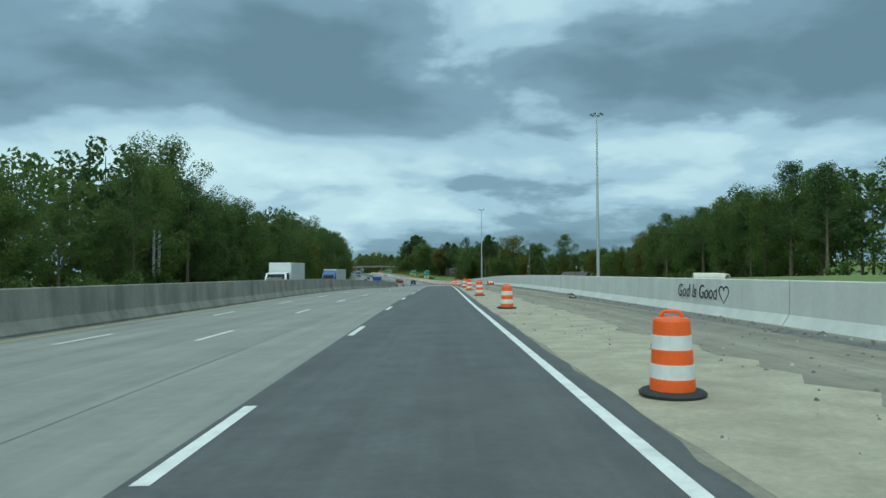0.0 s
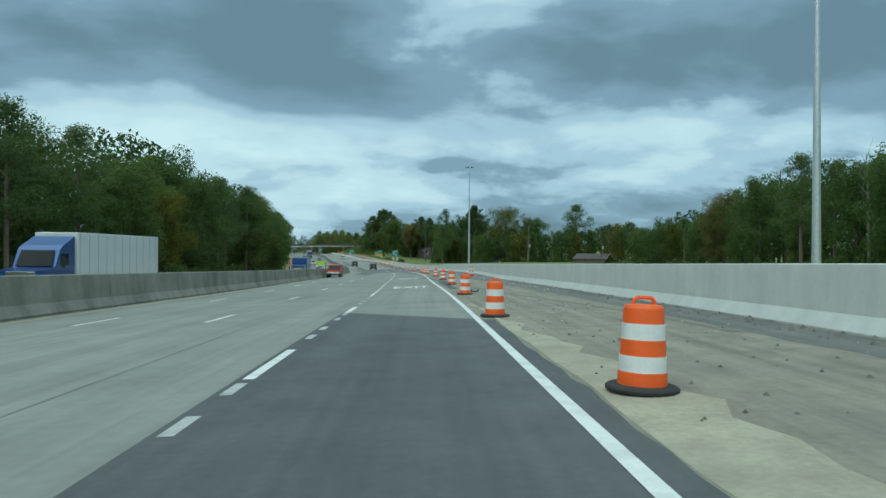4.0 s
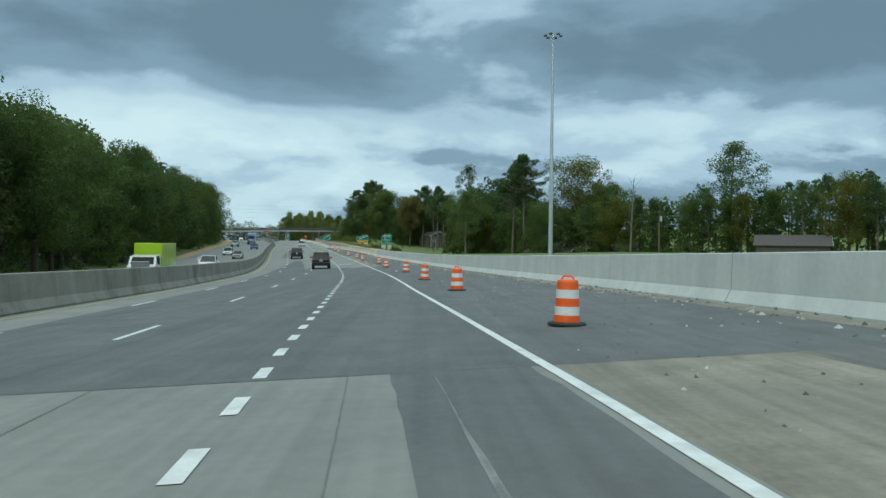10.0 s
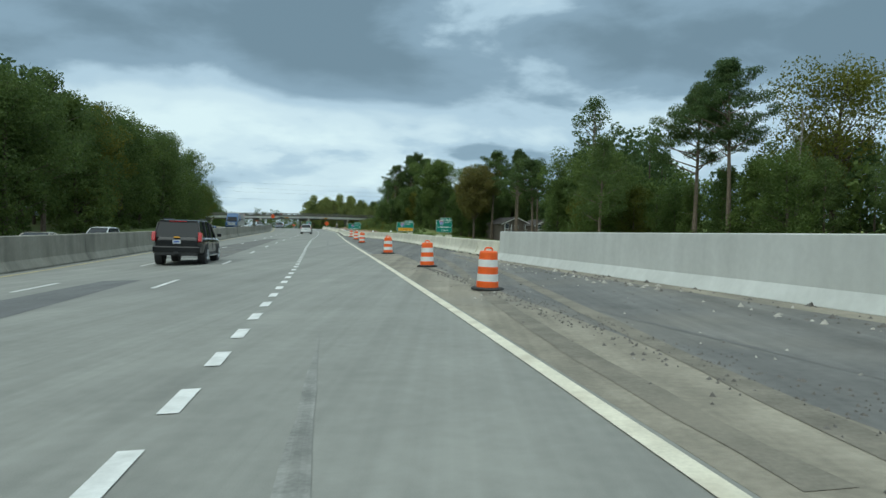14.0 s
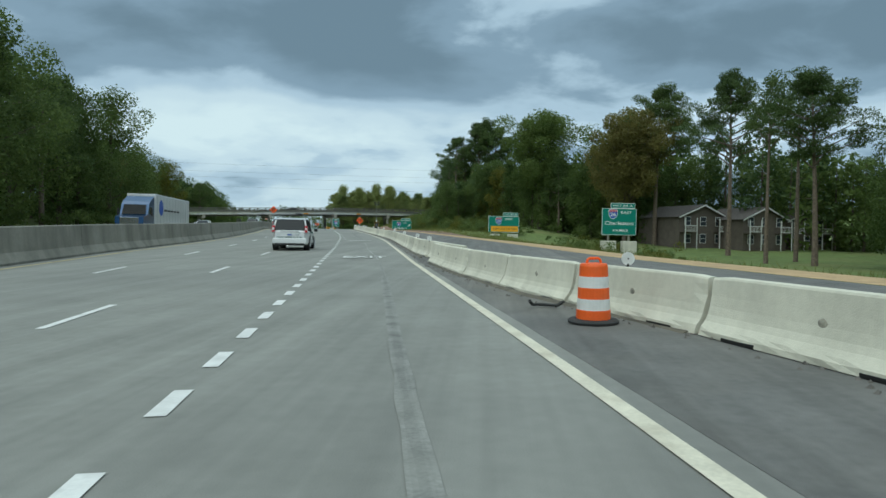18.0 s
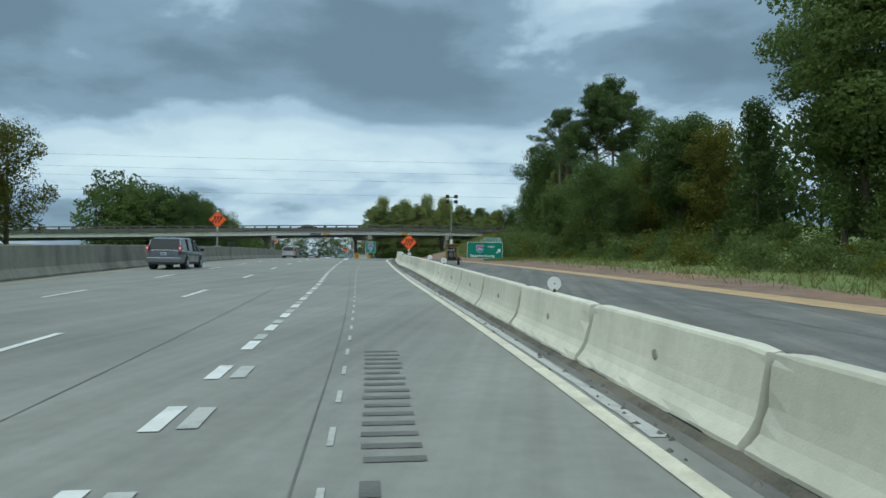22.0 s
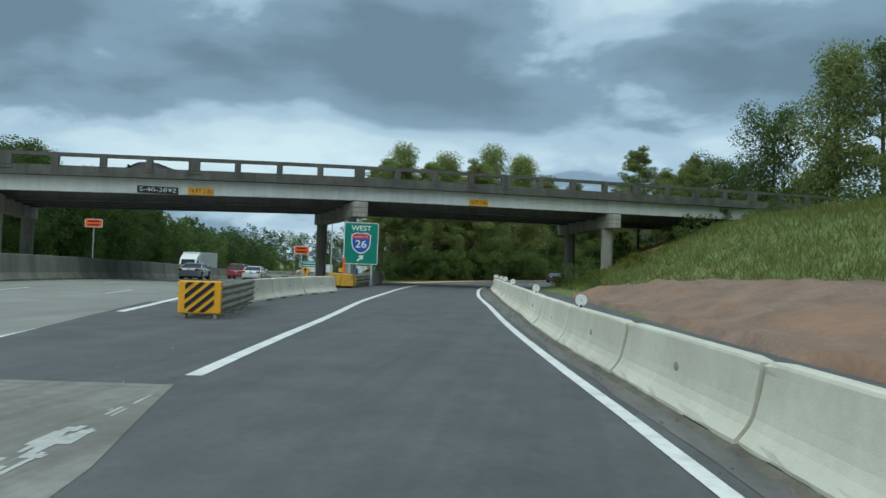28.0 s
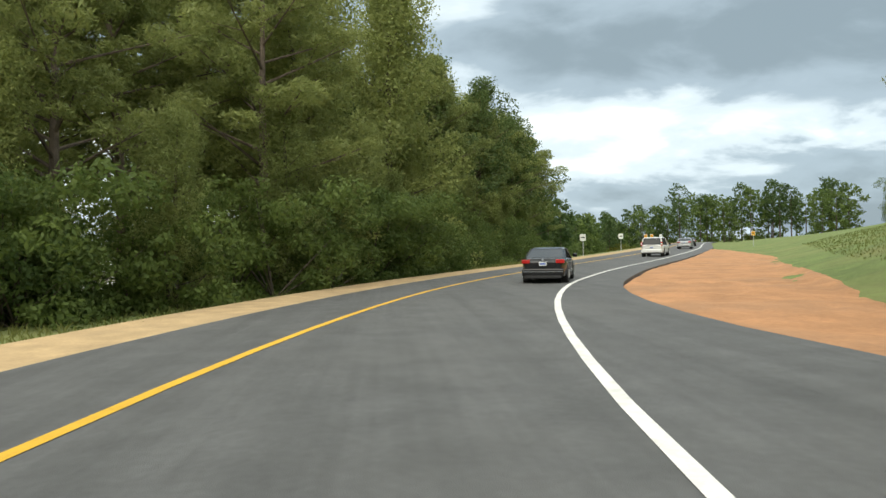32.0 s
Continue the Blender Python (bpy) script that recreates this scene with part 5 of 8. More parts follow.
def along(s0, s1, d, step=60):
    n = max(1, int((s1 - s0) / step))
    return [MAIN.at(s0 + (s1 - s0) * i / n, d).xy for i in range(n + 1)]


random.seed(7)
wood(along(-20, 75, -36), 18, 3, 6.0, (8, 11), {"broad": 6, "pine": 1.0}, 0.4, -1)
wood(along(75, 200, -35), 20, 3, 6.0, (12.5, 16), {"broad": 6, "pine": 2.0}, 0.3, -1)
wood(along(200, 505, -35), 20, 3, 6.0, (16, 20.5), {"broad": 6, "pine": 2.0}, 0.3, -1)
wood(along(505, 545, -36), 22, 3, 3.6, (11, 14), {"broad": 6, "pine": 2}, 0.4, -1, 1)
wood(along(655, 760, -46), 26, 4, 4.0, (15, 20), {"broad": 4, "pine": 4}, 0.0, -1, 1)
wood(along(760, 1000, -42, 120), 26, 3, 7.0, (13, 18), {"broad": 4, "pine": 4}, 0.0, -1, 0)
wood([(62, 105), (60, 150), (67, 210), (72, 260)], 24, 3, 6.0, (15, 19), {"broad": 6, "pine": 3, "dead": 0.2}, 0.15)
wood([(72, 260), (76, 330), (58, 362), (28, 392), (12, 424), (5, 446)], 22, 3, 5.2, (11, 14.5), {"broad": 6, "pine": 2, "tall": 0.5, "dead": 0.2}, 0.25)
wood([(13, 516), (2, 512), (-14, 510), (-24, 523)], 22, 3, 5.0, (12.5, 16), {"broad": 5, "pine": 4, "tall": 0.4}, 0.4)
wood([(-24, 523), (-29, 540)], 20, 3, 4.6, (10.5, 13.5), {"broad": 5, "pine": 1}, 0.6)
wood([(-29, 540), (-33, 551)], 20, 3, 4.6, (10, 12.5), {"broad": 1}, 0.6)
wood([(-34, 554), (-36, 564), (-40, 586)], 22, 3, 5.0, (10.5, 13.5), {"broad": 5, "pine": 4, "tall": 0.4}, 0.5)
wood([(6, 447), (14, 454), (24, 470), (34, 494)], 16, 3, 5.0, (17, 22), {"broad": 5, "pine": 3, "tall": 0.6}, 0.3)
wood([(6, 519), (28, 522), (50, 516)], 20, 3, 5.0, (12.5, 15.5), {"broad": 5, "pine": 3, "tall": 0.6}, 0.1)
wood([(-36, 600), (-32, 640), (-20, 680)], 24, 3, 6.0, (11, 15), {"broad": 4, "pine": 5}, 0.1, 1, 0)
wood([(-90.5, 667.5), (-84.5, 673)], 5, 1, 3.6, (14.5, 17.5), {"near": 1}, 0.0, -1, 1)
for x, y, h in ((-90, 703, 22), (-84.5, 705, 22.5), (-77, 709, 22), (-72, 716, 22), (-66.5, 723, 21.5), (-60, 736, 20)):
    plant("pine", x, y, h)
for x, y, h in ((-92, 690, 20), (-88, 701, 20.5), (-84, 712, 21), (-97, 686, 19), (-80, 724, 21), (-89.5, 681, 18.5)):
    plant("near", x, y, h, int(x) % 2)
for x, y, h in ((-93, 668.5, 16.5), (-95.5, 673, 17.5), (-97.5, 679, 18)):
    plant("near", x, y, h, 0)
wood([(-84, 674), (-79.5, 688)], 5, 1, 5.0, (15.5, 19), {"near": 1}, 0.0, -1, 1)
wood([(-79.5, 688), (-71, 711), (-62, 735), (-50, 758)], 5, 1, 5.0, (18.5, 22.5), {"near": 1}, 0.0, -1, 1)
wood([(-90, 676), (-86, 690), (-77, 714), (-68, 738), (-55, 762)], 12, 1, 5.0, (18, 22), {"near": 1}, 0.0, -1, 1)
wood([(-300, 985), (-200, 1010), (-100, 1015), (-40, 1000)], 20, 2, 7.0, (24, 30), {"broad": 4, "pine": 2}, 0.0, -1, 0)
wood([(-50, 756), (-30, 800), (0, 850)], 20, 3, 7.0, (9, 13), {"broad": 3, "pine": 4}, 0.1, -1, 0)
wood([(-64, 645), (-61, 652)], 8, 2, 3.2, (8, 11), {"near": 1}, 0.8, 1, 2)
wood([(-54, 655), (-44, 670)], 12, 2, 4.0, (7, 10), {"broad": 3, "pine": 1}, 0.5)
wood([(-8, 690), (18, 730), (45, 780), (75, 835)], 20, 3, 4.0, (12.5, 18), {"broad": 8, "pine": 2}, 0.9, 1, 1)
wood([(75, 845), (20, 905), (-40, 925), (-120, 935), (-160, 940)], 26, 3, 6.0, (12, 17), {"broad": 6, "pine": 3}, 0.3, -1, 0)
for x, y, h, key in ((9.6, 428.3, 28, "tall"), (62, 362, 24, "pine"), (28.4, 392.9, 21, "dead"), (44.3, 374.8, 19, "dead"), (27, 392, 14, "broad"),
                     (8, 414, 19, "pine"), (10, 424, 18, "broad"), (14, 433, 16, "broad"), (-10, 512, 19, "broad"), (-36.5, 553, 10, "broad"), (-35, 558, 11, "pine"), (-45, 618, 17, "broad"), (-43, 611, 18.5, "broad"), (-44, 628, 16, "pine"), (-41, 603, 15, "near"), (-41, 622, 18, "broad"), (-43, 651, 23, "near"), (-38, 645, 22, "near"), (-36, 656, 21, "pine"), (-46, 660, 17, "broad"), (-52, 664, 13, "broad"), (-48, 670, 13, "broad"), (0, 470, 21, "tall"), (6, 476, 22, "tall"), (11, 462, 17, "broad")):
    plant(key, x, y, h, int(h) % 2 if key == "broad" else None)
for s, d, h in ((105, -45, 23), (97, -43, 17), (113, -48, 20), (88, -44, 14)):
    big = MAIN.at(s, d)
    plant("broad", big.x, big.y, h, 1)
for s, d, h, key in ((549, 25, 13, "broad"), (555, 23.5, 11, "broad"), (560, 26, 13, "pine"), (565, 24.5, 12, "broad"), (570, 26.5, 14, "broad"), (576, 25, 10, "broad"), (552, 28, 15, "pine"), (545, 24, 13.5, "broad"), (540, 23.5, 14, "broad"), (582, 27, 9, "broad")):
    p = RAMP.at(s, d)
    plant(key, p.x, p.y, 0.72 * h, 2 if h <= 12 else None)
for _ in range(40):
    p = RAMP.at(random.uniform(538, 588), random.uniform(19.5, 25))
    plant("shrub", p.x, p.y, random.uniform(1.0, 2.6))
for _ in range(150):
    p = RAMP.at(random.uniform(455, 560), random.uniform(21, 32))
    BUSHES.append((p.x, p.y, random.uniform(0.6, 1.7)))
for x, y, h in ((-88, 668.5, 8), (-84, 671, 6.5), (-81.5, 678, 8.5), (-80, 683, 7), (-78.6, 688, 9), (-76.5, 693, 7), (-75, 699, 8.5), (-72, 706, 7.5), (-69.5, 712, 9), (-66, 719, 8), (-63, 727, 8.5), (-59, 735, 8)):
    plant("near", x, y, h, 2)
for _ in range(62):
    k = random.random()
    e = ((-91, 665), (-85.5, 668), (-80, 679), (-74.5, 693), (-66.5, 713), (-58, 734))
    i = min(4, int(k * 5))
    p = Vector(e[i]).lerp(Vector(e[i + 1]), k * 5 - i) + Vector((random.uniform(-3.2, 0.6), 0))
    plant("bush", p.x, p.y, random.uniform(2.4, 5.4))
rs = random.Random(31)
for i in range(22):
    p = RAMP.at(rs.uniform(624, 652), rs.uniform(7.6, 12.0))
    plant("shrub", p.x, p.y, rs.uniform(0.4, 1.2), i % 3)
for i in range(26):
    p = RAMP.at(random.uniform(632, 654), random.uniform(13, 27))
    plant("bush" if i % 2 else "shrub", p.x, p.y, random.uniform(0.9, 2.2))
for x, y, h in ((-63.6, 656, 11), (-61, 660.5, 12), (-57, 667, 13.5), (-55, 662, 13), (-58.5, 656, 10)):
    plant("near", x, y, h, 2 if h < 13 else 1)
for x, y, h in ((-66.2, 649.5, 3.6), (-65, 652.5, 4.4), (-63, 656, 3.6), (-62, 650, 4.2), (-67.6, 651, 2.2)):
    plant("bush", x, y, h)
BUSHES[:] = [b for b in BUSHES if not (-46 < b[0] < -20 and 468 < b[1] < 498)]
BUSHES.sort(key=lambda b: abs(RAMP.near([(b[0], b[1])])[1][0]))
for x, y, h in BUSHES[:170]:
    plant("shrub", x, y, h)


for x, y, h, key, which in ((-40.8, 598, 24, "umbrella", 0), (-33.5, 598, 28, "umbrella", 1), (-31, 597, 29, "umbrella", 2), (-38.5, 606, 22, "umbrella", 2), (-28.5, 604, 28, "umbrella", 0), (-21.0, 523.7, 20.5, "oak", 0), (-9.0, 501.9, 19.5, "oak", 2), (37.4, 401, 26, "oak", 3), (-3.5, 504.4, 26, "umbrella", 0), (2.1, 486.9, 25.5, "umbrella", 1),
                            (3.8, 466.8, 21, "umbrella", 2), (23.2, 401.3, 28.5, "umbrella", 0), (21.2, 408.5, 26.5, "umbrella", 1), (-41.2, 568.7, 18, "tall", 0), (-30, 545, 13.5, "oak", 0)):
    plant(key, x, y, h, which)
plant("broad", -7, 513, 17, 4)
for key, protos in PROTOS.items():
    for i, q in enumerate(protos):
        if not q[1]:
            plant(key, 52 + 4 * i, 440, q[2], i)


def joined(name, items, material, per, leaf, label, tall):
    """The trees behind the front row, as one mass of foliage over real trunks."""
    rng = np.random.default_rng(17)
    clumps, bm = [], bmesh.new()
    zs = ground_heights([(x, y) for x, y, _ in items])
    for (x, y, h), g in zip(items, zs):
        base = 0.30 if tall else 0.04
        if h > 4:
            tube(bm, (x, y, g - 0.2), (x, y, g + h * 0.9), 0.014 * h, 0.04, 6, False)
        n = 26 if h > 4 else 5
        for i in range(n):
            u = (i + rng.uniform(0, 0.9)) / n
            k = base + (1 - base) * u
            reach = h * (0.15 if tall else 0.24) * (0.5 + 0.75 * math.sin(math.pi * (0.15 + 0.75 * u))) * rng.uniform(0.4, 1.05)
            a = i * 2.4 + rng.uniform(-0.6, 0.6)
            r = h * (0.072 if tall else 0.095) * rng.uniform(0.75, 1.3)
            if h <= 4:
                k, reach, r = rng.uniform(0.2, 0.8), h * 0.4 * rng.random(), h * 0.3
            clumps.append(((x + math.cos(a) * reach, y + math.sin(a) * reach, g + k * h - r * 0.3), r))
    v, f = leaf_cloud(rng, clumps, per, leaf, 0.75)
    t = tagged(new(name, cloud_mesh(name, v, f, material)), label, "trees" if tall is not None else "shrubs", "", "stuff")
    part("trunks", bm, BARK, t)
    return t


joined("far_broadleaf_wood", BULK["broad"], LEAF_BROAD, 34, 0.42, "dense green broadleaf wood standing behind the front trees", False)
joined("far_pine_wood", BULK["pine"], LEAF_PINE, 30, 0.44, "dark pine wood standing behind the front trees", True)
joined("undergrowth", BUSHES[170:], LEAF_SHRUB, 120, 0.17, "tangled green undergrowth along the wood's edge", False)


def grass(name, n, pick, h, label):
    """Tufts of blades."""
    rng = np.random.default_rng(5)
    pts = np.array([pick() for _ in range(n)])
    z = ground_heights(pts)
    vs = []
    for (x, y), g in zip(pts, z):
        for _ in range(3):
            a, k = rng.uniform(0, 6.28), h * rng.uniform(0.5, 1.4)
            w, lx, ly = 0.015 + 0.02 * rng.random(), rng.normal() * 0.6 * k, rng.normal() * 0.6 * k
            ox, oy = rng.normal(size=2) * 0.15
            c, s = math.cos(a) * w, math.sin(a) * w
            vs.append([(x + ox - c, y + oy - s, g - 0.05), (x + ox + c, y + oy + s, g - 0.05), (x + ox + lx + c * 0.2, y + oy + ly + s * 0.2, g + k), (x + ox + lx - c * 0.2, y + oy + ly - s * 0.2, g + k)])
    v = np.array(vs).reshape(-1, 3)
    ob = new(name, cloud_mesh(name, v, np.arange(len(v)).reshape(-1, 4), GRASS_BLADE))
    return tagged(ob, label, "grass", "", "stuff")


def pick_at(line, s0, s1, lo, hi):
    def f():
        s = random.uniform(s0, s1)
        p = line.at(s, random.uniform(lo(s), hi(s)))
        return (p.x, p.y)
    return f


grass("bank_grass", 23000, pick_at(RAMP, 556, 654, lambda s: interp(s, [(556, 13.5), (580, 13.6), (605, 11.6), (622, 7.6), (632, 7.2), (654, 7.4)]), lambda s: 27.0), 0.30, "long green and straw grass on the bridge bank")
grass("verge_grass", 3500, pick_at(RAMP, 400, 556, lambda s: 15.0, lambda s: 24.0), 0.4, "rough grass on the verge")
grass("island_grass", 4500, pick_at(RAMP, 634, 720, lambda s: -14.0, lambda s: -8.0), 0.16, "short mown grass beside the slip road")
grass("slope_grass", 14000, pick_at(RAMP, 655, 740, lambda s: 12.5, lambda s: 36.0), 0.07, "green grass on the slope above the slip road")

# ---- bridge over the motorway ----
BRIDGE = Matrix.Translation((-84.47, 622.36, 0.0)) @ pose(0, 0, 0, 0, 0, 24.0)
SOFFIT, WIDE, SKEW = 4.34, 12.85, -0.12
bridge = thing("road_bridge", BRIDGE, "grey concrete road bridge on painted steel girders with an open rail", "bridge")
X0, X1 = -92.0, 40.0


def grade(x):
    """The deck climbs over the motorway and levels off towards the slip road."""
    return 0.018 * x - 0.012 * math.sqrt(x * x + 25) + 0.06


def along_bridge(profile, y, x0, x1, step=4.0):
    bm = bmesh.new()
    n = max(1, int((x1 - x0) / step))
    rings = []
    for i in range(n + 1):
        x = x0 + (x1 - x0) * i / n
        rings.append([bm.verts.new((x, y + a, z + grade(x))) for a, z in profile])
    k = len(profile)
    for p, q in zip(rings, rings[1:]):
        for j in range(k):
            bm.faces.new((p[j], p[(j + 1) % k], q[(j + 1) % k], q[j]))
    bm.faces.new(list(reversed(rings[0])))
    bm.faces.new(rings[-1])
    bmesh.ops.recalc_face_normals(bm, faces=bm.faces)
    return bm


I_BEAM = [(-0.2, 0), (0.2, 0), (0.2, 0.05), (0.03, 0.08), (0.03, 0.95), (0.2, 0.98), (0.2, 1.03), (-0.2, 1.03), (-0.2, 0.98), (-0.03, 0.95), (-0.03, 0.08), (-0.2, 0.05)]
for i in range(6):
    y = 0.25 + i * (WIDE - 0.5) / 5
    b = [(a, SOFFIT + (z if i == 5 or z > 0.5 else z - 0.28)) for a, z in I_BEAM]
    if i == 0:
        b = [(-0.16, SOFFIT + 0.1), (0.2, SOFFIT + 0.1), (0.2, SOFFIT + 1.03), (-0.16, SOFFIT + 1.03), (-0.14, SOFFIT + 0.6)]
    # outer girders white; inner ones carry the under-deck shade in their colour
    part("girder", along_bridge(b, y, X0, X1), GIRDER if i in (0, 5) else SHADED_STEEL, bridge, "white painted girder" if i in (0, 5) else "")
part("deck", along_bridge([(-0.45, SOFFIT + 1.03), (WIDE + 0.45, SOFFIT + 1.03), (WIDE + 0.45, SOFFIT + 1.28), (-0.45, SOFFIT + 1.28)], 0, X0, X1), RAIL_GREY, bridge)
for y in (-0.45, WIDE + 0.1):
    part("kerb", along_bridge([(0, SOFFIT + 1.28), (0.35, SOFFIT + 1.28), (0.33, SOFFIT + 1.62), (0.02, SOFFIT + 1.62)], y, X0, X1), RAIL_GREY, bridge)
    part("top_rail", along_bridge([(0.04, SOFFIT + 2.18), (0.29, SOFFIT + 2.18), (0.29, SOFFIT + 2.40), (0.04, SOFFIT + 2.40)], y, X0, X1), RAIL_GREY, bridge)
    for i, x in enumerate(np.arange(0.12 - 2.62 * 35, X1, 2.62)):
        bm = bmesh.new()
        w = 0.19 if i % 4 != 3 else 0.34
        box(bm, x - w, x + w, y - 0.02, y + 0.33, SOFFIT + 1.55 + grade(x), SOFFIT + 2.19 + grade(x), 0.02)
        box(bm, x - w - 0.08, x + w + 0.08, y - 0.03, y + 0.34, SOFFIT + 1.36 + grade(x), SOFFIT + 1.53 + grade(x), 0.01)
        part("rail_post", bm, RAIL_GREY, bridge)
PIERS = (-43.2, -21.9, 0.2, 19.4)
for px in PIERS:
    lean = 0.155 if px > 10 else SKEW
    top = SOFFIT + grade(px) - 0.02
    cap = bmesh.new()
    box(cap, -0.48, 0.48, -0.55, WIDE + 0.2, -1.05, 0.0, 0.08, Matrix.Translation((px, 0, top)))
    for v in cap.verts:
        v.co.x += lean * v.co.y
    capo = part("pier_cap", cap, BRIDGE_GREY, bridge, "weathered concrete pier cap")
    for zc in (-0.72, -0.38):
        bm = bmesh.new()
        box(bm, px - 0.5, px + 0.5, -0.57, 0.3, top + zc - 0.012, top + zc + 0.012)
        for v in bm.verts:
            v.co.x += lean * v.co.y
        part("band", bm, DARK_STEEL, bridge)
    for y in (1.1 if px > 10 else 2.2, WIDE - (2.4 if px > 10 else 0.9)):
        x = px + lean * y
        w = BRIDGE @ Vector((x, y, 0))
        foot = ground_z(w.x, w.y) - 0.4
        bm = bmesh.new()
        tube(bm, (x, y, foot), (x, y, top - 0.9), 0.44, seg=28)
        part("column", bm, BRIDGE_GREY, bridge, smooth=False)
# cross frames between the girders, in the same darkened steel
for x in np.arange(-38.0, 30.0, 5.6):
    for i in range(5):
        ya, yb = 0.3 + i * (WIDE - 0.5) / 5, 0.2 + (i + 1) * (WIDE - 0.5) / 5
        bm = bmesh.new()
        tube(bm, (x, ya, SOFFIT + 0.15 + grade(x)), (x, yb, SOFFIT + 0.9 + grade(x)), 0.045, seg=5)
        tube(bm, (x, ya, SOFFIT + 0.9 + grade(x)), (x, yb, SOFFIT + 0.15 + grade(x)), 0.045, seg=5)
        part("cross_frame", bm, SHADED_STEEL, bridge)
for x0, x1 in ((33.0, 40.0), (X0, X0 + 5)):
    bm = bmesh.new()
    box(bm, x0, x1, -0.3, WIDE + 0.3, -3.0, SOFFIT - 0.6, 0.05)
    part("abutment", bm, BRIDGE_GREY, bridge)
# hatched paint on the pier in the median
bm = bmesh.new()
for i in range(5):
    z = 0.1 + i * 0.75
    xx = PIERS[1] + SKEW * 2.2
    for j in range(8):
        a0, a1 = -math.pi * 0.95 + j * 0.3, -math.pi * 0.95 + (j + 1) * 0.3
        q = [(xx + 0.446 * math.cos(a), 2.2 + 0.446 * math.sin(a), z + s + (0.35 * k)) for a, k, s in ((a0, j, 0), (a1, j + 1, 0), (a1, j + 1, 0.34), (a0, j, 0.34))]
        bm.faces.new([bm.verts.new((x, y, zz * 0.62)) for x, y, zz in q])
part("hatching", bm, DARK_STEEL, bridge, "dark diagonal stripes on the median pier")
for text, x, w, m0, m1, wide in (("S-40-2892", -12.5, 2.4, BLACK, SIGN_WHITE, 2.15), ("16 FT 2 IN", -9.95, 1.55, SIGN_YELLOW, BLACK, 1.35), ("16 FT 7 IN", 8.72, 1.4, SIGN_YELLOW, BLACK, 1.2)):
    bm = bmesh.new()
    z = SOFFIT + grade(x) + 0.34
    box(bm, x - w / 2, x + w / 2, 0.02, 0.085, z - 0.22, z + 0.22, 0.01)
    pl = part("plate", bm, m0, bridge, "small sign plate fixed to the girder")
    lettering("letters", text, 0.36, Matrix.Translation((x, 0.015, z)), m1, pl, wide)

# ---- signs ----
def shield(parent, x, z, w, y=-0.05):
    """The red and blue route shield with its number."""
    def curve(k):
        pts = []
        for i in range(13):
            u = i / 12
            pts.append((-0.5 + u, 0.42 + 0.08 * math.sin(math.pi * u) - 0.03 * math.cos(4 * math.pi * u)))
        for i in range(1, 12):
            u = i / 12
            a = 0.5 * math.cos(u * math.pi)
            pts.append((a * (1 + 0.12 * math.sin(u * math.pi * 2) ** 2), 0.42 - 1.0 * math.sin(u * math.pi) ** 0.8))
        return [(x + px * w * k, z + pz * w * k) for px, pz in pts]
    for name, k, m, dy in (("shield_rim", 1.0, SIGN_WHITE, 0.0), ("shield_field", 0.9, SIGN_BLUE, -0.004)):
        bm = bmesh.new()
        prism(bm, curve(k), y + dy - 0.003, y + dy)
        part(name, bm, m, parent)
    bm = bmesh.new()
    prism(bm, [(x - 0.43 * w, z + 0.19 * w), (x + 0.43 * w, z + 0.19 * w), (x + 0.44 * w, z + 0.38 * w), (x, z + 0.45 * w), (x - 0.44 * w, z + 0.38 * w)], y - 0.012, y - 0.006)
    part("shield_crown", bm, SIGN_RED, parent)
    lettering("letters", "INTERSTATE", 0.12 * w, Matrix.Translation((x, y - 0.016, z + 0.28 * w)), SIGN_WHITE, parent, 0.72 * w)
    lettering("number", "26", 0.55 * w, Matrix.Translation((x, y - 0.012, z - 0.1 * w)), SIGN_WHITE, parent, 0.58 * w, bold=0.006)


def panel(parent, name, x0, x1, z0, z1, material, border=SIGN_WHITE, y=0.0):
    bm = bmesh.new()
    box(bm, x0, x1, y - 0.03, y + 0.03, z0, z1)
    es = [e for e in bm.edges if abs(e.verts[0].co.y - e.verts[1].co.y) > 0.01]
    bmesh.ops.bevel(bm, geom=es, offset=0.12, segments=4, affect="EDGES", profile=0.5)
    p = part(name, bm, border, parent)
    bm = bmesh.new()
    b = 0.045
    box(bm, x0 + b, x1 - b, y - 0.037, y - 0.02, z0 + b, z1 - b)
    es = [e for e in bm.edges if abs(e.verts[0].co.y - e.verts[1].co.y) > 0.001]
    bmesh.ops.bevel(bm, geom=es, offset=0.09, segments=4, affect="EDGES", profile=0.5)
    part("face", bm, material, p)
    return p


def arrow(parent, x, z, size, material, deg=-45, y=-0.05):
    bm = bmesh.new()
    r = Matrix.Translation((x, 0, z)) @ Matrix.Rotation(radians(-deg), 4, "Y")
    prism(bm, [(-0.09 * size, -0.5 * size), (0.09 * size, -0.5 * size), (0.09 * size, 0.1 * size), (0.28 * size, -0.05 * size), (0.28 * size, 0.16 * size), (0, 0.5 * size), (-0.28 * size, 0.16 * size), (-0.28 * size, -0.05 * size), (-0.09 * size, 0.1 * size)], y - 0.006, y, r)
    part("arrow", bm, material, parent)


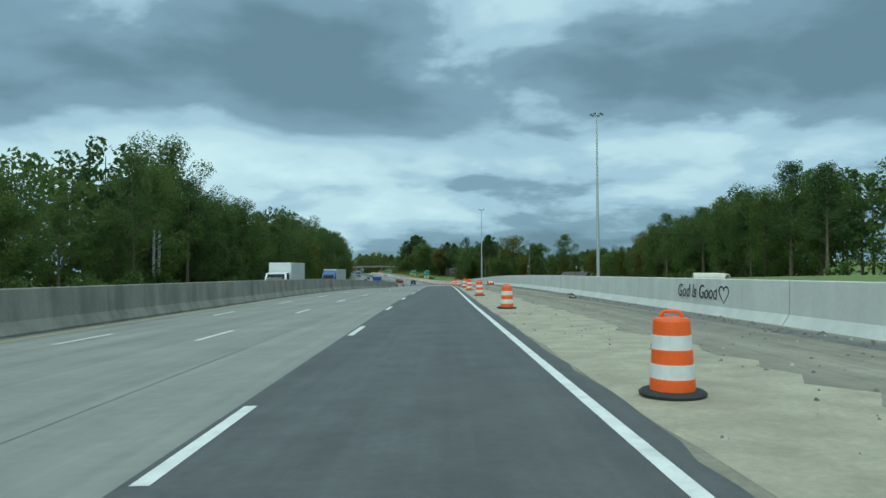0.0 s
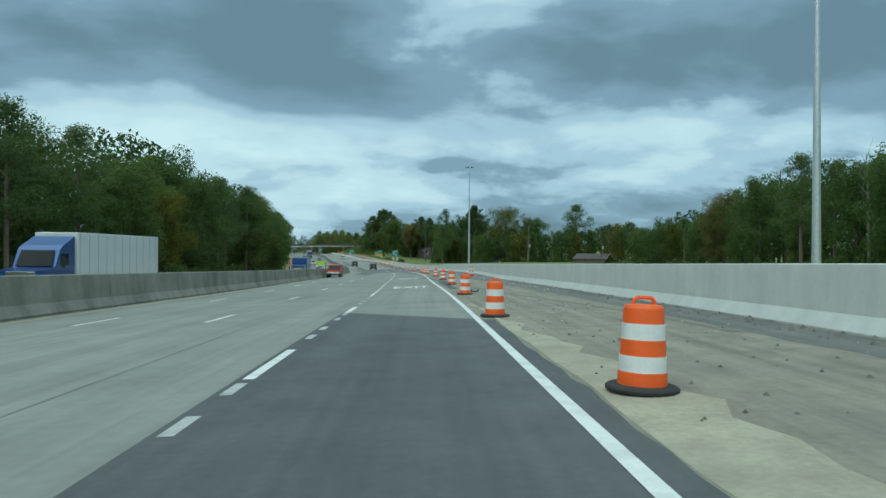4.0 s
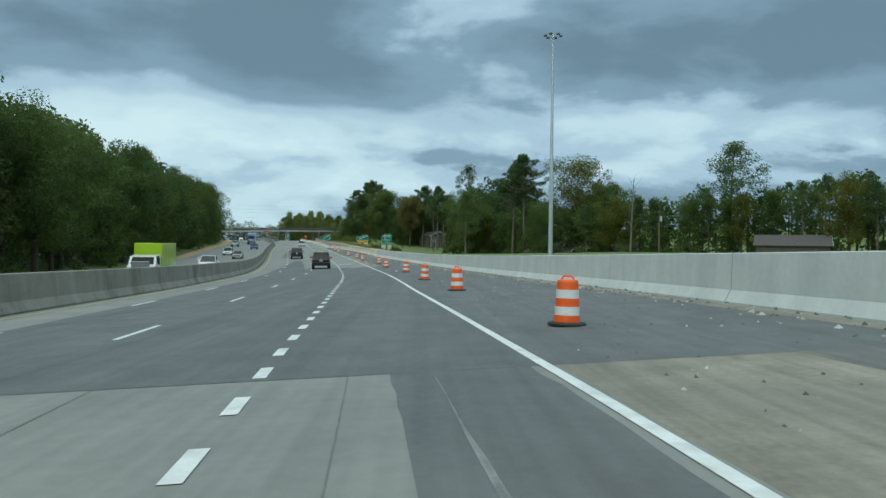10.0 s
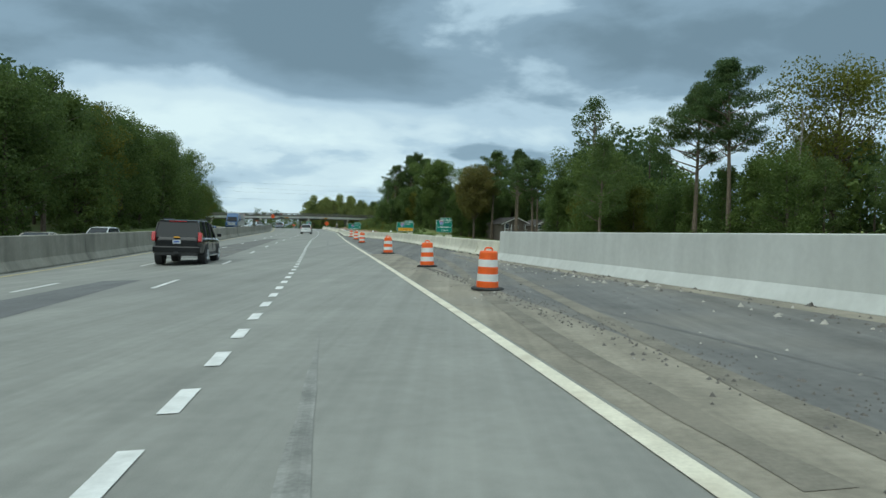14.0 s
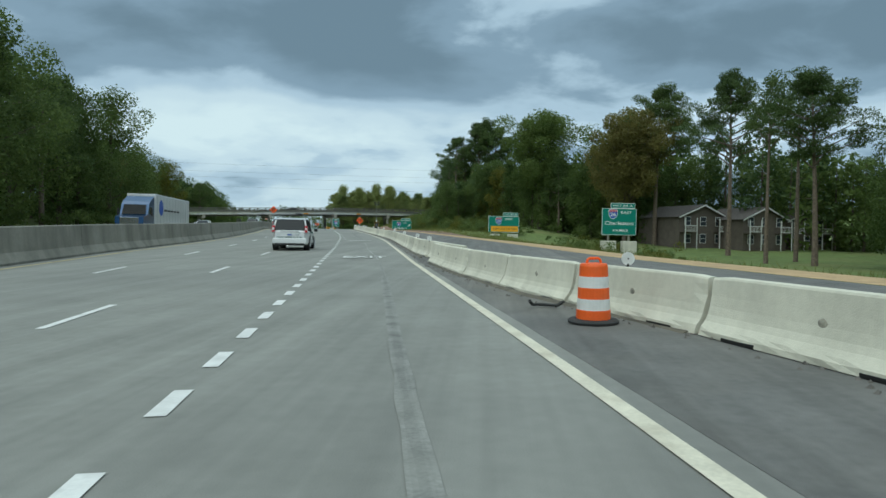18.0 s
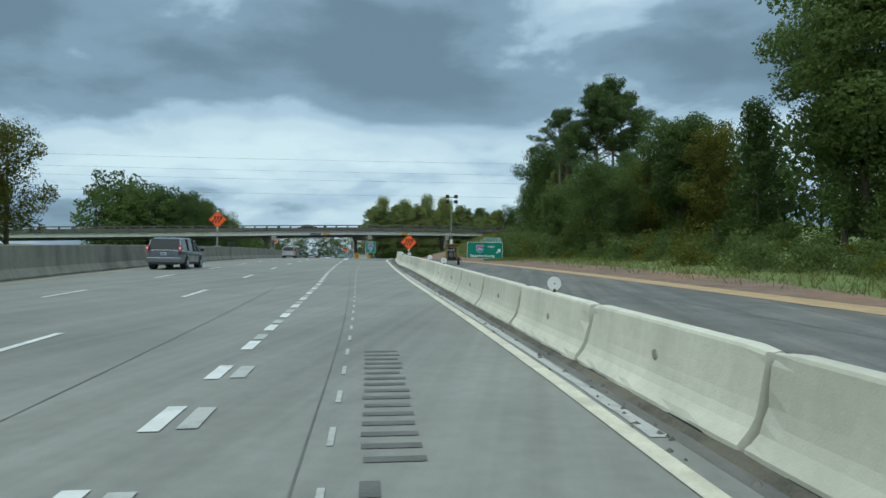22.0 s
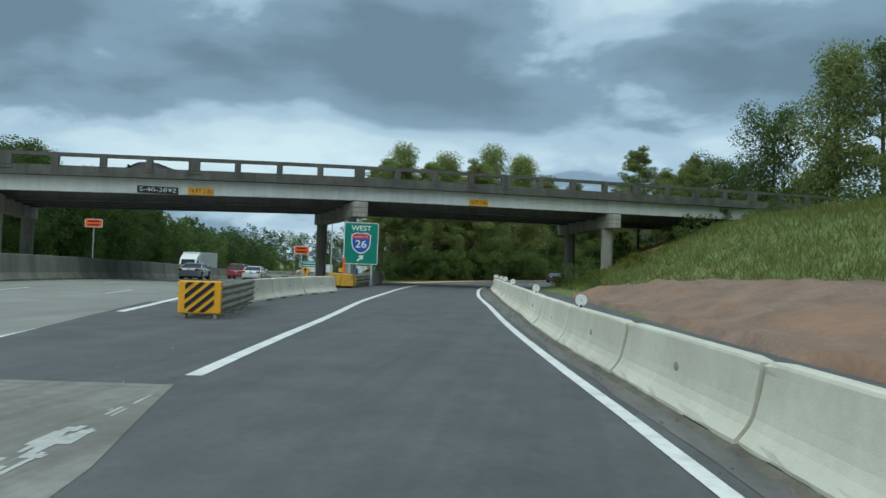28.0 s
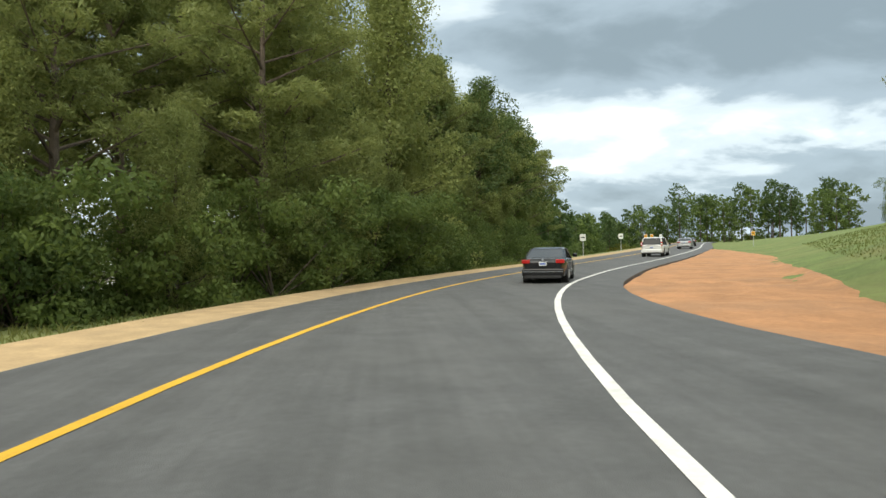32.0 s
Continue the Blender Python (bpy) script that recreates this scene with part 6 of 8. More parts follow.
def guide_sign(xy, yaw, w, z0, z1, tab, exit_text, label, shield_x, shield_w, words, foot=True):
    m = Matrix.Translation((xy[0], xy[1], 0)) @ pose(0, 0, 0, 0, 0, yaw)
    t = thing("guide_sign", m, label, "road sign", "green guide signs")
    g = ground_z(*xy) + 0.02
    for x in (-w * 0.3, w * 0.3):
        bm = bmesh.new()
        box(bm, x - 0.09, x + 0.09, 0.04, 0.20, g - 0.1, z1 - 0.2)
        part("post", bm, RUST, t)
        if foot:
            bm = bmesh.new()
            box(bm, x - 0.75, x + 0.75, -0.35, 0.55, g - 0.3, max(g + 0.32, z0 - 0.62), 0.05)
            part("footing", bm, WALL_TEMP, t, "cream concrete footing block")
    face = panel(t, "panel", -w / 2, w / 2, z0, z1, SIGN_GREEN)
    if exit_text:
        ex = panel(t, "exit_tab", tab[0], tab[1], z1 + 0.02, z1 + 0.58, SIGN_GREEN)
        lettering("letters", exit_text[0], 0.26, Matrix.Translation((tab[0] + (tab[1] - tab[0]) * 0.27, -0.045, z1 + 0.29)), SIGN_WHITE, ex, (tab[1] - tab[0]) * 0.36)
        lettering("letters", exit_text[1], 0.4, Matrix.Translation((tab[0] + (tab[1] - tab[0]) * 0.70, -0.045, z1 + 0.29)), SIGN_WHITE, ex, (tab[1] - tab[0]) * 0.40)
    shield(face, shield_x[0], shield_x[1], shield_w)
    for text, x, z, size, width in words:
        lettering("letters", text, size, Matrix.Translation((x, -0.045, z)), SIGN_WHITE, face, width, bold=0.006)
    return t, face


guide_sign((-17.3, 464.9), 8, 3.75, -1.98, 0.86, (-0.95, 1.72), ("EXIT", "64 A"), "large green guide sign for the eastbound exit", (-0.68, 0.30), 1.0,
           [("EAST", 0.75, 0.42, 0.36, 1.15), ("Charleston", 0.0, -0.72, 0.55, 3.1), ("1/4 MILE", 0.1, -1.50, 0.34, 1.6)])
t2, f2 = guide_sign((-28.7, 495.2), 9, 4.75, -1.7, 0.78, (-0.15, 2.2), ("EXIT", "64 B"), "green guide sign with a yellow exit-only strip", (-0.80, 0.10), 1.0, [("WEST", 0.72, 0.32, 0.42, 1.25)])
bm = bmesh.new()
box(bm, -2.0, 2.2, -0.05, -0.03, -1.58, -0.75)
strip = part("yellow_strip", bm, SIGN_YELLOW, f2, "yellow strip")
lettering("letters", "RIGHT LANE EXIT ONLY", 0.42, Matrix.Translation((0.15, -0.056, -1.17)), BLACK, strip, 3.8)
t4, f4 = guide_sign((-52.6, 559.0), 10, 4.85, -1.02, 1.25, (-0.2, 2.2), ("EXIT", "64 B"), "green guide sign for the westbound exit with an arrow", (-0.70, 0.38), 0.98,
                    [("WEST", 0.85, 0.62, 0.36, 1.05), ("Spartanburg", -0.35, -0.62, 0.5, 3.3)])
arrow(f4, 1.85, 0.05, 0.85, SIGN_WHITE, -45)
mw = Matrix.Translation((-83.68, 621.15, 0)) @ pose(0, 0, 0, 0, 0, 10)
west = thing("exit_sign", mw, "green exit gore sign with a torn lower corner", "road sign")
pw = panel(west, "panel", -1.12, 1.12, 0.12, 2.86, SIGN_GREEN)
lettering("letters", "WEST", 0.46, Matrix.Translation((0, -0.045, 2.47)), SIGN_WHITE, pw, 1.3, bold=0.006)
shield(pw, 0, 1.55, 1.28)
arrow(pw, -0.02, 0.52, 0.55, SIGN_WHITE, -45)
for x in (-0.72, 0.72):
    bm = bmesh.new()
    box(bm, x - 0.07, x + 0.07, 0.05, 0.17, -1.5, 2.7)
    part("post", bm, STEEL, west)


def diamond_sign(x, y, yaw, zc, half, foot):
    t = thing("diamond_sign", Matrix.Translation((x, y, 0)) @ pose(0, 0, 0, 0, 0, yaw), "bright orange diamond sign with three black curving arrows", "road sign", "orange work signs")
    for name, k, m, dy in (("panel", 1.0, SIGN_ORANGE, 0.0), ("border", 0.95, BLACK, -0.004), ("face", 0.92, SIGN_ORANGE, -0.008)):
        bm = bmesh.new()
        prism(bm, [(0, zc - half * k), (half * k, zc), (0, zc + half * k), (-half * k, zc)], dy - 0.01, dy)
        part(name, bm, m, t)
    for i in (-1, 0, 1):
        o = i * half * 0.33
        h = half
        bm = bmesh.new()
        w = 0.075 * h
        pts = [(o - 0.20 * h, -0.42), (o - 0.20 * h, -0.2), (o + 0.06 * h, 0.06), (o + 0.06 * h, 0.26)]
        left = [(px - w, zc + pz * h) for px, pz in pts]
        rightp = [(px + w, zc + pz * h) for px, pz in pts]
        for k in range(3):
            f = [left[k], rightp[k], rightp[k + 1], left[k + 1]]
            prism(bm, f, -0.024, -0.019)
        prism(bm, [(o + 0.06 * h - 2.3 * w, zc + 0.24 * h), (o + 0.06 * h + 2.3 * w, zc + 0.24 * h), (o + 0.06 * h, zc + 0.46 * h)], -0.024, -0.019)
        part("arrow", bm, BLACK, t)
    bm = bmesh.new()
    for s in (-0.05, 0.05):
        box(bm, s - 0.02, s + 0.02, 0.0, 0.04, foot, zc - half * 0.4)
    part("stand", bm, STEEL, t)
    for z in (zc + half - 0.02, zc - half + 0.02):
        bm = bmesh.new()
        tube(bm, (0, -0.03, z), (0, -0.012, z), 0.085, seg=20)
        part("reflector", bm, WHITE_BAND, t, "white round reflector")
    bm = bmesh.new()
    box(bm, -0.3, 0.3, -0.1, 0.12, foot - 0.005, foot + 0.04, 0.01)
    part("clamp", bm, STEEL, t)
    return t


diamond_sign(-58.52, 534.0, 10, 0.55, 0.80, -0.64)
diamond_sign(-75.1, 526.8, 14, 2.33, 0.80, -0.12)


def plate_sign(x, y, yaw, w, h, zc, material, label, bars=2, posts=1):
    t = thing("small_sign", Matrix.Translation((x, y, 0)) @ pose(0, 0, 0, 0, 0, yaw), label, "road sign")
    g = ground_z(x, y)
    p = panel(t, "panel", -w / 2, w / 2, zc - h / 2, zc + h / 2, material)
    for i in range(bars):
        bm = bmesh.new()
        z = zc + h * (0.22 - 0.42 * i / max(1, bars - 1)) if bars > 1 else zc
        box(bm, -w * 0.32, w * 0.32, -0.05, -0.04, z - h * 0.07, z + h * 0.07)
        part("lettering", bm, BLACK if material in (SIGN_ORANGE, SIGN_YELLOW, SIGN_WHITE) else SIGN_WHITE, p)
    for i in range(posts):
        px = 0 if posts == 1 else (-0.3 + 0.6 * i) * w
        bm = bmesh.new()
        box(bm, px - 0.04, px + 0.04, 0.03, 0.09, g - 0.2, zc)
        part("post", bm, STEEL, t)
    return t


def on_main(s, d):
    v = MAIN.at(s, d)
    return v.x, v.y


plate_sign(-112, 633, 14, 1.5, 0.75, 2.9, SIGN_ORANGE, "orange rectangular work sign on a post by the median")
plate_sign(-95.7, 641.9, 14, 1.45, 0.82, 1.2, SIGN_ORANGE, "orange rectangular work sign on a post in the gore")
plate_sign(-103.3, 664.7, 14, 2.6, 0.8, -0.4, SIGN_GREEN, "green guide sign beyond the bridge", 2, 2)
plate_sign(-102.2, 667.3, 14, 0.42, 0.5, 0.25, SIGN_RED, "small red plate on a post", 0)
plate_sign(-102.2, 667.5, 14, 0.40, 0.9, -0.55, mat("sign_navy", (0.03, 0.045, 0.10), 0.5), "narrow dark blue route marker on a post", 1)
plate_sign(-158, 830, 14, 4.6, 2.0, -3.4, SIGN_GREEN, "far green guide sign over the motorway", 2, 2)
plate_sign(-150, 830, 14, 4.0, 1.6, -3.6, SIGN_YELLOW, "far yellow guide panel over the motorway", 1, 2)
yd = thing("warning_sign", Matrix.Translation((-113.7, 691.0, 0)) @ pose(0, 0, 0, 0, 0, 14), "yellow diamond warning sign with a black symbol", "road sign")
for name, k, m, dy in (("panel", 1.0, SIGN_YELLOW, 0.0), ("border", 0.93, BLACK, -0.004), ("face", 0.89, SIGN_YELLOW, -0.008)):
    bm = bmesh.new()
    prism(bm, [(0, -1.75 - 1.0 * k), (1.0 * k, -1.75), (0, -1.75 + 1.0 * k), (-1.0 * k, -1.75)], dy - 0.01, dy)
    part(name, bm, m, yd)
arrow(yd, 0, -1.75, 1.0, BLACK, 0, -0.022)
for x in (-0.35, 0.35):
    bm = bmesh.new()
    box(bm, x - 0.05, x + 0.05, 0.01, 0.08, ground_z(-113.7, 691) - 0.3, -1.9)
    part("post", bm, STEEL, yd)
# a second, lower overpass far along the motorway
fo = thing("far_overpass", Matrix.Translation((-132, 776, 0)) @ pose(0, 0, 0, 0, 0, 14), "long low concrete overpass far along the motorway", "bridge")
bm = bmesh.new()
box(bm, -42, 60, 0, 9.5, -5.6, -4.7, 0.05)
part("deck", bm, BRIDGE_GREY, fo)
for y in (0.0, 9.2):
    bm = bmesh.new()
    box(bm, -42, 60, y, y + 0.3, -4.7, -3.9, 0.04)
    part("parapet", bm, WALL_OLD, fo)
for x in (-36, -18, 0, 18, 36):
    for y in (1.5, 7.8):
        bm = bmesh.new()
        tube(bm, (x, y, -14), (x, y, -5.6), 0.5, seg=14)
        part("column", bm, BRIDGE_GREY, fo)
plate_sign(*on_main(640, -30.5), 14, 1.6, 1.9, 1.4, mat("sign_back", (0.25, 0.27, 0.26), 0.5, 0.4), "grey back of a sign facing the oncoming lanes", 0)
for s, d, c, lab in ((726, -8.5, SIGN_WHITE, "small white sign beside the slip road"), (748, -8.5, SIGN_WHITE, "small white sign beside the slip road"), (775, 9.0, SIGN_YELLOW, "yellow warning sign beside the slip road"), (790, -9.0, SIGN_YELLOW, "yellow warning sign beside the slip road"), (804, -9.0, SIGN_YELLOW, "yellow warning sign beside the slip road"), (816, -8.0, SIGN_WHITE, "small white sign beside the slip road")):
    v = RAMP.at(s, d)
    plate_sign(v.x, v.y, RAMP.turn(s), 0.62, 0.72, v.z + 1.9, c, lab, 1)

# ---- high mast lamps ----
def high_mast(x, y, top):
    g = ground_z(x, y)
    t = thing("high_mast_light", Matrix.Translation((x, y, 0)), "tall slim galvanised high-mast light pole with a ring of lamps", "light pole", "high-mast lights")
    bm = bmesh.new()
    tube(bm, (0, 0, g - 0.2), (0, 0, top), 0.38, 0.13, 16)
    part("pole", bm, STEEL, t)
    bm = bmesh.new()
    tube(bm, (0, 0, g - 0.2), (0, 0, g + 0.35), 0.6, seg=16)
    part("base", bm, WALL_TEMP, t)
    bm = bmesh.new()
    tube(bm, (0, 0, top - 0.35), (0, 0, top + 0.1), 0.28, 0.22, 14)
    part("head_ring", bm, STEEL, t)
    for i in range(6):
        a = i * math.pi / 3
        c = Vector((math.cos(a), math.sin(a), 0))
        bm = bmesh.new()
        tube(bm, c * 0.2 + Vector((0, 0, top - 0.1)), c * 1.05 + Vector((0, 0, top)), 0.04, seg=6)
        part("arm", bm, STEEL, t)
        bm = bmesh.new()
        lathe(bm, [(0.10, 0.22), (0.26, 0.1), (0.30, -0.05), (0.27, -0.12)][::-1], 14, Matrix.Translation(c * 1.2 + Vector((0, 0, top - 0.02))))
        part("lamp", bm, mat("lamp_housing", (0.10, 0.12, 0.14), 0.5, 0.3), t)


high_mast(31.75, 142.7, 35.2)
high_mast(15.15, 325.3, 31.3)
t = thing("camera_pole", Matrix.Translation((-97.0, 655.0, 0)), "slim grey pole with a traffic camera", "pole")
bm = bmesh.new()
tube(bm, (0, 0, ground_z(-97, 655) - 0.3), (0, 0, 5.0), 0.09, 0.05, 12)
part("pole", bm, STEEL, t)
bm = bmesh.new()
box(bm, -0.42, -0.2, -0.08, 0.08, 4.6, 4.78, 0.02)
box(bm, -0.35, 0.05, -0.02, 0.02, 4.78, 4.82)
part("camera_box", bm, BLACK, t)

# sign gantry leg beyond the oncoming lanes
t = thing("gantry_leg", Matrix.Translation((-37.75, 84.0, 0)), "grey steel gantry leg of twin posts with bracing", "sign gantry")
g = ground_z(-37.75, 84)
for x in (-0.35, 0.35):
    bm = bmesh.new()
    tube(bm, (x, 0, g - 0.2), (x, 0, 6.7), 0.17, seg=12)
    part("post", bm, STEEL, t)
for i in range(5):
    bm = bmesh.new()
    z = g + 0.8 + i * 1.4
    tube(bm, (-0.35, 0, z), (0.35, 0, z + 0.9), 0.05, seg=6)
    part("brace", bm, STEEL, t)

# ---- drums, cones and posts ----
def drum():
    t = thing("traffic_drum", Matrix(), "orange and white striped traffic drum on a black rubber base", "traffic drum", "drums along the lane edge")
    rings = [(0.290, 0.03), (0.282, 0.22), (0.276, 0.22), (0.270, 0.40), (0.265, 0.40), (0.258, 0.58), (0.253, 0.58), (0.247, 0.76), (0.242, 0.76), (0.232, 0.93)]
    for i, m in enumerate((ORANGE, WHITE_BAND, ORANGE, WHITE_BAND, ORANGE)):
        bm = bmesh.new()
        (r0, z0), (r1, z1) = rings[2 * i], rings[2 * i + 1]
        lathe(bm, [(r0, z0), (r0 - 0.002, z0 + 0.02), (r1 + 0.002, z1 - 0.02), (r1, z1)], 28)
        part("orange_body" if m is ORANGE else "white_band", bm, m, t, smooth=False)
    bm = bmesh.new()
    lathe(bm, [(0.232, 0.93), (0.215, 0.965), (0.12, 0.975), (0.02, 0.97)], 28)
    part("lid", bm, ORANGE, t)
    bm = bmesh.new()
    pts = [(-0.13, 0.96), (-0.12, 1.02), (-0.08, 1.05), (0.08, 1.05), (0.12, 1.02), (0.13, 0.96)]
    for a, b in zip(pts, pts[1:]):
        tube(bm, (a[0], 0, a[1]), (b[0], 0, b[1]), 0.022, seg=8)
    part("handle", bm, ORANGE, t)
    bm = bmesh.new()
    lathe(bm, [(0.42, 0.0), (0.43, 0.035), (0.40, 0.06), (0.30, 0.07)], 28)
    part("rubber_base", bm, RUBBER, t)
    return t


DRUMS = [(7.6, 2.7), (26.3, 2.78), (42, 2.68), (56, 2.7), (70.9, 2.8), (95, 2.55), (105, 2.15), (118, 2.3), (134, 2.7), (149.5, 2.97), (165.4, 3.05), (189.4, 3.33), (198.4, 3.4), (211, 3.7),
         (233.7, 3.87), (247.5, 3.7), (260, 3.67), (276.3, 4.1), (293.2, 3.85), (307.2, 4.35), (323.6, 3.75), (333, 3.72), (345, 3.4), (367, 3.2), (382.7, 3.36), (405.1, 3.42)]
d0 = drum()
d0.scale = (0.88, 0.88, 0.91)
for i, (s, d) in enumerate(DRUMS):
    m = MAIN.frame_at(s, d, 0.012, random.uniform(-40, 40)) @ pose(0, 0, 0, random.uniform(-1.5, 1.5), random.uniform(-1.5, 1.5), 0)
    if i:
        copy_thing(d0, m)
    else:
        d0.matrix_basis = m @ Matrix.Diagonal((0.88, 0.88, 0.91, 1))
tagged(copy_thing(d0, MAIN.frame_at(90.1, 6.9, 0.27) @ pose(0, 0, 0, 0, 0, 86) @ pose(0, 0.4, 0, 90, 0, 0)), "orange and white traffic drum lying on its side")
isl = [RAMP.at(648.4, -11.0), RAMP.at(648.6, -12.0), RAMP.at(648.8, -12.9)]
for v in isl:
    copy_thing(d0, Matrix.Translation((v.x, v.y, ground_z(v.x, v.y) + 0.02)))


def tall_cone(m, label, lean=0):
    t = thing("channelizer_post", m @ pose(0, 0, 0, lean, 0, 0), label, "traffic cone", "striped posts")
    z = 0.05
    for i in range(5):
        bm = bmesh.new()
        r0, r1 = 0.11 - i * 0.012, 0.11 - (i + 1) * 0.012
        tube(bm, (0, 0, z), (0, 0, z + 0.21), r0, r1 + 0.002, 16)
        part("orange_body" if i % 2 == 0 else "white_band", bm, ORANGE if i % 2 == 0 else WHITE_BAND, t)
        z += 0.21
    bm = bmesh.new()
    box(bm, -0.2, 0.2, -0.2, 0.2, 0.0, 0.06, 0.02)
    part("rubber_base", bm, RUBBER, t)
    return t


tall_cone(MAIN.frame_at(160.8, 6.6, 0.012), "slim orange and white striped post on a square base")
tall_cone(MAIN.frame_at(161.5, 6.95, 0.012), "slim orange and white striped post on a square base")
v = RAMP.at(600, 18.5)
tall_cone(Matrix.Translation((v.x, v.y, ground_z(v.x, v.y) + 0.05)), "orange and white post leaning in the bank grass", 8)
v = RAMP.at(650.2, -10.9)
tall_cone(Matrix.Translation((v.x, v.y, ground_z(v.x, v.y) + 0.05)), "orange cone on the island grass")

# ---- graffiti on the wall ----
gw = MAIN.at(21.0, WALL_RIGHT(21.0) - 0.175)
gr = thing("graffiti", Matrix.Translation((gw.x, gw.y, gw.z + 0.66)) @ pose(0, 0, 0, 0, 0, MAIN.turn(21) - 90 + 1.27), "black sprayed words and a heart on the pale wall", "graffiti")
g1 = lettering("letters", "God Is Good", 0.62, pose(-0.35, 0, 0, -6, 0, 0), BLACK, gr, 3.0, 0.002)
bm = bmesh.new()
pts = [Vector((1.62 + 0.020 * 16 * math.sin(a) ** 3, 0.0, 0.018 * (13 * math.cos(a) - 5 * math.cos(2 * a) - 2 * math.cos(3 * a) - math.cos(4 * a)))) for a in np.linspace(0, 2 * math.pi, 25)]
for a, b in zip(pts, pts[1:]):
    tube(bm, a, b, 0.022, seg=5)
part("heart", bm, BLACK, gr)

# ---- crash cushion and rails at the nose of the gore ----
def cushion(s, d, length, label):
    t = thing("crash_cushion", RAMP.frame_at(s, d, 0.0, 8.0) @ Matrix.Diagonal((0.8, 1, 0.93, 1)), label, "crash barrier")
    bm = bmesh.new()
    box(bm, -0.62, 0.62, 0.0, 0.12, 0.14, 0.98, 0.03)
    nose = part("nose", bm, SIGN_YELLOW, t, "yellow nose with black chevrons")
    for i in range(-1, 6):
        low = [(x, 0.18) for x in (-0.42, 0.42)]
        pts, n = [], 24
        c = 0.0 + i * 0.25
        up_edge = [(-0.42 + 0.84 * q / n, min(0.94, max(0.18, c + 0.13 + 0.75 * (0.84 * q / n)))) for q in range(n + 1)]
        dn_edge = [(-0.42 + 0.84 * q / n, min(0.94, max(0.18, c + 0.75 * (0.84 * q / n)))) for q in range(n + 1)]
        bm = bmesh.new()
        for q in range(n):
            a, b, e, f = dn_edge[q], dn_edge[q + 1], up_edge[q + 1], up_edge[q]
            if f[1] - a[1] > 0.004 and e[1] - b[1] > 0.004:
                prism(bm, [a, b, e, f], -0.012, -0.004)
        bmesh.ops.remove_doubles(bm, verts=bm.verts[:], dist=0.002)
        if len(bm.verts):
            part("chevron", bm, BLACK, nose)
        else:
            bm.free()
    for x in (-0.6, 0.6):
        k = 1 if x > 0 else -1
        for j in range(2):
            z = 0.36 + j * 0.38
            w = [(x, z - 0.17), (x + 0.06 * k, z - 0.11), (x + 0.06 * k, z - 0.07), (x, z - 0.01), (x, z + 0.01), (x + 0.06 * k, z + 0.07), (x + 0.06 * k, z + 0.11), (x, z + 0.17), (x - 0.012 * k, z + 0.17), (x - 0.012 * k, z - 0.17)]
            bm = bmesh.new()
            prism(bm, w, 0.1, length)
            part("rail", bm, RUST, t, "weathered corrugated rail")
    for y in np.arange(0.9, length, 1.1):
        bm = bmesh.new()
        box(bm, -0.55, 0.55, y - 0.06, y + 0.06, 0.02, 0.9)
        part("diaphragm", bm, RUST, t)
    for x in (-0.45, 0.45):
        bm = bmesh.new()
        box(bm, x - 0.05, x + 0.05, 0.05, 0.3, 0.0, 0.16)
        part("skid", bm, RUST, t)
    return t


cushion(601.4, -5.6, 4.9, "yellow-nosed crash cushion with corrugated steel sides")


def nose_rail(s, d, length):
    t = thing("guardrail_end", RAMP.frame_at(s, d, 0.0), "battered yellow nosed guardrail in front of the pier", "guardrail")
    bm = bmesh.new()
    prism(bm, [(-0.75, 0.1), (0.75, 0.1), (0.78, 0.42), (0.72, 0.78), (-0.70, 0.82), (-0.78, 0.5)], -0.5, 0.45)
    bmesh.ops.bevel(bm, geom=bm.edges[:], offset=0.06, segments=3, affect="EDGES", profile=0.6)
    box(bm, -0.2, 0.05, -0.56, -0.45, 0.15, 0.66, 0.04)
    part("nose", bm, mat("dirty_yellow", (0.55, 0.31, 0.03), 0.7, vary=0.2, stain=0.6, stain_scale=2.5, stain_color=(0.22, 0.13, 0.05)), t, "dirty yellow nose")
    for x in (-0.6, 0.6):
        for j in range(3):
            bm = bmesh.new()
            z = 0.28 + j * 0.19
            prism(bm, [(x - 0.02, z - 0.09), (x + 0.05, z - 0.04), (x + 0.05, z + 0.04), (x - 0.02, z + 0.09), (x - 0.05, z)], 0.4, length)
            part("rail", bm, RUST, t)
    bm = bmesh.new()
    box(bm, -0.5, 0.5, 0.4, length, 0.0, 0.62)
    part("filler", bm, RUST, t)
    bm = bmesh.new()
    box(bm, -0.06, 0.06, 0.3, 0.36, 0.6, 1.75, 0.01)
    part("marker_post", bm, ORANGE, t, "faded orange marker post")
    return t


nose_rail(623.4, -6.5, 6.8)
v = RAMP.frame_at(629.0, -6.2, 0.0, 6)
t = thing("pier_wall", v, "low weathered concrete wall sheltering the bridge pier", "wall")
bm = bmesh.new()
prism(bm, [(-0.5, 0), (0.5, 0), (0.3, 0.85), (-0.3, 0.85)], 0, 8.0)
part("body", bm, WALL_OLD, t)

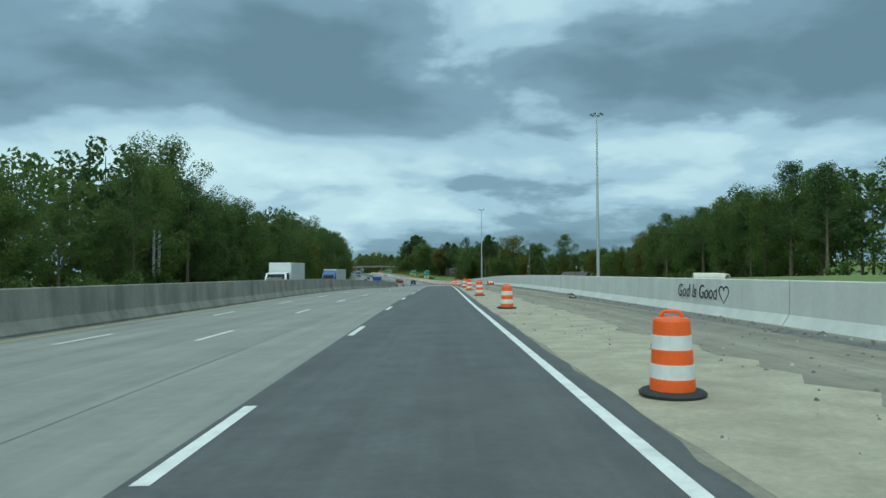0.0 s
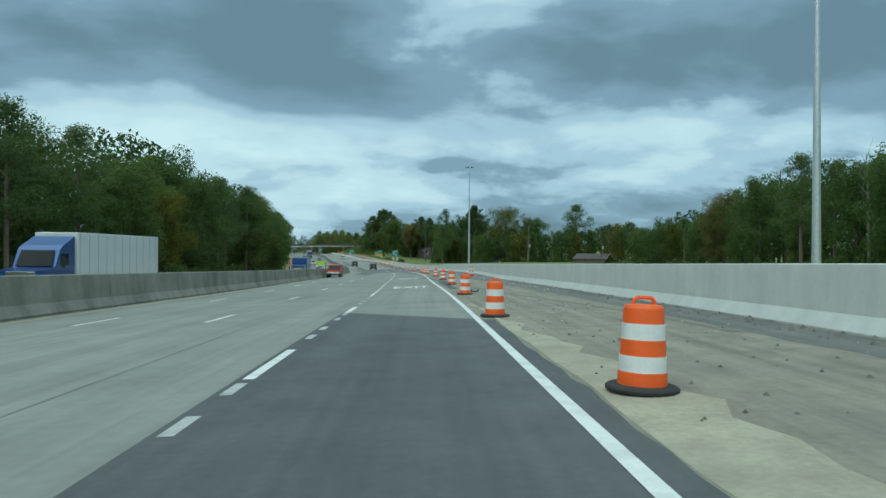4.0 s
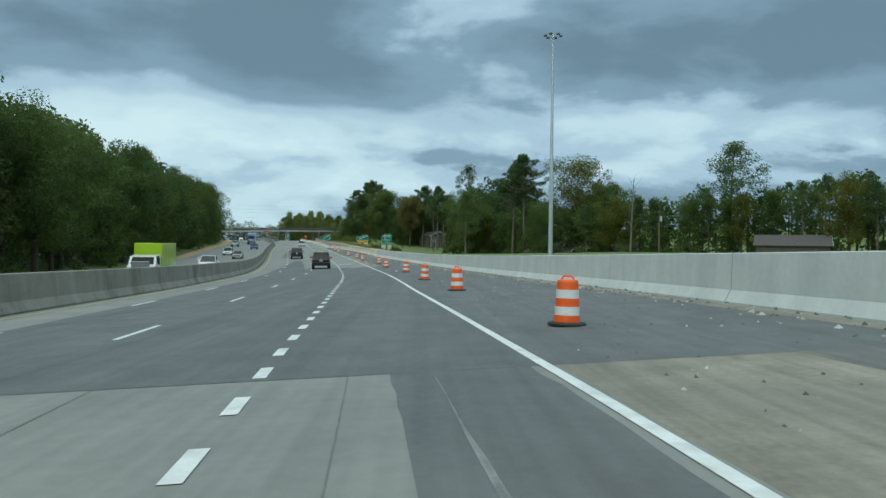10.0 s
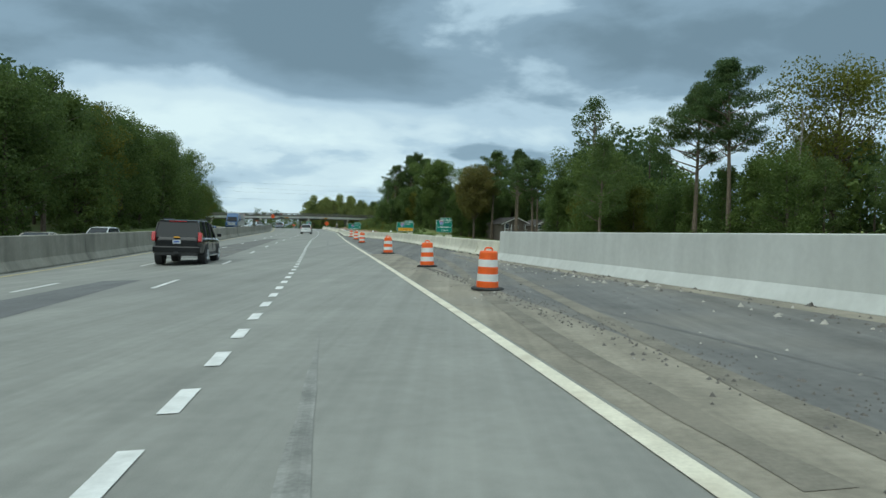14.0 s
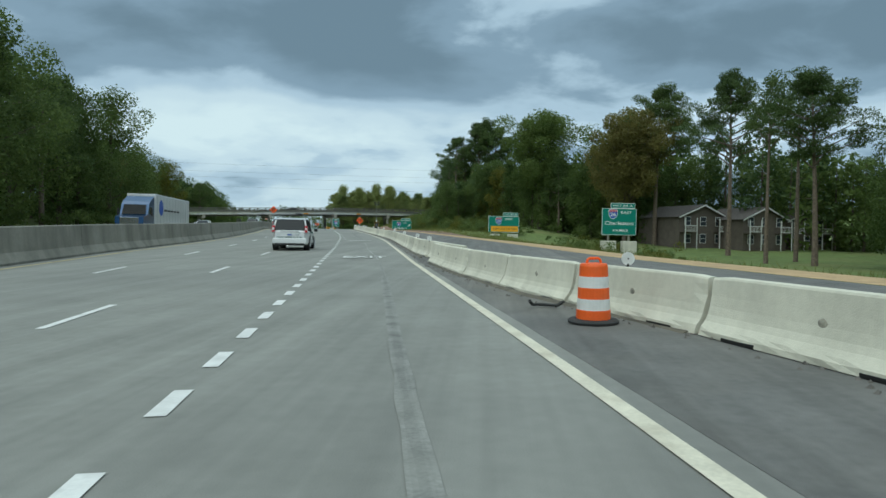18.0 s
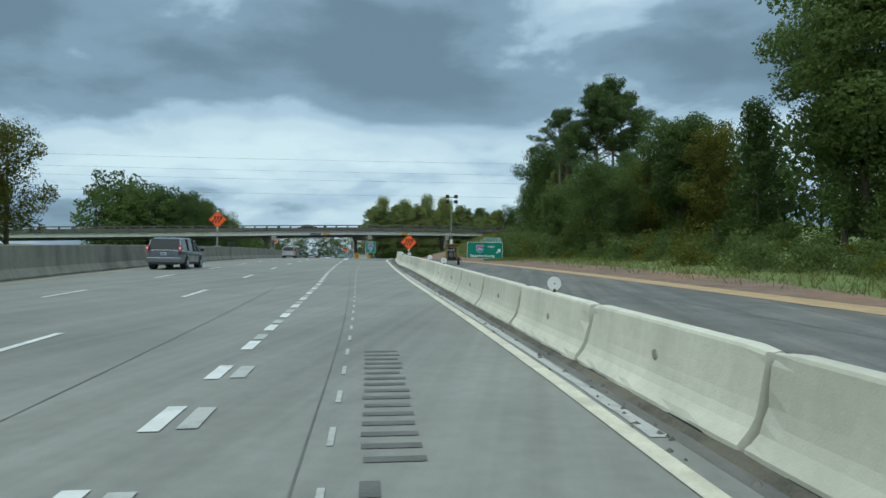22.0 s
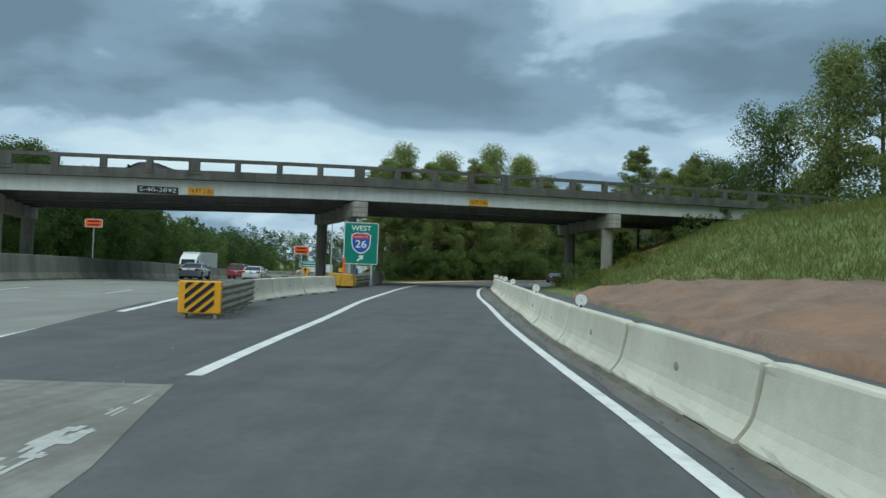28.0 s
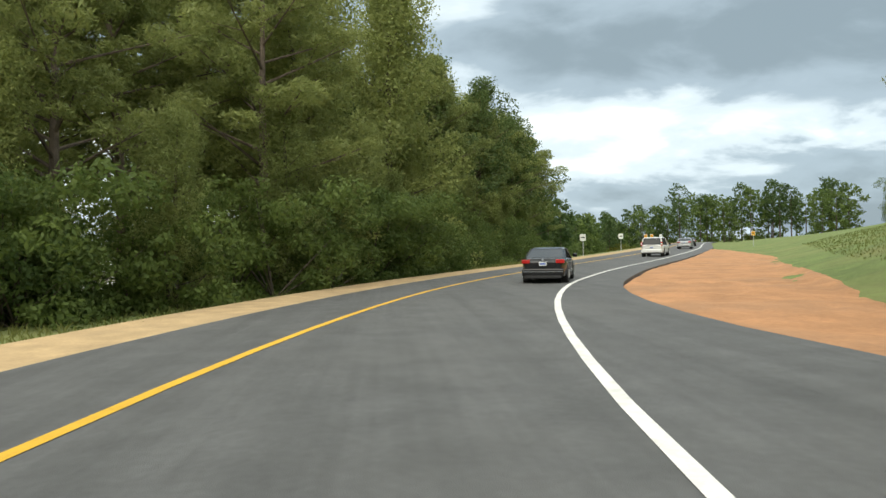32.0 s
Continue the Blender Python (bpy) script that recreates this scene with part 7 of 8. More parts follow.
# ---- lighting trailer on the closed lanes ----
v = Vector((-52.7, 520.9, 0))
g = RAMP.at(*[float(q[0]) for q in RAMP.near([(v.x, v.y)])]).z
lt = thing("light_tower_trailer", Matrix.Translation((v.x, v.y, g)) @ pose(0, 0, 0, 0, 0, 12) @ Matrix.Diagonal((0.8, 0.8, 0.93, 1)), "yellow mobile lighting tower trailer with a raised mast", "light tower")
TRIM_GREY = mat("galvanised_grey", (0.30, 0.31, 0.31), 0.5, 0.5, vary=0.15, scale=3)
YEL = mat("machine_yellow", (0.27, 0.165, 0.03), 0.5, vary=0.1, stain=0.4, stain_scale=2, stain_color=(0.3, 0.18, 0.04))
bm = bmesh.new()
box(bm, -0.55, 0.55, -0.6, 0.9, 0.45, 1.15, 0.04)
part("cabinet", bm, YEL, lt)
bm = bmesh.new()
box(bm, -0.5, 0.5, -0.62, -0.55, 0.5, 1.44)
part("engine_bay", bm, BLACK, lt, "open dark engine bay")
GREASY = mat("greasy_metal", (0.16, 0.155, 0.14), 0.5, 0.5, vary=0.3, scale=6, stain=0.6, stain_scale=7, stain_color=(0.03, 0.03, 0.028))
bm = bmesh.new()
box(bm, -0.30, 0.10, -0.80, -0.60, 0.62, 1.02, 0.03)
part("engine_block", bm, GREASY, lt, "greasy grey engine block")
bm = bmesh.new()
tube(bm, (0.26, -0.80, 0.66), (0.26, -0.80, 1.10), 0.085, seg=14)
part("filter", bm, GREASY, lt)
for x, z in ((-0.36, 1.22), (-0.08, 1.2), (0.16, 1.26)):
    bm = bmesh.new()
    box(bm, x - 0.09, x + 0.09, -0.70, -0.6, z - 0.08, z + 0.08, 0.01)
    part("control_box", bm, TRIM_GREY, lt)
for x0, z0, x1, z1 in ((-0.4, 0.6, 0.3, 0.72), (0.1, 1.0, 0.4, 1.3), (-0.3, 1.02, -0.42, 1.35), (0.0, 1.02, 0.3, 1.12)):
    bm = bmesh.new()
    tube(bm, (x0, -0.82, z0), (x1, -0.70, z1), 0.018, seg=6)
    part("hose", bm, RUBBER, lt)
bm = bmesh.new()
box(bm, -0.85, 0.85, -1.02, -0.90, 0.40, 0.50, 0.015)
part("bumper_bar", bm, BLACK, lt)
for x in (-0.88, 0.88):
    bm = bmesh.new()
    tube(bm, (x, -0.96, 0.02), (x, -0.96, 0.72), 0.035, seg=8)
    part("jack", bm, TRIM_GREY, lt)
for x in (-0.5, 0.5):
    bm = bmesh.new()
    box(bm, x - 0.06, x + 0.06, -0.64, -0.5, 0.45, 1.5, 0.01)
    part("frame_post", bm, YEL, lt)
bm = bmesh.new()
box(bm, -0.62, 0.62, -1.0, -0.3, 0, 0.04, 0.01, Matrix.Translation((0, 0.2, 1.46)) @ pose(0, 0, 0, -14, 0, 0))
part("hood", bm, YEL, lt, "raised yellow hood")
bm = bmesh.new()
box(bm, -0.62, 0.62, -0.9, 1.1, 0.36, 0.46, 0.02)
part("chassis", bm, BLACK, lt)
for x in (-0.72, 0.72):
    bm = bmesh.new()
    tube(bm, (x - 0.09, 0.2, 0.32), (x + 0.09, 0.2, 0.32), 0.32, seg=20)
    part("wheel", bm, RUBBER, lt)
    bm = bmesh.new()
    box(bm, x - 0.14, x + 0.14, -0.25, 0.65, 0.64, 0.68, 0.01)
    part("mudguard", bm, BLACK, lt)
bm = bmesh.new()
tube(bm, (0, 0.3, 0.9), (0, 0.3, 3.2), 0.065, seg=8)
tube(bm, (0, 0.3, 3.2), (0, 0.3, 5.6), 0.045, seg=8)
part("mast", bm, TRIM_GREY, lt)
bm = bmesh.new()
box(bm, -0.12, 0.12, 0.20, 0.24, 1.75, 2.15, 0.01)
part("notice_plate", bm, SIGN_WHITE, lt, "small white plate on the mast")
bm = bmesh.new()
tube(bm, (-0.5, 0.3, 5.75), (0.5, 0.3, 5.75), 0.03, seg=6)
tube(bm, (-0.5, 0.3, 5.35), (0.5, 0.3, 5.35), 0.03, seg=6)
part("crossbar", bm, BLACK, lt)
for x in (-0.42, 0.42):
    for z in (5.35, 5.8):
        bm = bmesh.new()
        box(bm, x - 0.17, x + 0.17, 0.1, 0.35, z - 0.14, z + 0.14, 0.04)
        part("floodlight", bm, BLACK, lt)

# blue solar trailer on the island
v = RAMP.at(651.8, -13.2)
g = ground_z(v.x, v.y)
st = thing("solar_trailer", Matrix.Translation((v.x, v.y, g)) @ pose(0, 0, 0, 0, 0, -10), "blue solar-powered trailer parked on the grass", "trailer")
BLUE = mat("trailer_blue", (0.02, 0.09, 0.38), 0.4, vary=0.1)
bm = bmesh.new()
box(bm, -0.9, 0.9, -0.6, 0.6, 0.35, 0.75, 0.03)
part("box", bm, BLUE, st)
bm = bmesh.new()
box(bm, -0.12, 0.12, -0.12, 0.12, 0.7, 1.7, 0.02)
part("mast", bm, BLUE, st)
for k in (-1, 1):
    bm = bmesh.new()
    box(bm, -0.75, 0.75, -0.5, 0.5, -0.02, 0.02, 0, Matrix.Translation((0.85 * k, 0, 1.25)) @ pose(0, 0, 0, 0, -38 * 1, 0))
    part("solar_panel", bm, mat("solar_cell", (0.03, 0.04, 0.07), 0.2, vary=0.1), st, "tilted dark solar panel")
    bm = bmesh.new()
    tube(bm, (0.95 * k - 0.1, 0, 0.3), (0.95 * k + 0.1, 0, 0.3), 0.3, seg=18)
    part("wheel", bm, RUBBER, st)

# ---- overhead wires beyond the bridge and a pole ----
wires = thing("power_lines", Matrix(), "thin dark power lines crossing above the motorway", "power line")
for i, (z, y) in enumerate(((20.3, 592), (18.0, 592), (16.4, 593), (13.6, 594))):
    bm = bmesh.new()
    pts = [Vector((-260 + 30 * k, y - 30 + 0.2 * (30 * k), z - 2.0 * math.sin(math.pi * k / 12))) for k in range(13)]
    rings = [[bm.verts.new(q + Vector((0, 0.015 * math.cos(u), 0.015 * math.sin(u)))) for u in (0.0, 1.57, 3.14, 4.71)] for q in pts]
    for a, b in zip(rings, rings[1:]):
        for k in range(4):
            bm.faces.new((a[k], a[(k + 1) % 4], b[(k + 1) % 4], b[k]))
    part("wire", bm, BLACK, wires)
for x, y, top in ((56.7, 300.6, 4.2), (40, 345, 5)):
    t = thing("utility_pole", Matrix.Translation((x, y, 0)), "weathered wooden utility pole with a transformer", "utility pole")
    g = ground_z(x, y)
    bm = bmesh.new()
    tube(bm, (0, 0, g - 0.3), (0, 0, top), 0.16, 0.11, 10)
    part("pole", bm, WOOD_POST, t)
    bm = bmesh.new()
    box(bm, -0.9, 0.9, -0.06, 0.06, top - 0.5, top - 0.36)
    part("crossarm", bm, WOOD_POST, t)
    bm = bmesh.new()
    tube(bm, (0.3, 0, top - 2.2), (0.3, 0, top - 1.2), 0.26, seg=14)
    part("transformer", bm, STEEL, t)
# broken slabs and scraps on the shoulder
SLAB = mat("broken_asphalt", (0.10, 0.10, 0.098), 0.9, vary=0.25, scale=6, bump=0.8, bump_scale=30)
for s, d, r0, lab, m in ((27.0, 2.6, 0.20, "broken slab of dark asphalt lying on the grit", SLAB), (39.1, 7.9, 0.3, "dark lump of broken asphalt by the wall", SLAB), (27.0, 1.98, 0.07, "torn scrap of blue plastic", SIGN_BLUE), (162.5, 5.5, 0.22, "pale scrap of concrete on the asphalt", WALL_OLD), (280.4, 3.66, 0.14, "pale crumpled paper scrap on the asphalt", WHITE_BAND), (277.3, 7.6, 0.14, "crumpled yellow safety vest at the wall's foot", SIGN_YELLOW), (172.1, 7.4, 0.4, "small heap of crumbled asphalt by the wall", SLAB), (381.5, 3.35, 0.09, "dark clod of dirt on the shoulder", SLAB), (407.5, 6.0, 0.15, "dark scrap lying on the closed lane", SLAB), (615, 7.3, 0.28, "black plastic bag lying beside the road", RUBBER), (666, 7.6, 0.25, "lump of broken concrete on the clay", WALL_OLD), (660.5, 3.2, 0.07, "small black scrap on the asphalt", SLAB)):
    line = RAMP if s > 500 else MAIN
    t = thing("debris", line.frame_at(s, d, 0.015, random.uniform(0, 90)), lab, "debris")
    bm = bmesh.new()
    bmesh.ops.create_icosphere(bm, subdivisions=2, radius=r0)
    for v in bm.verts:
        v.co = Vector((v.co.x * (1 + 0.5 * noise.noise(v.co * 3 / r0 + Vector((s, 0, 0)))), v.co.y * 0.75, max(-0.02, v.co.z * (0.35 + 0.2 * noise.noise(v.co * 4 / r0)))))
    part("lump", bm, m, t)
# patches of crumbled asphalt and dirt on the shoulder
CRUMB = mat("crumbled_asphalt", (0.10, 0.092, 0.076), 0.95, vary=0.3, scale=8, bump=0.8, bump_scale=40)
for s, d, r in [(83.7, 2.64, 0.45), (77.1, 3.66, 0.75), (76.4, 3.55, 0.55), (75.8, 2.38, 0.35), (74.9, 3.54, 0.3), (74.8, 2.53, 0.25), (77.6, 2.42, 0.3), (72.2, 4.01, 0.4), (71.3, 3.69, 0.5), (80.7, 2.47, 0.35), (73.0, 3.53, 0.22), (518.6, 2.4, 0.18), (517.3, 2.6, 0.3), (523.6, 2.74, 0.25), (516.2, 2.33, 0.22)]:
    rnd = random.Random(int(s * 10))
    t = thing("broken_patch", MAIN.frame_at(s, d, 0.012, rnd.uniform(-20, 20)), "patch of dark crumbled asphalt on the dusty shoulder", "debris", "crumbled patches on the shoulder", "stuff")
    bm = bmesh.new()
    for _ in range(int(26 + 40 * r)):
        far = abs(rnd.gauss(0, 0.42))
        a, k = rnd.uniform(0, 6.28), rnd.uniform(0.012, 0.05) * (1.3 - min(1, far)) * (0.6 + r)
        c = Vector((math.cos(a) * far * r * 0.75, math.sin(a) * far * r * 1.7, 0))
        h = rnd.uniform(0.004, 0.03)
        n = rnd.randint(5, 8)
        ring = [c + Vector((math.cos(6.28 * j / n) * k * rnd.uniform(0.6, 1.3), math.sin(6.28 * j / n) * k * rnd.uniform(0.9, 2.2), 0)) for j in range(n)]
        low = [bm.verts.new(q) for q in ring]
        top = [bm.verts.new(c + (q - c) * 0.75 + Vector((0, 0, h * rnd.uniform(0.5, 1.2)))) for q in ring]
        bm.faces.new(top)
        for j in range(n):
            bm.faces.new((low[j], low[(j + 1) % n], top[(j + 1) % n], top[j]))
    part("crumbs", bm, CRUMB, t)
# white painted bars on the barrier under the bridge
for s, w in ((633.3, 0.09), (633.9, 0.08), (635.1, 0.09), (635.95, 0.08)):
    t = thing("paint_bar", RAMP.frame_at(s, TEMP(s), 0.0), "upright bar of white paint on the concrete barrier", "paint mark", "paint bars on the barrier")
    bm = bmesh.new()
    quad = [(-0.172, -w, 0.27), (-0.145, -w, 0.38), (-0.125, -w, 0.52), (-0.108, -w, 0.68)]
    a = [bm.verts.new(q) for q in quad]
    b = [bm.verts.new((x, w, z)) for x, _, z in quad]
    for j in range(3):
        bm.faces.new((a[j], b[j], b[j + 1], a[j + 1]))
    bmesh.ops.solidify(bm, geom=bm.faces[:], thickness=0.006)
    part("paint", bm, PAINT, t)
# loose tyre strip and tar bag beside the barrier
for s, d, sz, lab in ((407.0, 3.2, 0.6, "curled strip of black tyre rubber"), (33.6, 6.9, 0.35, "scrap of black rubber on the shoulder"), (120, 2.9, 0.4, "black rubber scrap lying on the shoulder")):
    t = thing("tyre_scrap", MAIN.frame_at(s, d, 0.02, random.uniform(0, 90)), lab, "debris")
    bm = bmesh.new()
    pts = [Vector((sz * (k / 5 - 0.5), 0.25 * sz * math.sin(k), 0.03 + 0.08 * (k in (0, 5)))) for k in range(6)]
    for a, b in zip(pts, pts[1:]):
        tube(bm, a, b, 0.03, seg=5)
    part("strip", bm, RUBBER, t)

# ---- vehicles ----
GLASS_DARK = mat("tinted_glass", (0.012, 0.015, 0.017), 0.1, vary=0.0)
GLASS_DARK.node_tree.nodes["Principled BSDF"].inputs["Specular IOR Level"].default_value = 0.4
CHROME = mat("chrome_trim", (0.55, 0.56, 0.57), 0.2, 0.9, vary=0.0)
ALLOY = mat("alloy_wheel", (0.42, 0.43, 0.44), 0.35, 0.7, vary=0.0)
TAIL = mat("tail_light_red", (0.42, 0.008, 0.01), 0.2, vary=0.0, coat=0.6)
TAIL_LIT = mat("tail_light_lit", (0.3, 0.008, 0.008), 0.2, vary=0.0, emit=(1.0, 0.03, 0.02, 0.07))
LAMP = mat("headlamp_lens", (0.65, 0.67, 0.68), 0.15, vary=0.0, coat=0.6)
TRIM = mat("black_plastic", (0.02, 0.02, 0.021), 0.6, vary=0.1)
PLATE_PAINT = mat("plate_white", (0.55, 0.57, 0.58), 0.5, vary=0.03)


def paint(name, c, metal=0.25):
    return mat("paint_" + name, c, 0.32, metal, vary=0.03, scale=1.0, coat=0.7)


SHAPES = {
    # length, half width, roof height, sill, belt at rear and front, bonnet, then glasshouse points (y, height) rear to front, wheel radius, axles
    "sedan": dict(L=4.85, W=0.915, sill=0.24, belt=[(-2.42, 0.84), (-2.36, 0.99), (-1.7, 1.03), (0.0, 0.98), (0.95, 0.96), (1.9, 0.82), (2.3, 0.70), (2.42, 0.52)],
                  roof=[(-1.85, 1.03), (-0.85, 1.37), (-0.4, 1.43), (0.2, 1.42), (0.42, 1.39), (1.25, 0.97)], wheel=0.33, axles=(-1.42, 1.40)),
    "suv": dict(L=5.2, W=1.02, sill=0.42, belt=[(-2.6, 1.02), (-2.55, 1.16), (-1.8, 1.18), (0.0, 1.16), (1.05, 1.16), (2.2, 1.08), (2.5, 0.98), (2.6, 0.7)],
                roof=[(-2.5, 1.16), (-2.32, 1.80), (-1.9, 1.875), (0.0, 1.89), (0.45, 1.83), (1.25, 1.17)], wheel=0.40, axles=(-1.50, 1.55)),
    "minivan": dict(L=5.15, W=0.99, sill=0.28, belt=[(-2.57, 0.98), (-2.52, 1.06), (-1.7, 1.07), (0.0, 1.02), (1.3, 1.0), (2.1, 0.86), (2.45, 0.72), (2.57, 0.5)],
                    roof=[(-2.45, 1.06), (-2.22, 1.66), (-1.8, 1.735), (0.0, 1.75), (0.65, 1.66), (1.75, 0.95)], wheel=0.345, axles=(-1.55, 1.50)),
    "pickup": dict(L=5.8, W=1.0, sill=0.5, belt=[(-2.9, 1.02), (-2.88, 1.14), (-0.85, 1.15), (-0.8, 1.18), (1.1, 1.18), (2.5, 1.12), (2.82, 1.0), (2.9, 0.7)],
                   roof=[(-0.82, 1.17), (-0.62, 1.78), (-0.3, 1.87), (0.4, 1.88), (0.75, 1.82), (1.45, 1.18)], wheel=0.40, axles=(-1.85, 1.85)),
}


def loft(bm, rings):
    k = len(rings[0])
    vs = [[bm.verts.new(p) for p in r] for r in rings]
    for a, b in zip(vs, vs[1:]):
        for j in range(k - 1):
            bm.faces.new((a[j], a[j + 1], b[j + 1], b[j]))
    bm.faces.new(vs[0])
    bm.faces.new(list(reversed(vs[-1])))
    return vs


def vehicle(kind, m, color, label, glass=GLASS_DARK, lit=False, accent=None, wheels=ALLOY, bars=True, rear_chrome=False):
    s = SHAPES[kind]
    L, W = s["L"], s["W"]
    t = thing({"suv": "sport_utility", "sedan": "sedan_car", "minivan": "minivan", "pickup": "pickup_truck"}[kind], m, label, "truck" if kind == "pickup" else "car", "traffic")
    # body: sections with a tucked sill, a crease and a shoulder
    bm = bmesh.new()
    ys = sorted({*np.linspace(-L / 2, L / 2, 15), *(y for y, _ in s["belt"])})
    rings = []
    for y in ys:
        zb = interp(y, s["belt"])
        e = abs(y) / (L / 2)
        w = W * (1 - 0.10 * max(0, e - 0.72) / 0.28 - 0.10 * max(0, e - 0.93) / 0.07)
        sill = s["sill"] + 0.12 * max(0, e - 0.85) / 0.15
        zb = max(zb, sill + 0.25)
        mid = sill + (zb - sill) * 0.55
        rings.append([(-w * 0.80, y, zb), (-w * 0.95, y, zb - 0.03), (-w, y, zb - 0.14), (-w * 0.985, y, mid), (-w, y, sill + 0.12), (-w * 0.93, y, sill), (w * 0.93, y, sill), (w, y, sill + 0.12), (w * 0.985, y, mid), (w, y, zb - 0.14), (w * 0.95, y, zb - 0.03), (w * 0.80, y, zb), (-w * 0.80, y, zb)])
    loft(bm, rings)
    bmesh.ops.recalc_face_normals(bm, faces=bm.faces)
    body = part("body", bm, color, t, smooth=False)
    body.data.polygons.foreach_set("use_smooth", [len(p.vertices) == 4 for p in body.data.polygons])
    # glasshouse, roof skin and pillars
    bm = bmesh.new()
    rings = []
    for y, z in s["roof"]:
        base = interp(y, s["belt"]) - 0.04
        k = (z - base) / 0.75
        wt = W * (0.93 - (0.30 if kind == "sedan" else 0.17) * min(1, max(0, k)))
        rings.append([(-W * 0.90, y, base), (-wt, y, max(z - 0.05, base + 0.01)), (-wt * 0.9, y, max(z, base + 0.02)), (wt * 0.9, y, max(z, base + 0.02)), (wt, y, max(z - 0.05, base + 0.01)), (W * 0.90, y, base)])
    loft(bm, rings)
    bmesh.ops.recalc_face_normals(bm, faces=bm.faces)
    part("window_glass", bm, glass, t)
    bm = bmesh.new()
    top = s["roof"][1:-1]
    rings = []
    for y, z in top:
        base = interp(y, s["belt"])
        wt = W * (0.93 - (0.30 if kind == "sedan" else 0.17) * min(1, max(0, (z - base + 0.04) / 0.75)))
        rings.append([(-wt - 0.012, y, z - 0.09), (-wt - 0.006, y, z - 0.04), (-wt * 0.9, y, z + 0.012), (wt * 0.9, y, z + 0.012), (wt + 0.006, y, z - 0.04), (wt + 0.012, y, z - 0.09), (-wt - 0.012, y, z - 0.09)])
    loft(bm, rings)
    bmesh.ops.recalc_face_normals(bm, faces=bm.faces)
    part("roof", bm, color, t)
    (yr, zr), (yr1, zr1) = s["roof"][0], s["roof"][1]
    (yf, zf), (yf1, zf1) = s["roof"][-1], s["roof"][-2]
    mids = {"sedan": (-0.25,), "suv": (-1.15, 0.05), "minivan": (-0.95, 0.3), "pickup": (0.15,)}[kind]
    for k in (-1, 1):
        cols = [((yr + 0.02, zr), (yr1, zr1)), ((yf - 0.02, zf), (yf1, zf1))] + [((y, interp(y, s["belt"])), (y - 0.03, interp(y, s["roof"]))) for y in mids]
        if kind == "sedan":
            cols[0] = ((yr + 0.15, zr), (yr1 + 0.1, zr1))
        for (y0, z0), (y1, z1) in cols:
            bm = bmesh.new()
            tube(bm, (k * W * 0.905, y0, z0 - 0.05), (k * W * 0.785, y1, z1 - 0.05), 0.05, 0.045, 6)
            part("pillar", bm, color if (y0, z0) in ((yr + 0.02, zr), (yf - 0.02, zf)) or kind == "sedan" else TRIM, t)
        # doors: seams and handles
        for y in mids + ((0.95 if kind != "pickup" else 1.1),):
            bm = bmesh.new()
            box(bm, k * W * 0.99 - 0.012, k * W * 0.99 + 0.012, y - 0.006, y + 0.006, s["sill"] + 0.12, interp(y, s["belt"]) - 0.08)
            part("door_seam", bm, TRIM, t)
            bm = bmesh.new()
            z = interp(y, s["belt"]) - 0.2
            box(bm, k * W * 1.0 - 0.02, k * W * 1.0 + 0.025, y - 0.32, y - 0.12, z - 0.018, z + 0.018, 0.008)
            part("door_handle", bm, color, t)
        bm = bmesh.new()
        box(bm, k * (W + 0.12) - 0.1, k * (W + 0.12) + 0.1, 0, 0.12, 0, 0.16, 0.03, Matrix.Translation((0, (yf + yf1) / 2 + 0.1, interp(0.8, s["belt"]) + 0.02)))
        part("mirror", bm, color if kind != "minivan" else TRIM, t)
        bm = bmesh.new()
        box(bm, k * W * 0.97 - 0.02, k * W * 0.97 + 0.02, s["axles"][0] + 0.45, s["axles"][1] - 0.45, s["sill"] - 0.04, s["sill"] + 0.10, 0.015)
        part("sill_trim", bm, TRIM, t)
    for ya in s["axles"]:
        for k in (-1, 1):
            r = s["wheel"]
            bm = bmesh.new()
            tube(bm, (k * (W - 0.30), ya, r + 0.02), (k * (W + 0.006), ya, r + 0.02), r * 1.17, seg=28)
            part("wheel_arch", bm, TRIM, t)
            bm = bmesh.new()
            lathe(bm, [(r * 0.62, -0.12), (r * 0.97, -0.10), (r, -0.06), (r, 0.06), (r * 0.97, 0.10), (r * 0.64, 0.12)], 30, Matrix.Translation((k * (W - 0.095), ya, r)) @ Matrix.Rotation(math.pi / 2, 4, "Y"))
            wheel = part("wheel", bm, RUBBER, t)
            bm = bmesh.new()
            tube(bm, (k * (W + 0.012), ya, r), (k * (W + 0.026), ya, r), r * 0.63, seg=28)
            part("rim_well", bm, TRIM, wheel)
            bm = bmesh.new()
            for i in range(5):
                a = i * 2 * math.pi / 5 + 0.3
                c, n = math.cos(a), math.sin(a)
                tube(bm, (k * (W + 0.03), ya, r), (k * (W + 0.03), ya + c * r * 0.6, r + n * r * 0.6), r * 0.17, r * 0.11, 6)
            lathe(bm, [(r * 0.57, -0.015), (r * 0.66, -0.01), (r * 0.66, 0.01), (r * 0.57, 0.015)], 28, Matrix.Translation((k * (W + 0.03), ya, r)) @ Matrix.Rotation(math.pi / 2, 4, "Y")) if False else None
            part("rim", bm, wheels, wheel)
    # rear
    yb = -L / 2
    zl = {"sedan": (0.81, 0.96), "suv": (0.98, 1.36), "minivan": (0.95, 1.32), "pickup": (0.86, 1.12)}[kind]
    xw = {"sedan": (0.52, 0.86), "suv": (0.84, 0.99), "minivan": (0.80, 0.95), "pickup": (0.80, 0.93)}[kind]
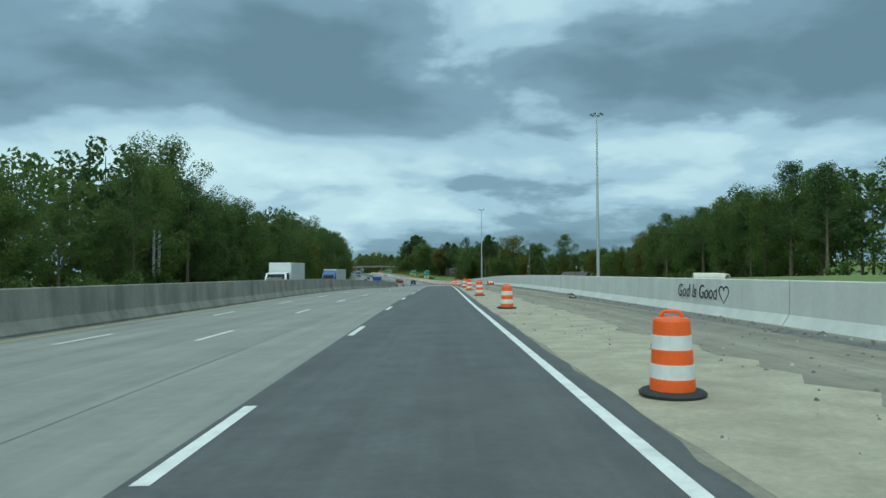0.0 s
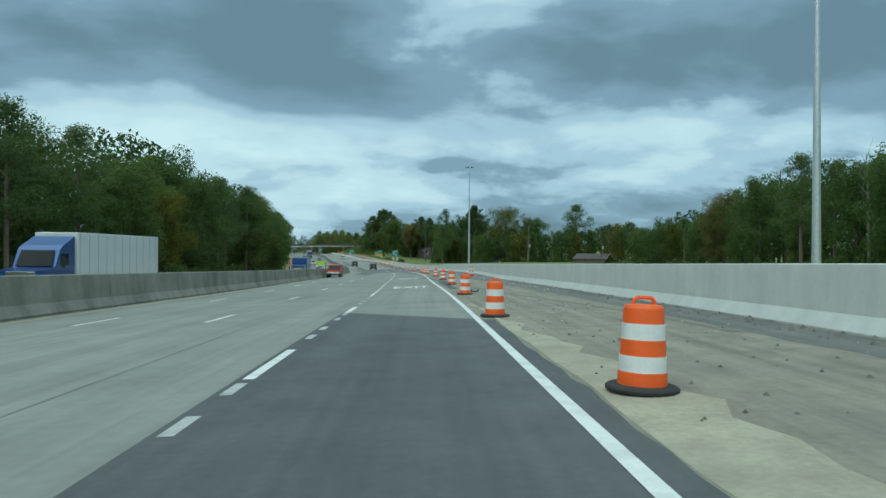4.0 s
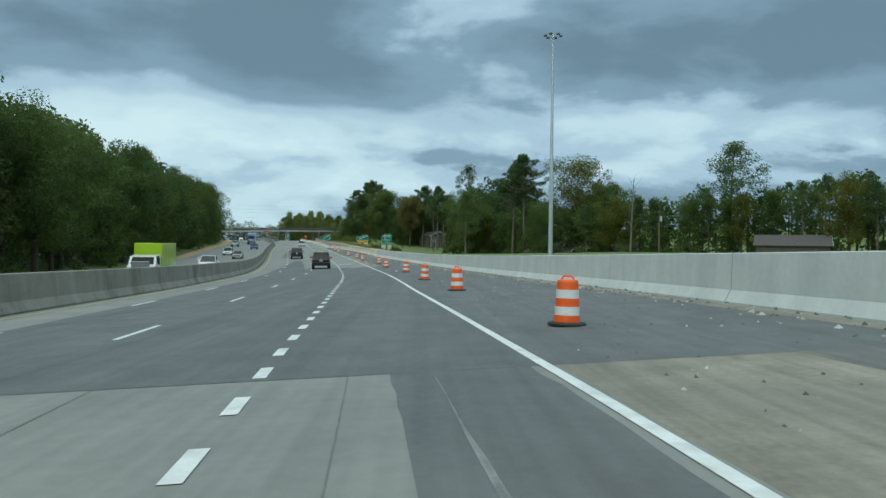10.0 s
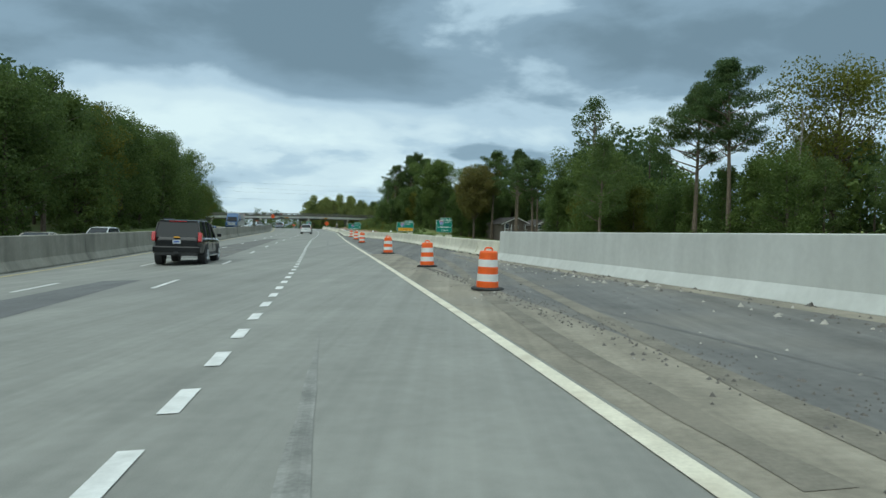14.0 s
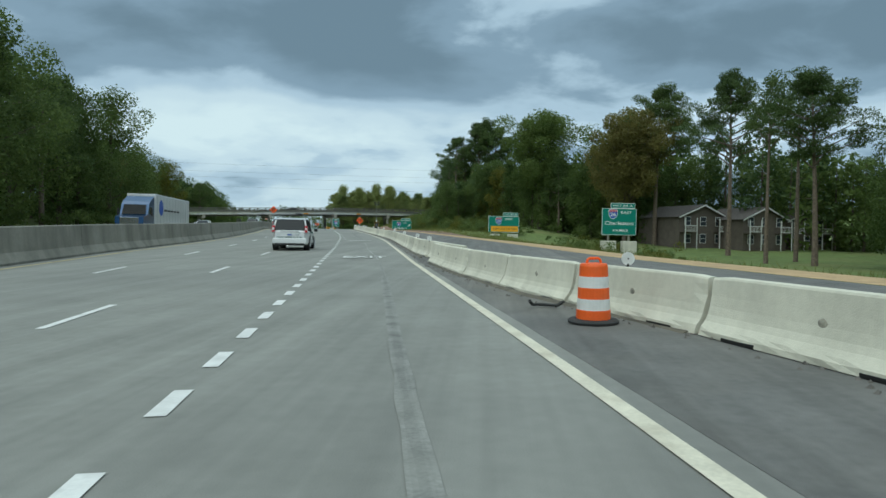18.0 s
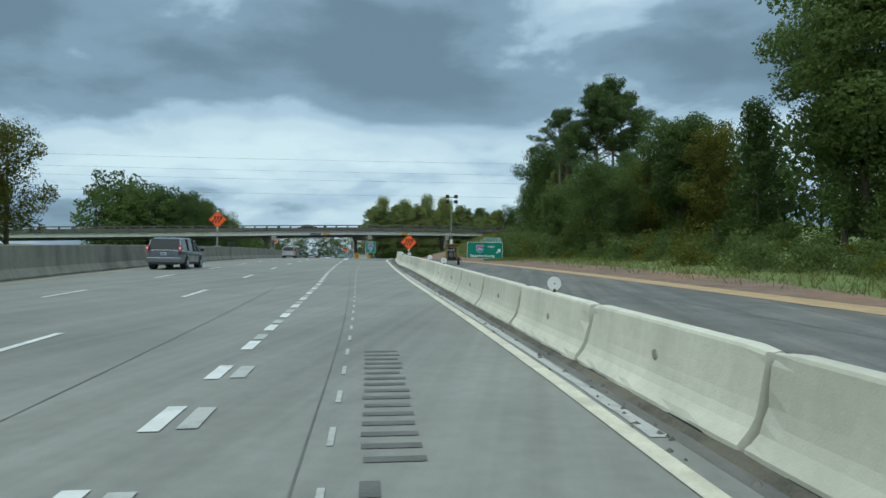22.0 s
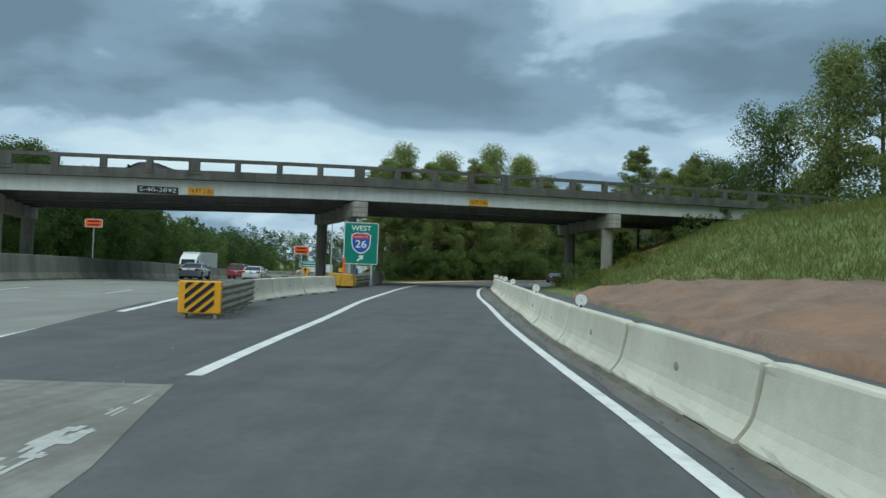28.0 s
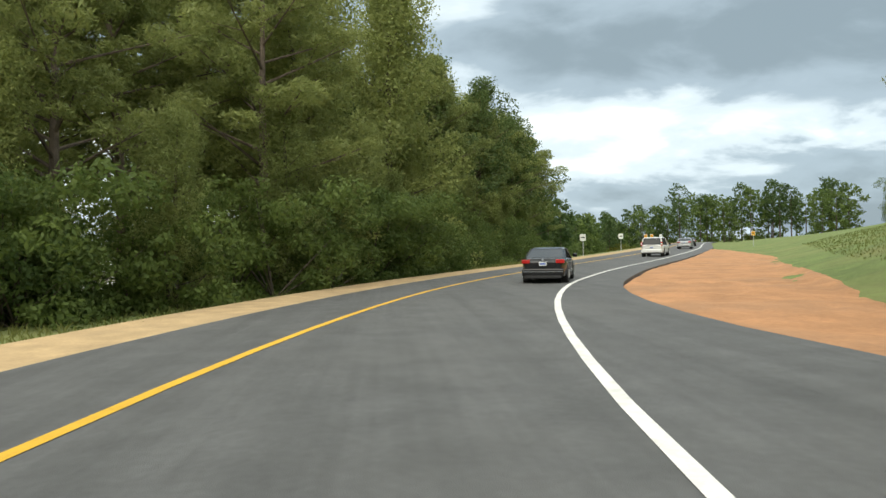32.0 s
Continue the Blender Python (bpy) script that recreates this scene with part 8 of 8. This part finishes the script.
    for k in (-1, 1):
        bm = bmesh.new()
        x0, x1 = sorted((k * xw[0], k * xw[1]))
        tilt = pose(0, 0, 0, -10 if kind in ("suv", "minivan") else 0, 0, 0)
        zc = sum(zl) / 2
        box(bm, x0, x1, -0.05, 0.20, zl[0] - zc, zl[1] - zc, 0.02, Matrix.Translation((0, yb + (0.02 if kind in ("sedan", "pickup") else 0.0), zc)) @ tilt)
        part("tail_light", bm, TAIL_LIT if lit else TAIL, t)
        if kind == "minivan":
            bm = bmesh.new()
            box(bm, x0 + 0.03, x1 - 0.03, -0.062, -0.04, -0.06, 0.06, 0.01, Matrix.Translation((0, yb, zc)) @ tilt)
            part("reverse_lens", bm, LAMP, t)
        bm = bmesh.new()
        zf0 = interp(L / 2 - 0.1, s["belt"])
        box(bm, min(k * 0.5, k * 0.82), max(k * 0.5, k * 0.82), L / 2 - 0.30, L / 2 - 0.05, zf0 - 0.16, zf0 - 0.01, 0.02)
        part("headlamp", bm, LAMP, t)
    bm = bmesh.new()
    box(bm, -W * 0.93, W * 0.93, yb - 0.06, yb + 0.22, s["sill"] + 0.05, s["sill"] + 0.36, 0.06)
    part("rear_bumper", bm, CHROME if rear_chrome else color, t)
    bm = bmesh.new()
    box(bm, -W * 0.8, W * 0.8, yb - 0.05, yb + 0.15, s["sill"] - 0.04, s["sill"] + 0.10, 0.02)
    part("bumper_valance", bm, TRIM, t)
    bm = bmesh.new()
    box(bm, -W * 0.93, W * 0.93, L / 2 - 0.2, L / 2 + 0.05, s["sill"] + 0.02, s["sill"] + 0.30, 0.06)
    part("front_bumper", bm, color, t)
    bm = bmesh.new()
    box(bm, -0.5, 0.5, L / 2 - 0.05, L / 2 + 0.03, s["sill"] + 0.27, s["sill"] + 0.40, 0.01)
    part("grille", bm, TRIM, t)
    zp = {"sedan": 0.79, "suv": 0.96, "minivan": 0.82, "pickup": 0.68}[kind]
    bm = bmesh.new()
    box(bm, -0.155, 0.155, yb - 0.085 if kind == "pickup" else yb - 0.05, yb + 0.05, zp - 0.08, zp + 0.08, 0.005)
    pl = part("number_plate", bm, PLATE_PAINT, t)
    bm = bmesh.new()
    yp = yb - (0.09 if kind == "pickup" else 0.055)
    box(bm, -0.11, 0.11, yp, yp + 0.01, zp - 0.03, zp + 0.03)
    part("plate_bar", bm, SIGN_BLUE, pl)
    if kind == "sedan":
        bm = bmesh.new()
        tube(bm, (0, yb - 0.03, 0.95), (0, yb + 0.04, 0.95), 0.05, seg=20)
        part("badge", bm, CHROME, t)
        bm = bmesh.new()
        box(bm, -0.82, 0.82, yb - 0.075, yb - 0.04, 0.46, 0.485)
        part("chrome_strip", bm, CHROME, t)
    if kind == "suv":
        bm = bmesh.new()
        box(bm, -0.12, 0.12, yb - 0.045, yb + 0.03, 1.12, 1.17, 0.01)
        part("badge", bm, SIGN_YELLOW, t, "gold badge bar")
        bm = bmesh.new()
        box(bm, -0.75, 0.75, -2.36, -2.16, 1.80, 1.86, 0.02)
        part("spoiler", bm, color, t)
        bm = bmesh.new()
        box(bm, -0.35, 0.35, -2.385, -2.36, 1.80, 1.83)
        part("brake_lamp", bm, TAIL, t)
        for k in (-1, 1):
            bm = bmesh.new()
            tube(bm, (k * 0.72, -1.9, 1.93), (k * 0.72, 0.3, 1.94), 0.022, seg=6)
            part("roof_rail", bm, TRIM, t)
            bm = bmesh.new()
            box(bm, k * 0.99 - 0.09, k * 0.99 + 0.09, -0.95, 1.0, 0.34, 0.40, 0.015)
            part("running_board", bm, CHROME, t)
        bm = bmesh.new()
        box(bm, -0.09, 0.09, yb - 0.18, yb, 0.44, 0.54, 0.01)
        part("tow_hitch", bm, TRIM, t)
    if kind == "pickup":
        bm = bmesh.new()
        box(bm, -0.86, 0.86, -2.80, -0.95, 1.10, 1.17)
        part("bed_opening", bm, TRIM, t, "dark truck bed liner")
        bm = bmesh.new()
        box(bm, -0.78, 0.78, yb - 0.03, yb + 0.02, 0.82, 1.13, 0.02)
        tg = part("tailgate", bm, color, t)
        bm = bmesh.new()
        box(bm, -0.14, 0.14, yb - 0.045, yb - 0.02, 1.0, 1.06, 0.01)
        part("tailgate_handle", bm, TRIM, tg)
    if kind == "minivan":
        bm = bmesh.new()
        box(bm, -0.5, 0.5, yb - 0.03, yb + 0.02, 1.0, 1.05, 0.01)
        part("tailgate_handle", bm, accent or color, t)
        for k in (-1, 1):
            bm = bmesh.new()
            box(bm, k * 0.985 - 0.012, k * 0.985 + 0.012, -2.0, -0.1, 0.92, 0.935)
            part("slide_rail", bm, TRIM, t)
    return t


P_BLACK, P_WHITE, P_RED = mat("paint_black", (0.005, 0.005, 0.006), 0.22, 0.0, vary=0.0, coat=0.2), paint("white", (0.72, 0.73, 0.73), 0.0), mat("paint_burnt_orange", (0.50, 0.045, 0.012), 0.4, 0.0, vary=0.03, coat=0.15)
P_GREY, P_SILVER, P_BLUE = paint("steel_grey", (0.19, 0.21, 0.24), 0.5), paint("silver", (0.42, 0.43, 0.44), 0.5), paint("blue", (0.02, 0.07, 0.25), 0.3)
P_DARKRED, P_TAN, P_LIME = paint("dark_red", (0.25, 0.02, 0.02)), paint("champagne", (0.36, 0.33, 0.27), 0.4), paint("lime", (0.42, 0.60, 0.02), 0.0)

vehicle("sedan", RAMP.frame_at(685.5, -0.2, 0.012, 5), P_BLACK, "glossy black sedan with red tail lights driving ahead", lit=True)
suv = vehicle("suv", MAIN.frame_at(299.0, -3.15, 0.012), P_BLACK, "large black sport utility vehicle with chrome-spoked wheels")
bm = bmesh.new()
box(bm, -0.42, 0.28, -1.95, -1.75, 1.93, 2.02, 0.03)
vehicle("suv", MAIN.frame_at(340.5, -6.1, 0.012), P_BLACK, "black sport utility vehicle in the middle lane")
part("roof_lamp", bm, P_LIME, suv, "lime roof bar")
van = vehicle("minivan", MAIN.frame_at(434.8, -4.15, 0.012), P_WHITE, "white hospital transport minivan with dark green lettering")
GREEN_INK = mat("dark_green_ink", (0.01, 0.09, 0.06), 0.5, vary=0)
lettering("letters", "HOSPITAL TRANSPORTATION VAN", 0.11, pose(0, -2.64, 0.68), GREEN_INK, van, 1.35)
lettering("letters", "HOSPITAL TRANSPORTATION VAN", 0.11, pose(1.0, -0.2, 0.97, 0, 0, 90), GREEN_INK, van, 1.55)
bm = bmesh.new()
tube(bm, (0.42, -2.60, 0.90), (0.42, -2.57, 0.90), 0.10, seg=24)
seal = part("round_seal", bm, GREEN_INK, van, "round dark seal")
bm = bmesh.new()
tube(bm, (0.42, -2.61, 0.90), (0.42, -2.58, 0.90), 0.08, seg=24)
part("seal_field", bm, P_WHITE, seal)
vehicle("pickup", MAIN.frame_at(187.0, -10.6, 0.012), P_RED, "burnt orange pickup truck with a chrome bumper", rear_chrome=True)
vehicle("minivan", MAIN.frame_at(513.5, -11.0, 0.012), P_GREY, "steel grey minivan in the outer lane", accent=CHROME)
vehicle("minivan", RAMP.frame_at(722.0, -0.6, 0.02), P_WHITE, "white minivan far along the slip road")
vehicle("sedan", RAMP.frame_at(752.0, -0.6, 0.02), P_SILVER, "silver sedan far along the slip road")
vehicle("sedan", RAMP.frame_at(775.0, -0.6, 0.02), P_BLACK, "dark sedan far along the slip road")
for kind, s, d, col, lab in (("sedan", 646, -11.5, P_SILVER, "silver sedan beyond the bridge"),
                             ("sedan", 655, -7.8, P_WHITE, "white sedan beyond the bridge"), ("suv", 668, -11.5, P_DARKRED, "dark red vehicle beyond the bridge"), 
                             ("minivan", 578, -11.6, P_SILVER, "silver minivan in the outer lane"), ("sedan", 722, -11.5, P_BLACK, "dark sedan far ahead"), ("pickup", 790, -8.0, P_WHITE, "white pickup truck far ahead")):
    vehicle(kind, MAIN.frame_at(s, d, 0.012), col, lab)
for kind, s, d, col, lab in (("sedan", 96, -17.0, P_SILVER, "silver sedan in the oncoming lanes"), ("suv", 240, -17.5, P_WHITE, "white oncoming sport utility vehicle"), ("sedan", 258, -21.5, P_SILVER, "silver oncoming sedan beyond the median"),
                             ("pickup", 306, -16.5, P_WHITE, "white oncoming pickup truck"), ("sedan", 330, -20.0, P_WHITE, "white oncoming sedan beyond the median"), ("sedan", 352, -16.8, P_TAN, "tan oncoming sedan beyond the median"), ("minivan", 375, -20.5, P_WHITE, "white oncoming minivan beyond the median"),
                             ("sedan", 410, -17.0, P_BLUE, "blue oncoming sedan beyond the median"), ("suv", 432, -24.0, P_SILVER, "silver oncoming sport utility vehicle"), ("sedan", 492, -20.0, P_WHITE, "white oncoming sedan beyond the median"), ("suv", 535, -17.8, P_GREY, "grey oncoming sport utility vehicle"),
                             ("sedan", 640, -19.0, P_WHITE, "white oncoming sedan beyond the bridge"), ("sedan", 665, -23.0, P_SILVER, "silver oncoming sedan beyond the bridge"), ("pickup", 705, -19.0, P_WHITE, "white oncoming pickup beyond the bridge")):
    vehicle(kind, MAIN.frame_at(s, d, 0.012, 180), col, lab)


def lorry(m, cab, box_color, label, length=13.5, logo=None, small=False):
    """A tractor with a box trailer, its nose towards +y."""
    t = thing("lorry", m, label, "truck", "traffic")
    h0, h1 = (1.15, 4.0) if not small else (0.95, 3.4)
    bm = bmesh.new()
    box(bm, -1.28, 1.28, -length, -0.6, h0, h1, 0.04)
    bx = part("box_body", bm, box_color, t)
    for y in np.arange(-length + 0.6, -0.7, 1.2):
        for k in (-1, 1):
            bm = bmesh.new()
            box(bm, k * 1.285 - 0.006, k * 1.285 + 0.006, y - 0.02, y + 0.02, h0 + 0.05, h1 - 0.05)
            part("rib", bm, P_SILVER, bx)
    if logo:
        for k in (-1, 1):
            bm = bmesh.new()
            tube(bm, (k * 1.28, -2.6, 2.75), (k * 1.30, -2.6, 2.75), 0.75, seg=28)
            part("logo_disc", bm, logo, bx, "round blue emblem")
            for i in range(5):
                bm = bmesh.new()
                y = -4.3 - i * 1.3
                box(bm, min(k * 1.285, k * 1.30), max(k * 1.285, k * 1.30), y - 0.5, y + 0.5, 2.45, 2.65)
                part("lettering_bar", bm, TRIM, bx)
    bm = bmesh.new()
    prof = [(-0.4, 0.75), (3.0, 0.75), (3.1, 1.2), (3.05, 1.75), (1.75, 1.95), (1.25, 2.95), (0.9, 3.2), (-0.4, 3.75)] if not small else [(-0.4, 0.6), (2.0, 0.6), (2.05, 1.2), (1.5, 1.4), (1.0, 2.15), (-0.4, 2.3)]
    prism(bm, prof, -1.2, 1.2, Matrix.Rotation(math.pi / 2, 4, "Z") @ Matrix.Diagonal((1, 1, 1, 1)))
    part("cab", bm, cab, t)
    ws = [(1.80, 2.0), (1.30, 2.9)] if not small else [(1.52, 1.45), (1.05, 2.1)]
    bm = bmesh.new()
    q = [(-1.02, ws[0][0] + 0.02, ws[0][1]), (1.02, ws[0][0] + 0.02, ws[0][1]), (0.95, ws[1][0] + 0.03, ws[1][1]), (-0.95, ws[1][0] + 0.03, ws[1][1])]
    f = bm.faces.new([bm.verts.new(p) for p in q])
    bmesh.ops.solidify(bm, geom=[f], thickness=0.02)
    part("windscreen", bm, GLASS_DARK, t)
    for k in (-1, 1):
        bm = bmesh.new()
        z = 2.0 if not small else 1.5
        box(bm, k * 1.2 - 0.015, k * 1.2 + 0.015, 0.3, 1.2, z, z + 0.7, 0.01)
        part("side_window", bm, GLASS_DARK, t)
        bm = bmesh.new()
        box(bm, k * 1.45 - 0.08, k * 1.45 + 0.08, 1.3, 1.42, z - 0.1, z + 0.55, 0.02)
        part("mirror", bm, TRIM, t)
        bm = bmesh.new()
        box(bm, min(k * 0.75, k * 1.12), max(k * 0.75, k * 1.12), prof[1][0] - 0.1, prof[1][0] + 0.06, 0.95, 1.2, 0.03)
        part("headlamp", bm, LAMP, t)
        for y in ((2.2, -1.3, -2.5, -length + 1.3, -length + 2.5) if not small else (1.1, -length + 1.5)):
            bm = bmesh.new()
            tube(bm, (k * 0.85, y, 0.5), (k * 1.22, y, 0.5), 0.5, seg=24)
            w = part("wheel", bm, RUBBER, t)
            bm = bmesh.new()
            tube(bm, (k * 1.2, y, 0.5), (k * 1.24, y, 0.5), 0.28, seg=20)
            part("hub", bm, P_SILVER, w)
    bm = bmesh.new()
    box(bm, -0.8, 0.8, prof[1][0] - 0.02, prof[2][0] + 0.03, 1.05, 1.7, 0.02)
    part("grille", bm, CHROME, t)
    bm = bmesh.new()
    box(bm, -0.5, 0.5, -length, prof[1][0] - 0.2, 0.7, 0.95)
    part("chassis", bm, TRIM, t)
    return t


lorry(MAIN.frame_at(75.0, -18.2, 0.0, 180), P_WHITE, P_WHITE, "white box truck in the oncoming lanes", 8.0, small=True)
lorry(MAIN.frame_at(129.0, -21.8, 0.0, 180), P_BLUE, P_WHITE, "blue tractor with a white trailer in the oncoming lanes")
lorry(MAIN.frame_at(205.0, -18.0, 0.0, 180), P_BLUE, P_BLUE, "blue box truck in the oncoming lanes", 7.0, small=True)
lorry(MAIN.frame_at(461.0, -20.5, 0.0, 180), paint("truck_blue", (0.02, 0.075, 0.19), 0.3), P_WHITE, "dark blue tractor with a white box trailer", 15.0, logo=SIGN_BLUE)
lorry(MAIN.frame_at(288.0, -19.5, 0.0, 180), P_WHITE, P_LIME, "lime green box truck in the oncoming lanes", 6.5, small=True)
lorry(MAIN.frame_at(690.0, -22.5, 0.0, 180), P_WHITE, P_WHITE, "white trailer truck far beyond the bridge")
for x, lab in ((-14, "white box truck crossing the far overpass"), (2, "white trailer truck crossing the far overpass")):
    lorry(fo.matrix_world @ pose(x, 5.0, -4.7, 0, 0, 90), P_WHITE, P_WHITE, lab, 9.0, small=True)
v = BRIDGE @ Vector((-14, 5.5, SOFFIT + 1.29 + grade(-14)))
vehicle("sedan", Matrix.Translation(v) @ pose(0, 0, 0, 0, 0, 17 + 90), P_BLACK, "dark car crossing the bridge")

# ---- buildings behind the right-hand trees ----
SIDING = mat("brown_siding", (0.115, 0.095, 0.078), 0.85, vary=0.12, scale=1.5, stain=0.3, stain_scale=0.8)
ROOFING = mat("shingle_roof", (0.085, 0.075, 0.07), 0.95, vary=0.25, scale=3, bump=0.5, bump_scale=12)
TRIM_WHITE = mat("white_trim", (0.62, 0.62, 0.60), 0.7, vary=0.05)
PANE = mat("window_pane", (0.05, 0.06, 0.07), 0.1, vary=0.0)


def apartment(m, w, d, h, label, gable=1.9, wins=((-0.33, 0), (0.0, 0), (0.33, 0), (-0.33, 1), (0.0, 1), (0.33, 1)), storeys=2):
    """A block of flats: walls, pitched roof with its ridge along y, windows and balconies on the front (-y)."""
    t = thing("apartment_building" if storeys == 2 else "house", m, label, "building", "buildings behind the wood")
    bm = bmesh.new()
    prism(bm, [(-w / 2, 0), (w / 2, 0), (w / 2, h), (0, h + gable), (-w / 2, h)], 0, d)
    part("wall", bm, SIDING, t)
    for k in (-1, 1):
        bm = bmesh.new()
        a, b = Vector((k * (w / 2 + 0.45), 0, h - 0.45 * gable / (w / 2))), Vector((0, 0, h + gable))
        n = Vector((b.z - a.z, 0, -(b.x - a.x))).normalized() * 0.12
        n = n if n.z > 0 else -n
        prism(bm, [(a.x, a.z + 0.02), (b.x, b.z + 0.02), (b.x + n.x, b.z + n.z), (a.x + n.x, a.z + n.z)], -0.45, d + 0.45)
        part("roof", bm, ROOFING, t)
        bm = bmesh.new()
        prism(bm, [(a.x, a.z - 0.14), (b.x, b.z - 0.14), (b.x, b.z + 0.10), (a.x, a.z + 0.10)], -0.50, -0.46)
        part("fascia", bm, TRIM_WHITE, t)
    for u, lev in wins:
        x, z = u * w, 1.0 + lev * 2.75
        bm = bmesh.new()
        box(bm, x - 0.62, x + 0.62, -0.06, 0.05, z, z + 1.5)
        fr = part("window", bm, TRIM_WHITE, t)
        bm = bmesh.new()
        box(bm, x - 0.54, x + 0.54, -0.075, -0.02, z + 0.08, z + 0.72)
        part("pane", bm, PANE, fr)
        bm = bmesh.new()
        box(bm, x - 0.54, x + 0.54, -0.075, -0.02, z + 0.78, z + 1.42)
        part("pane", bm, PANE, fr)
    if storeys == 2:
        for x in (-w / 2 + 1.3, w / 2 - 1.3):
            bm = bmesh.new()
            box(bm, x - 1.2, x + 1.2, -1.3, 0.0, 2.7, 2.85)
            bal = part("balcony", bm, SIDING, t)
            bm = bmesh.new()
            box(bm, x - 1.2, x + 1.2, -1.3, -1.24, 3.7, 3.8)
            box(bm, x - 1.2, x + 1.2, -1.3, -1.24, 2.85, 2.95)
            part("rail", bm, TRIM_WHITE, bal)
            for i in range(9):
                bm = bmesh.new()
                q = x - 1.15 + i * 0.288
                box(bm, q - 0.02, q + 0.02, -1.29, -1.25, 2.9, 3.75)
                part("baluster", bm, TRIM_WHITE, bal)
            for q in (x - 1.15, x + 1.15):
                bm = bmesh.new()
                box(bm, q - 0.06, q + 0.06, -1.3, -1.18, 0, h - 0.2)
                part("post", bm, TRIM_WHITE, t)
    return t


zb = ground_z(4, 505) - 0.4
apartment(Matrix.Translation((3.4, 502.0, zb)) @ pose(0, 0, 0, 0, 0, 25), 9.5, 10, 5.2, "brown two-storey flats with white trim and balconies")
apartment(Matrix.Translation((12.5, 500.5, zb)) @ pose(0, 0, 0, 0, 0, 25), 9.0, 9, 4.9, "brown two-storey flats with a shallow gabled roof")
apartment(Matrix.Translation((22.0, 507.0, zb)) @ pose(0, 0, 0, 0, 0, 25), 9.0, 9, 4.9, "brown two-storey flats half hidden by trees")
for x, y, w, lab in ((36, 396, 11, "low house with a broad dark shingle roof"), (52, 392, 12, "low house with a dark roof among the trees"), (70, 340, 11, "low house with a grey roof behind the wall")):
    apartment(Matrix.Translation((x, y, ground_z(x, y) - 0.8)) @ pose(0, 0, 0, 0, 0, 60), w, 12, 2.3, lab, 1.9, ((-0.3, 0), (0.2, 0)), 1)
# concrete pipes, machines and spoil beyond the wall
for i in range(4):
    v = MAIN.at(62 + i * 3.2, 26 + i * 1.0)
    t = thing("concrete_pipe", Matrix.Translation((v.x, v.y, ground_z(v.x, v.y) + 0.62)) @ pose(0, 0, 0, 0, 0, 40 + i * 12), "large pale concrete drain pipe lying on the ground", "pipe", "drain pipes")
    bm = bmesh.new()
    r = bmesh.ops.create_cone(bm, cap_ends=False, segments=24, radius1=0.62, radius2=0.62, depth=2.6, matrix=Matrix.Rotation(math.pi / 2, 4, "X"))
    bmesh.ops.solidify(bm, geom=bm.faces[:], thickness=0.12)
    part("body", bm, WALL_TEMP, t)
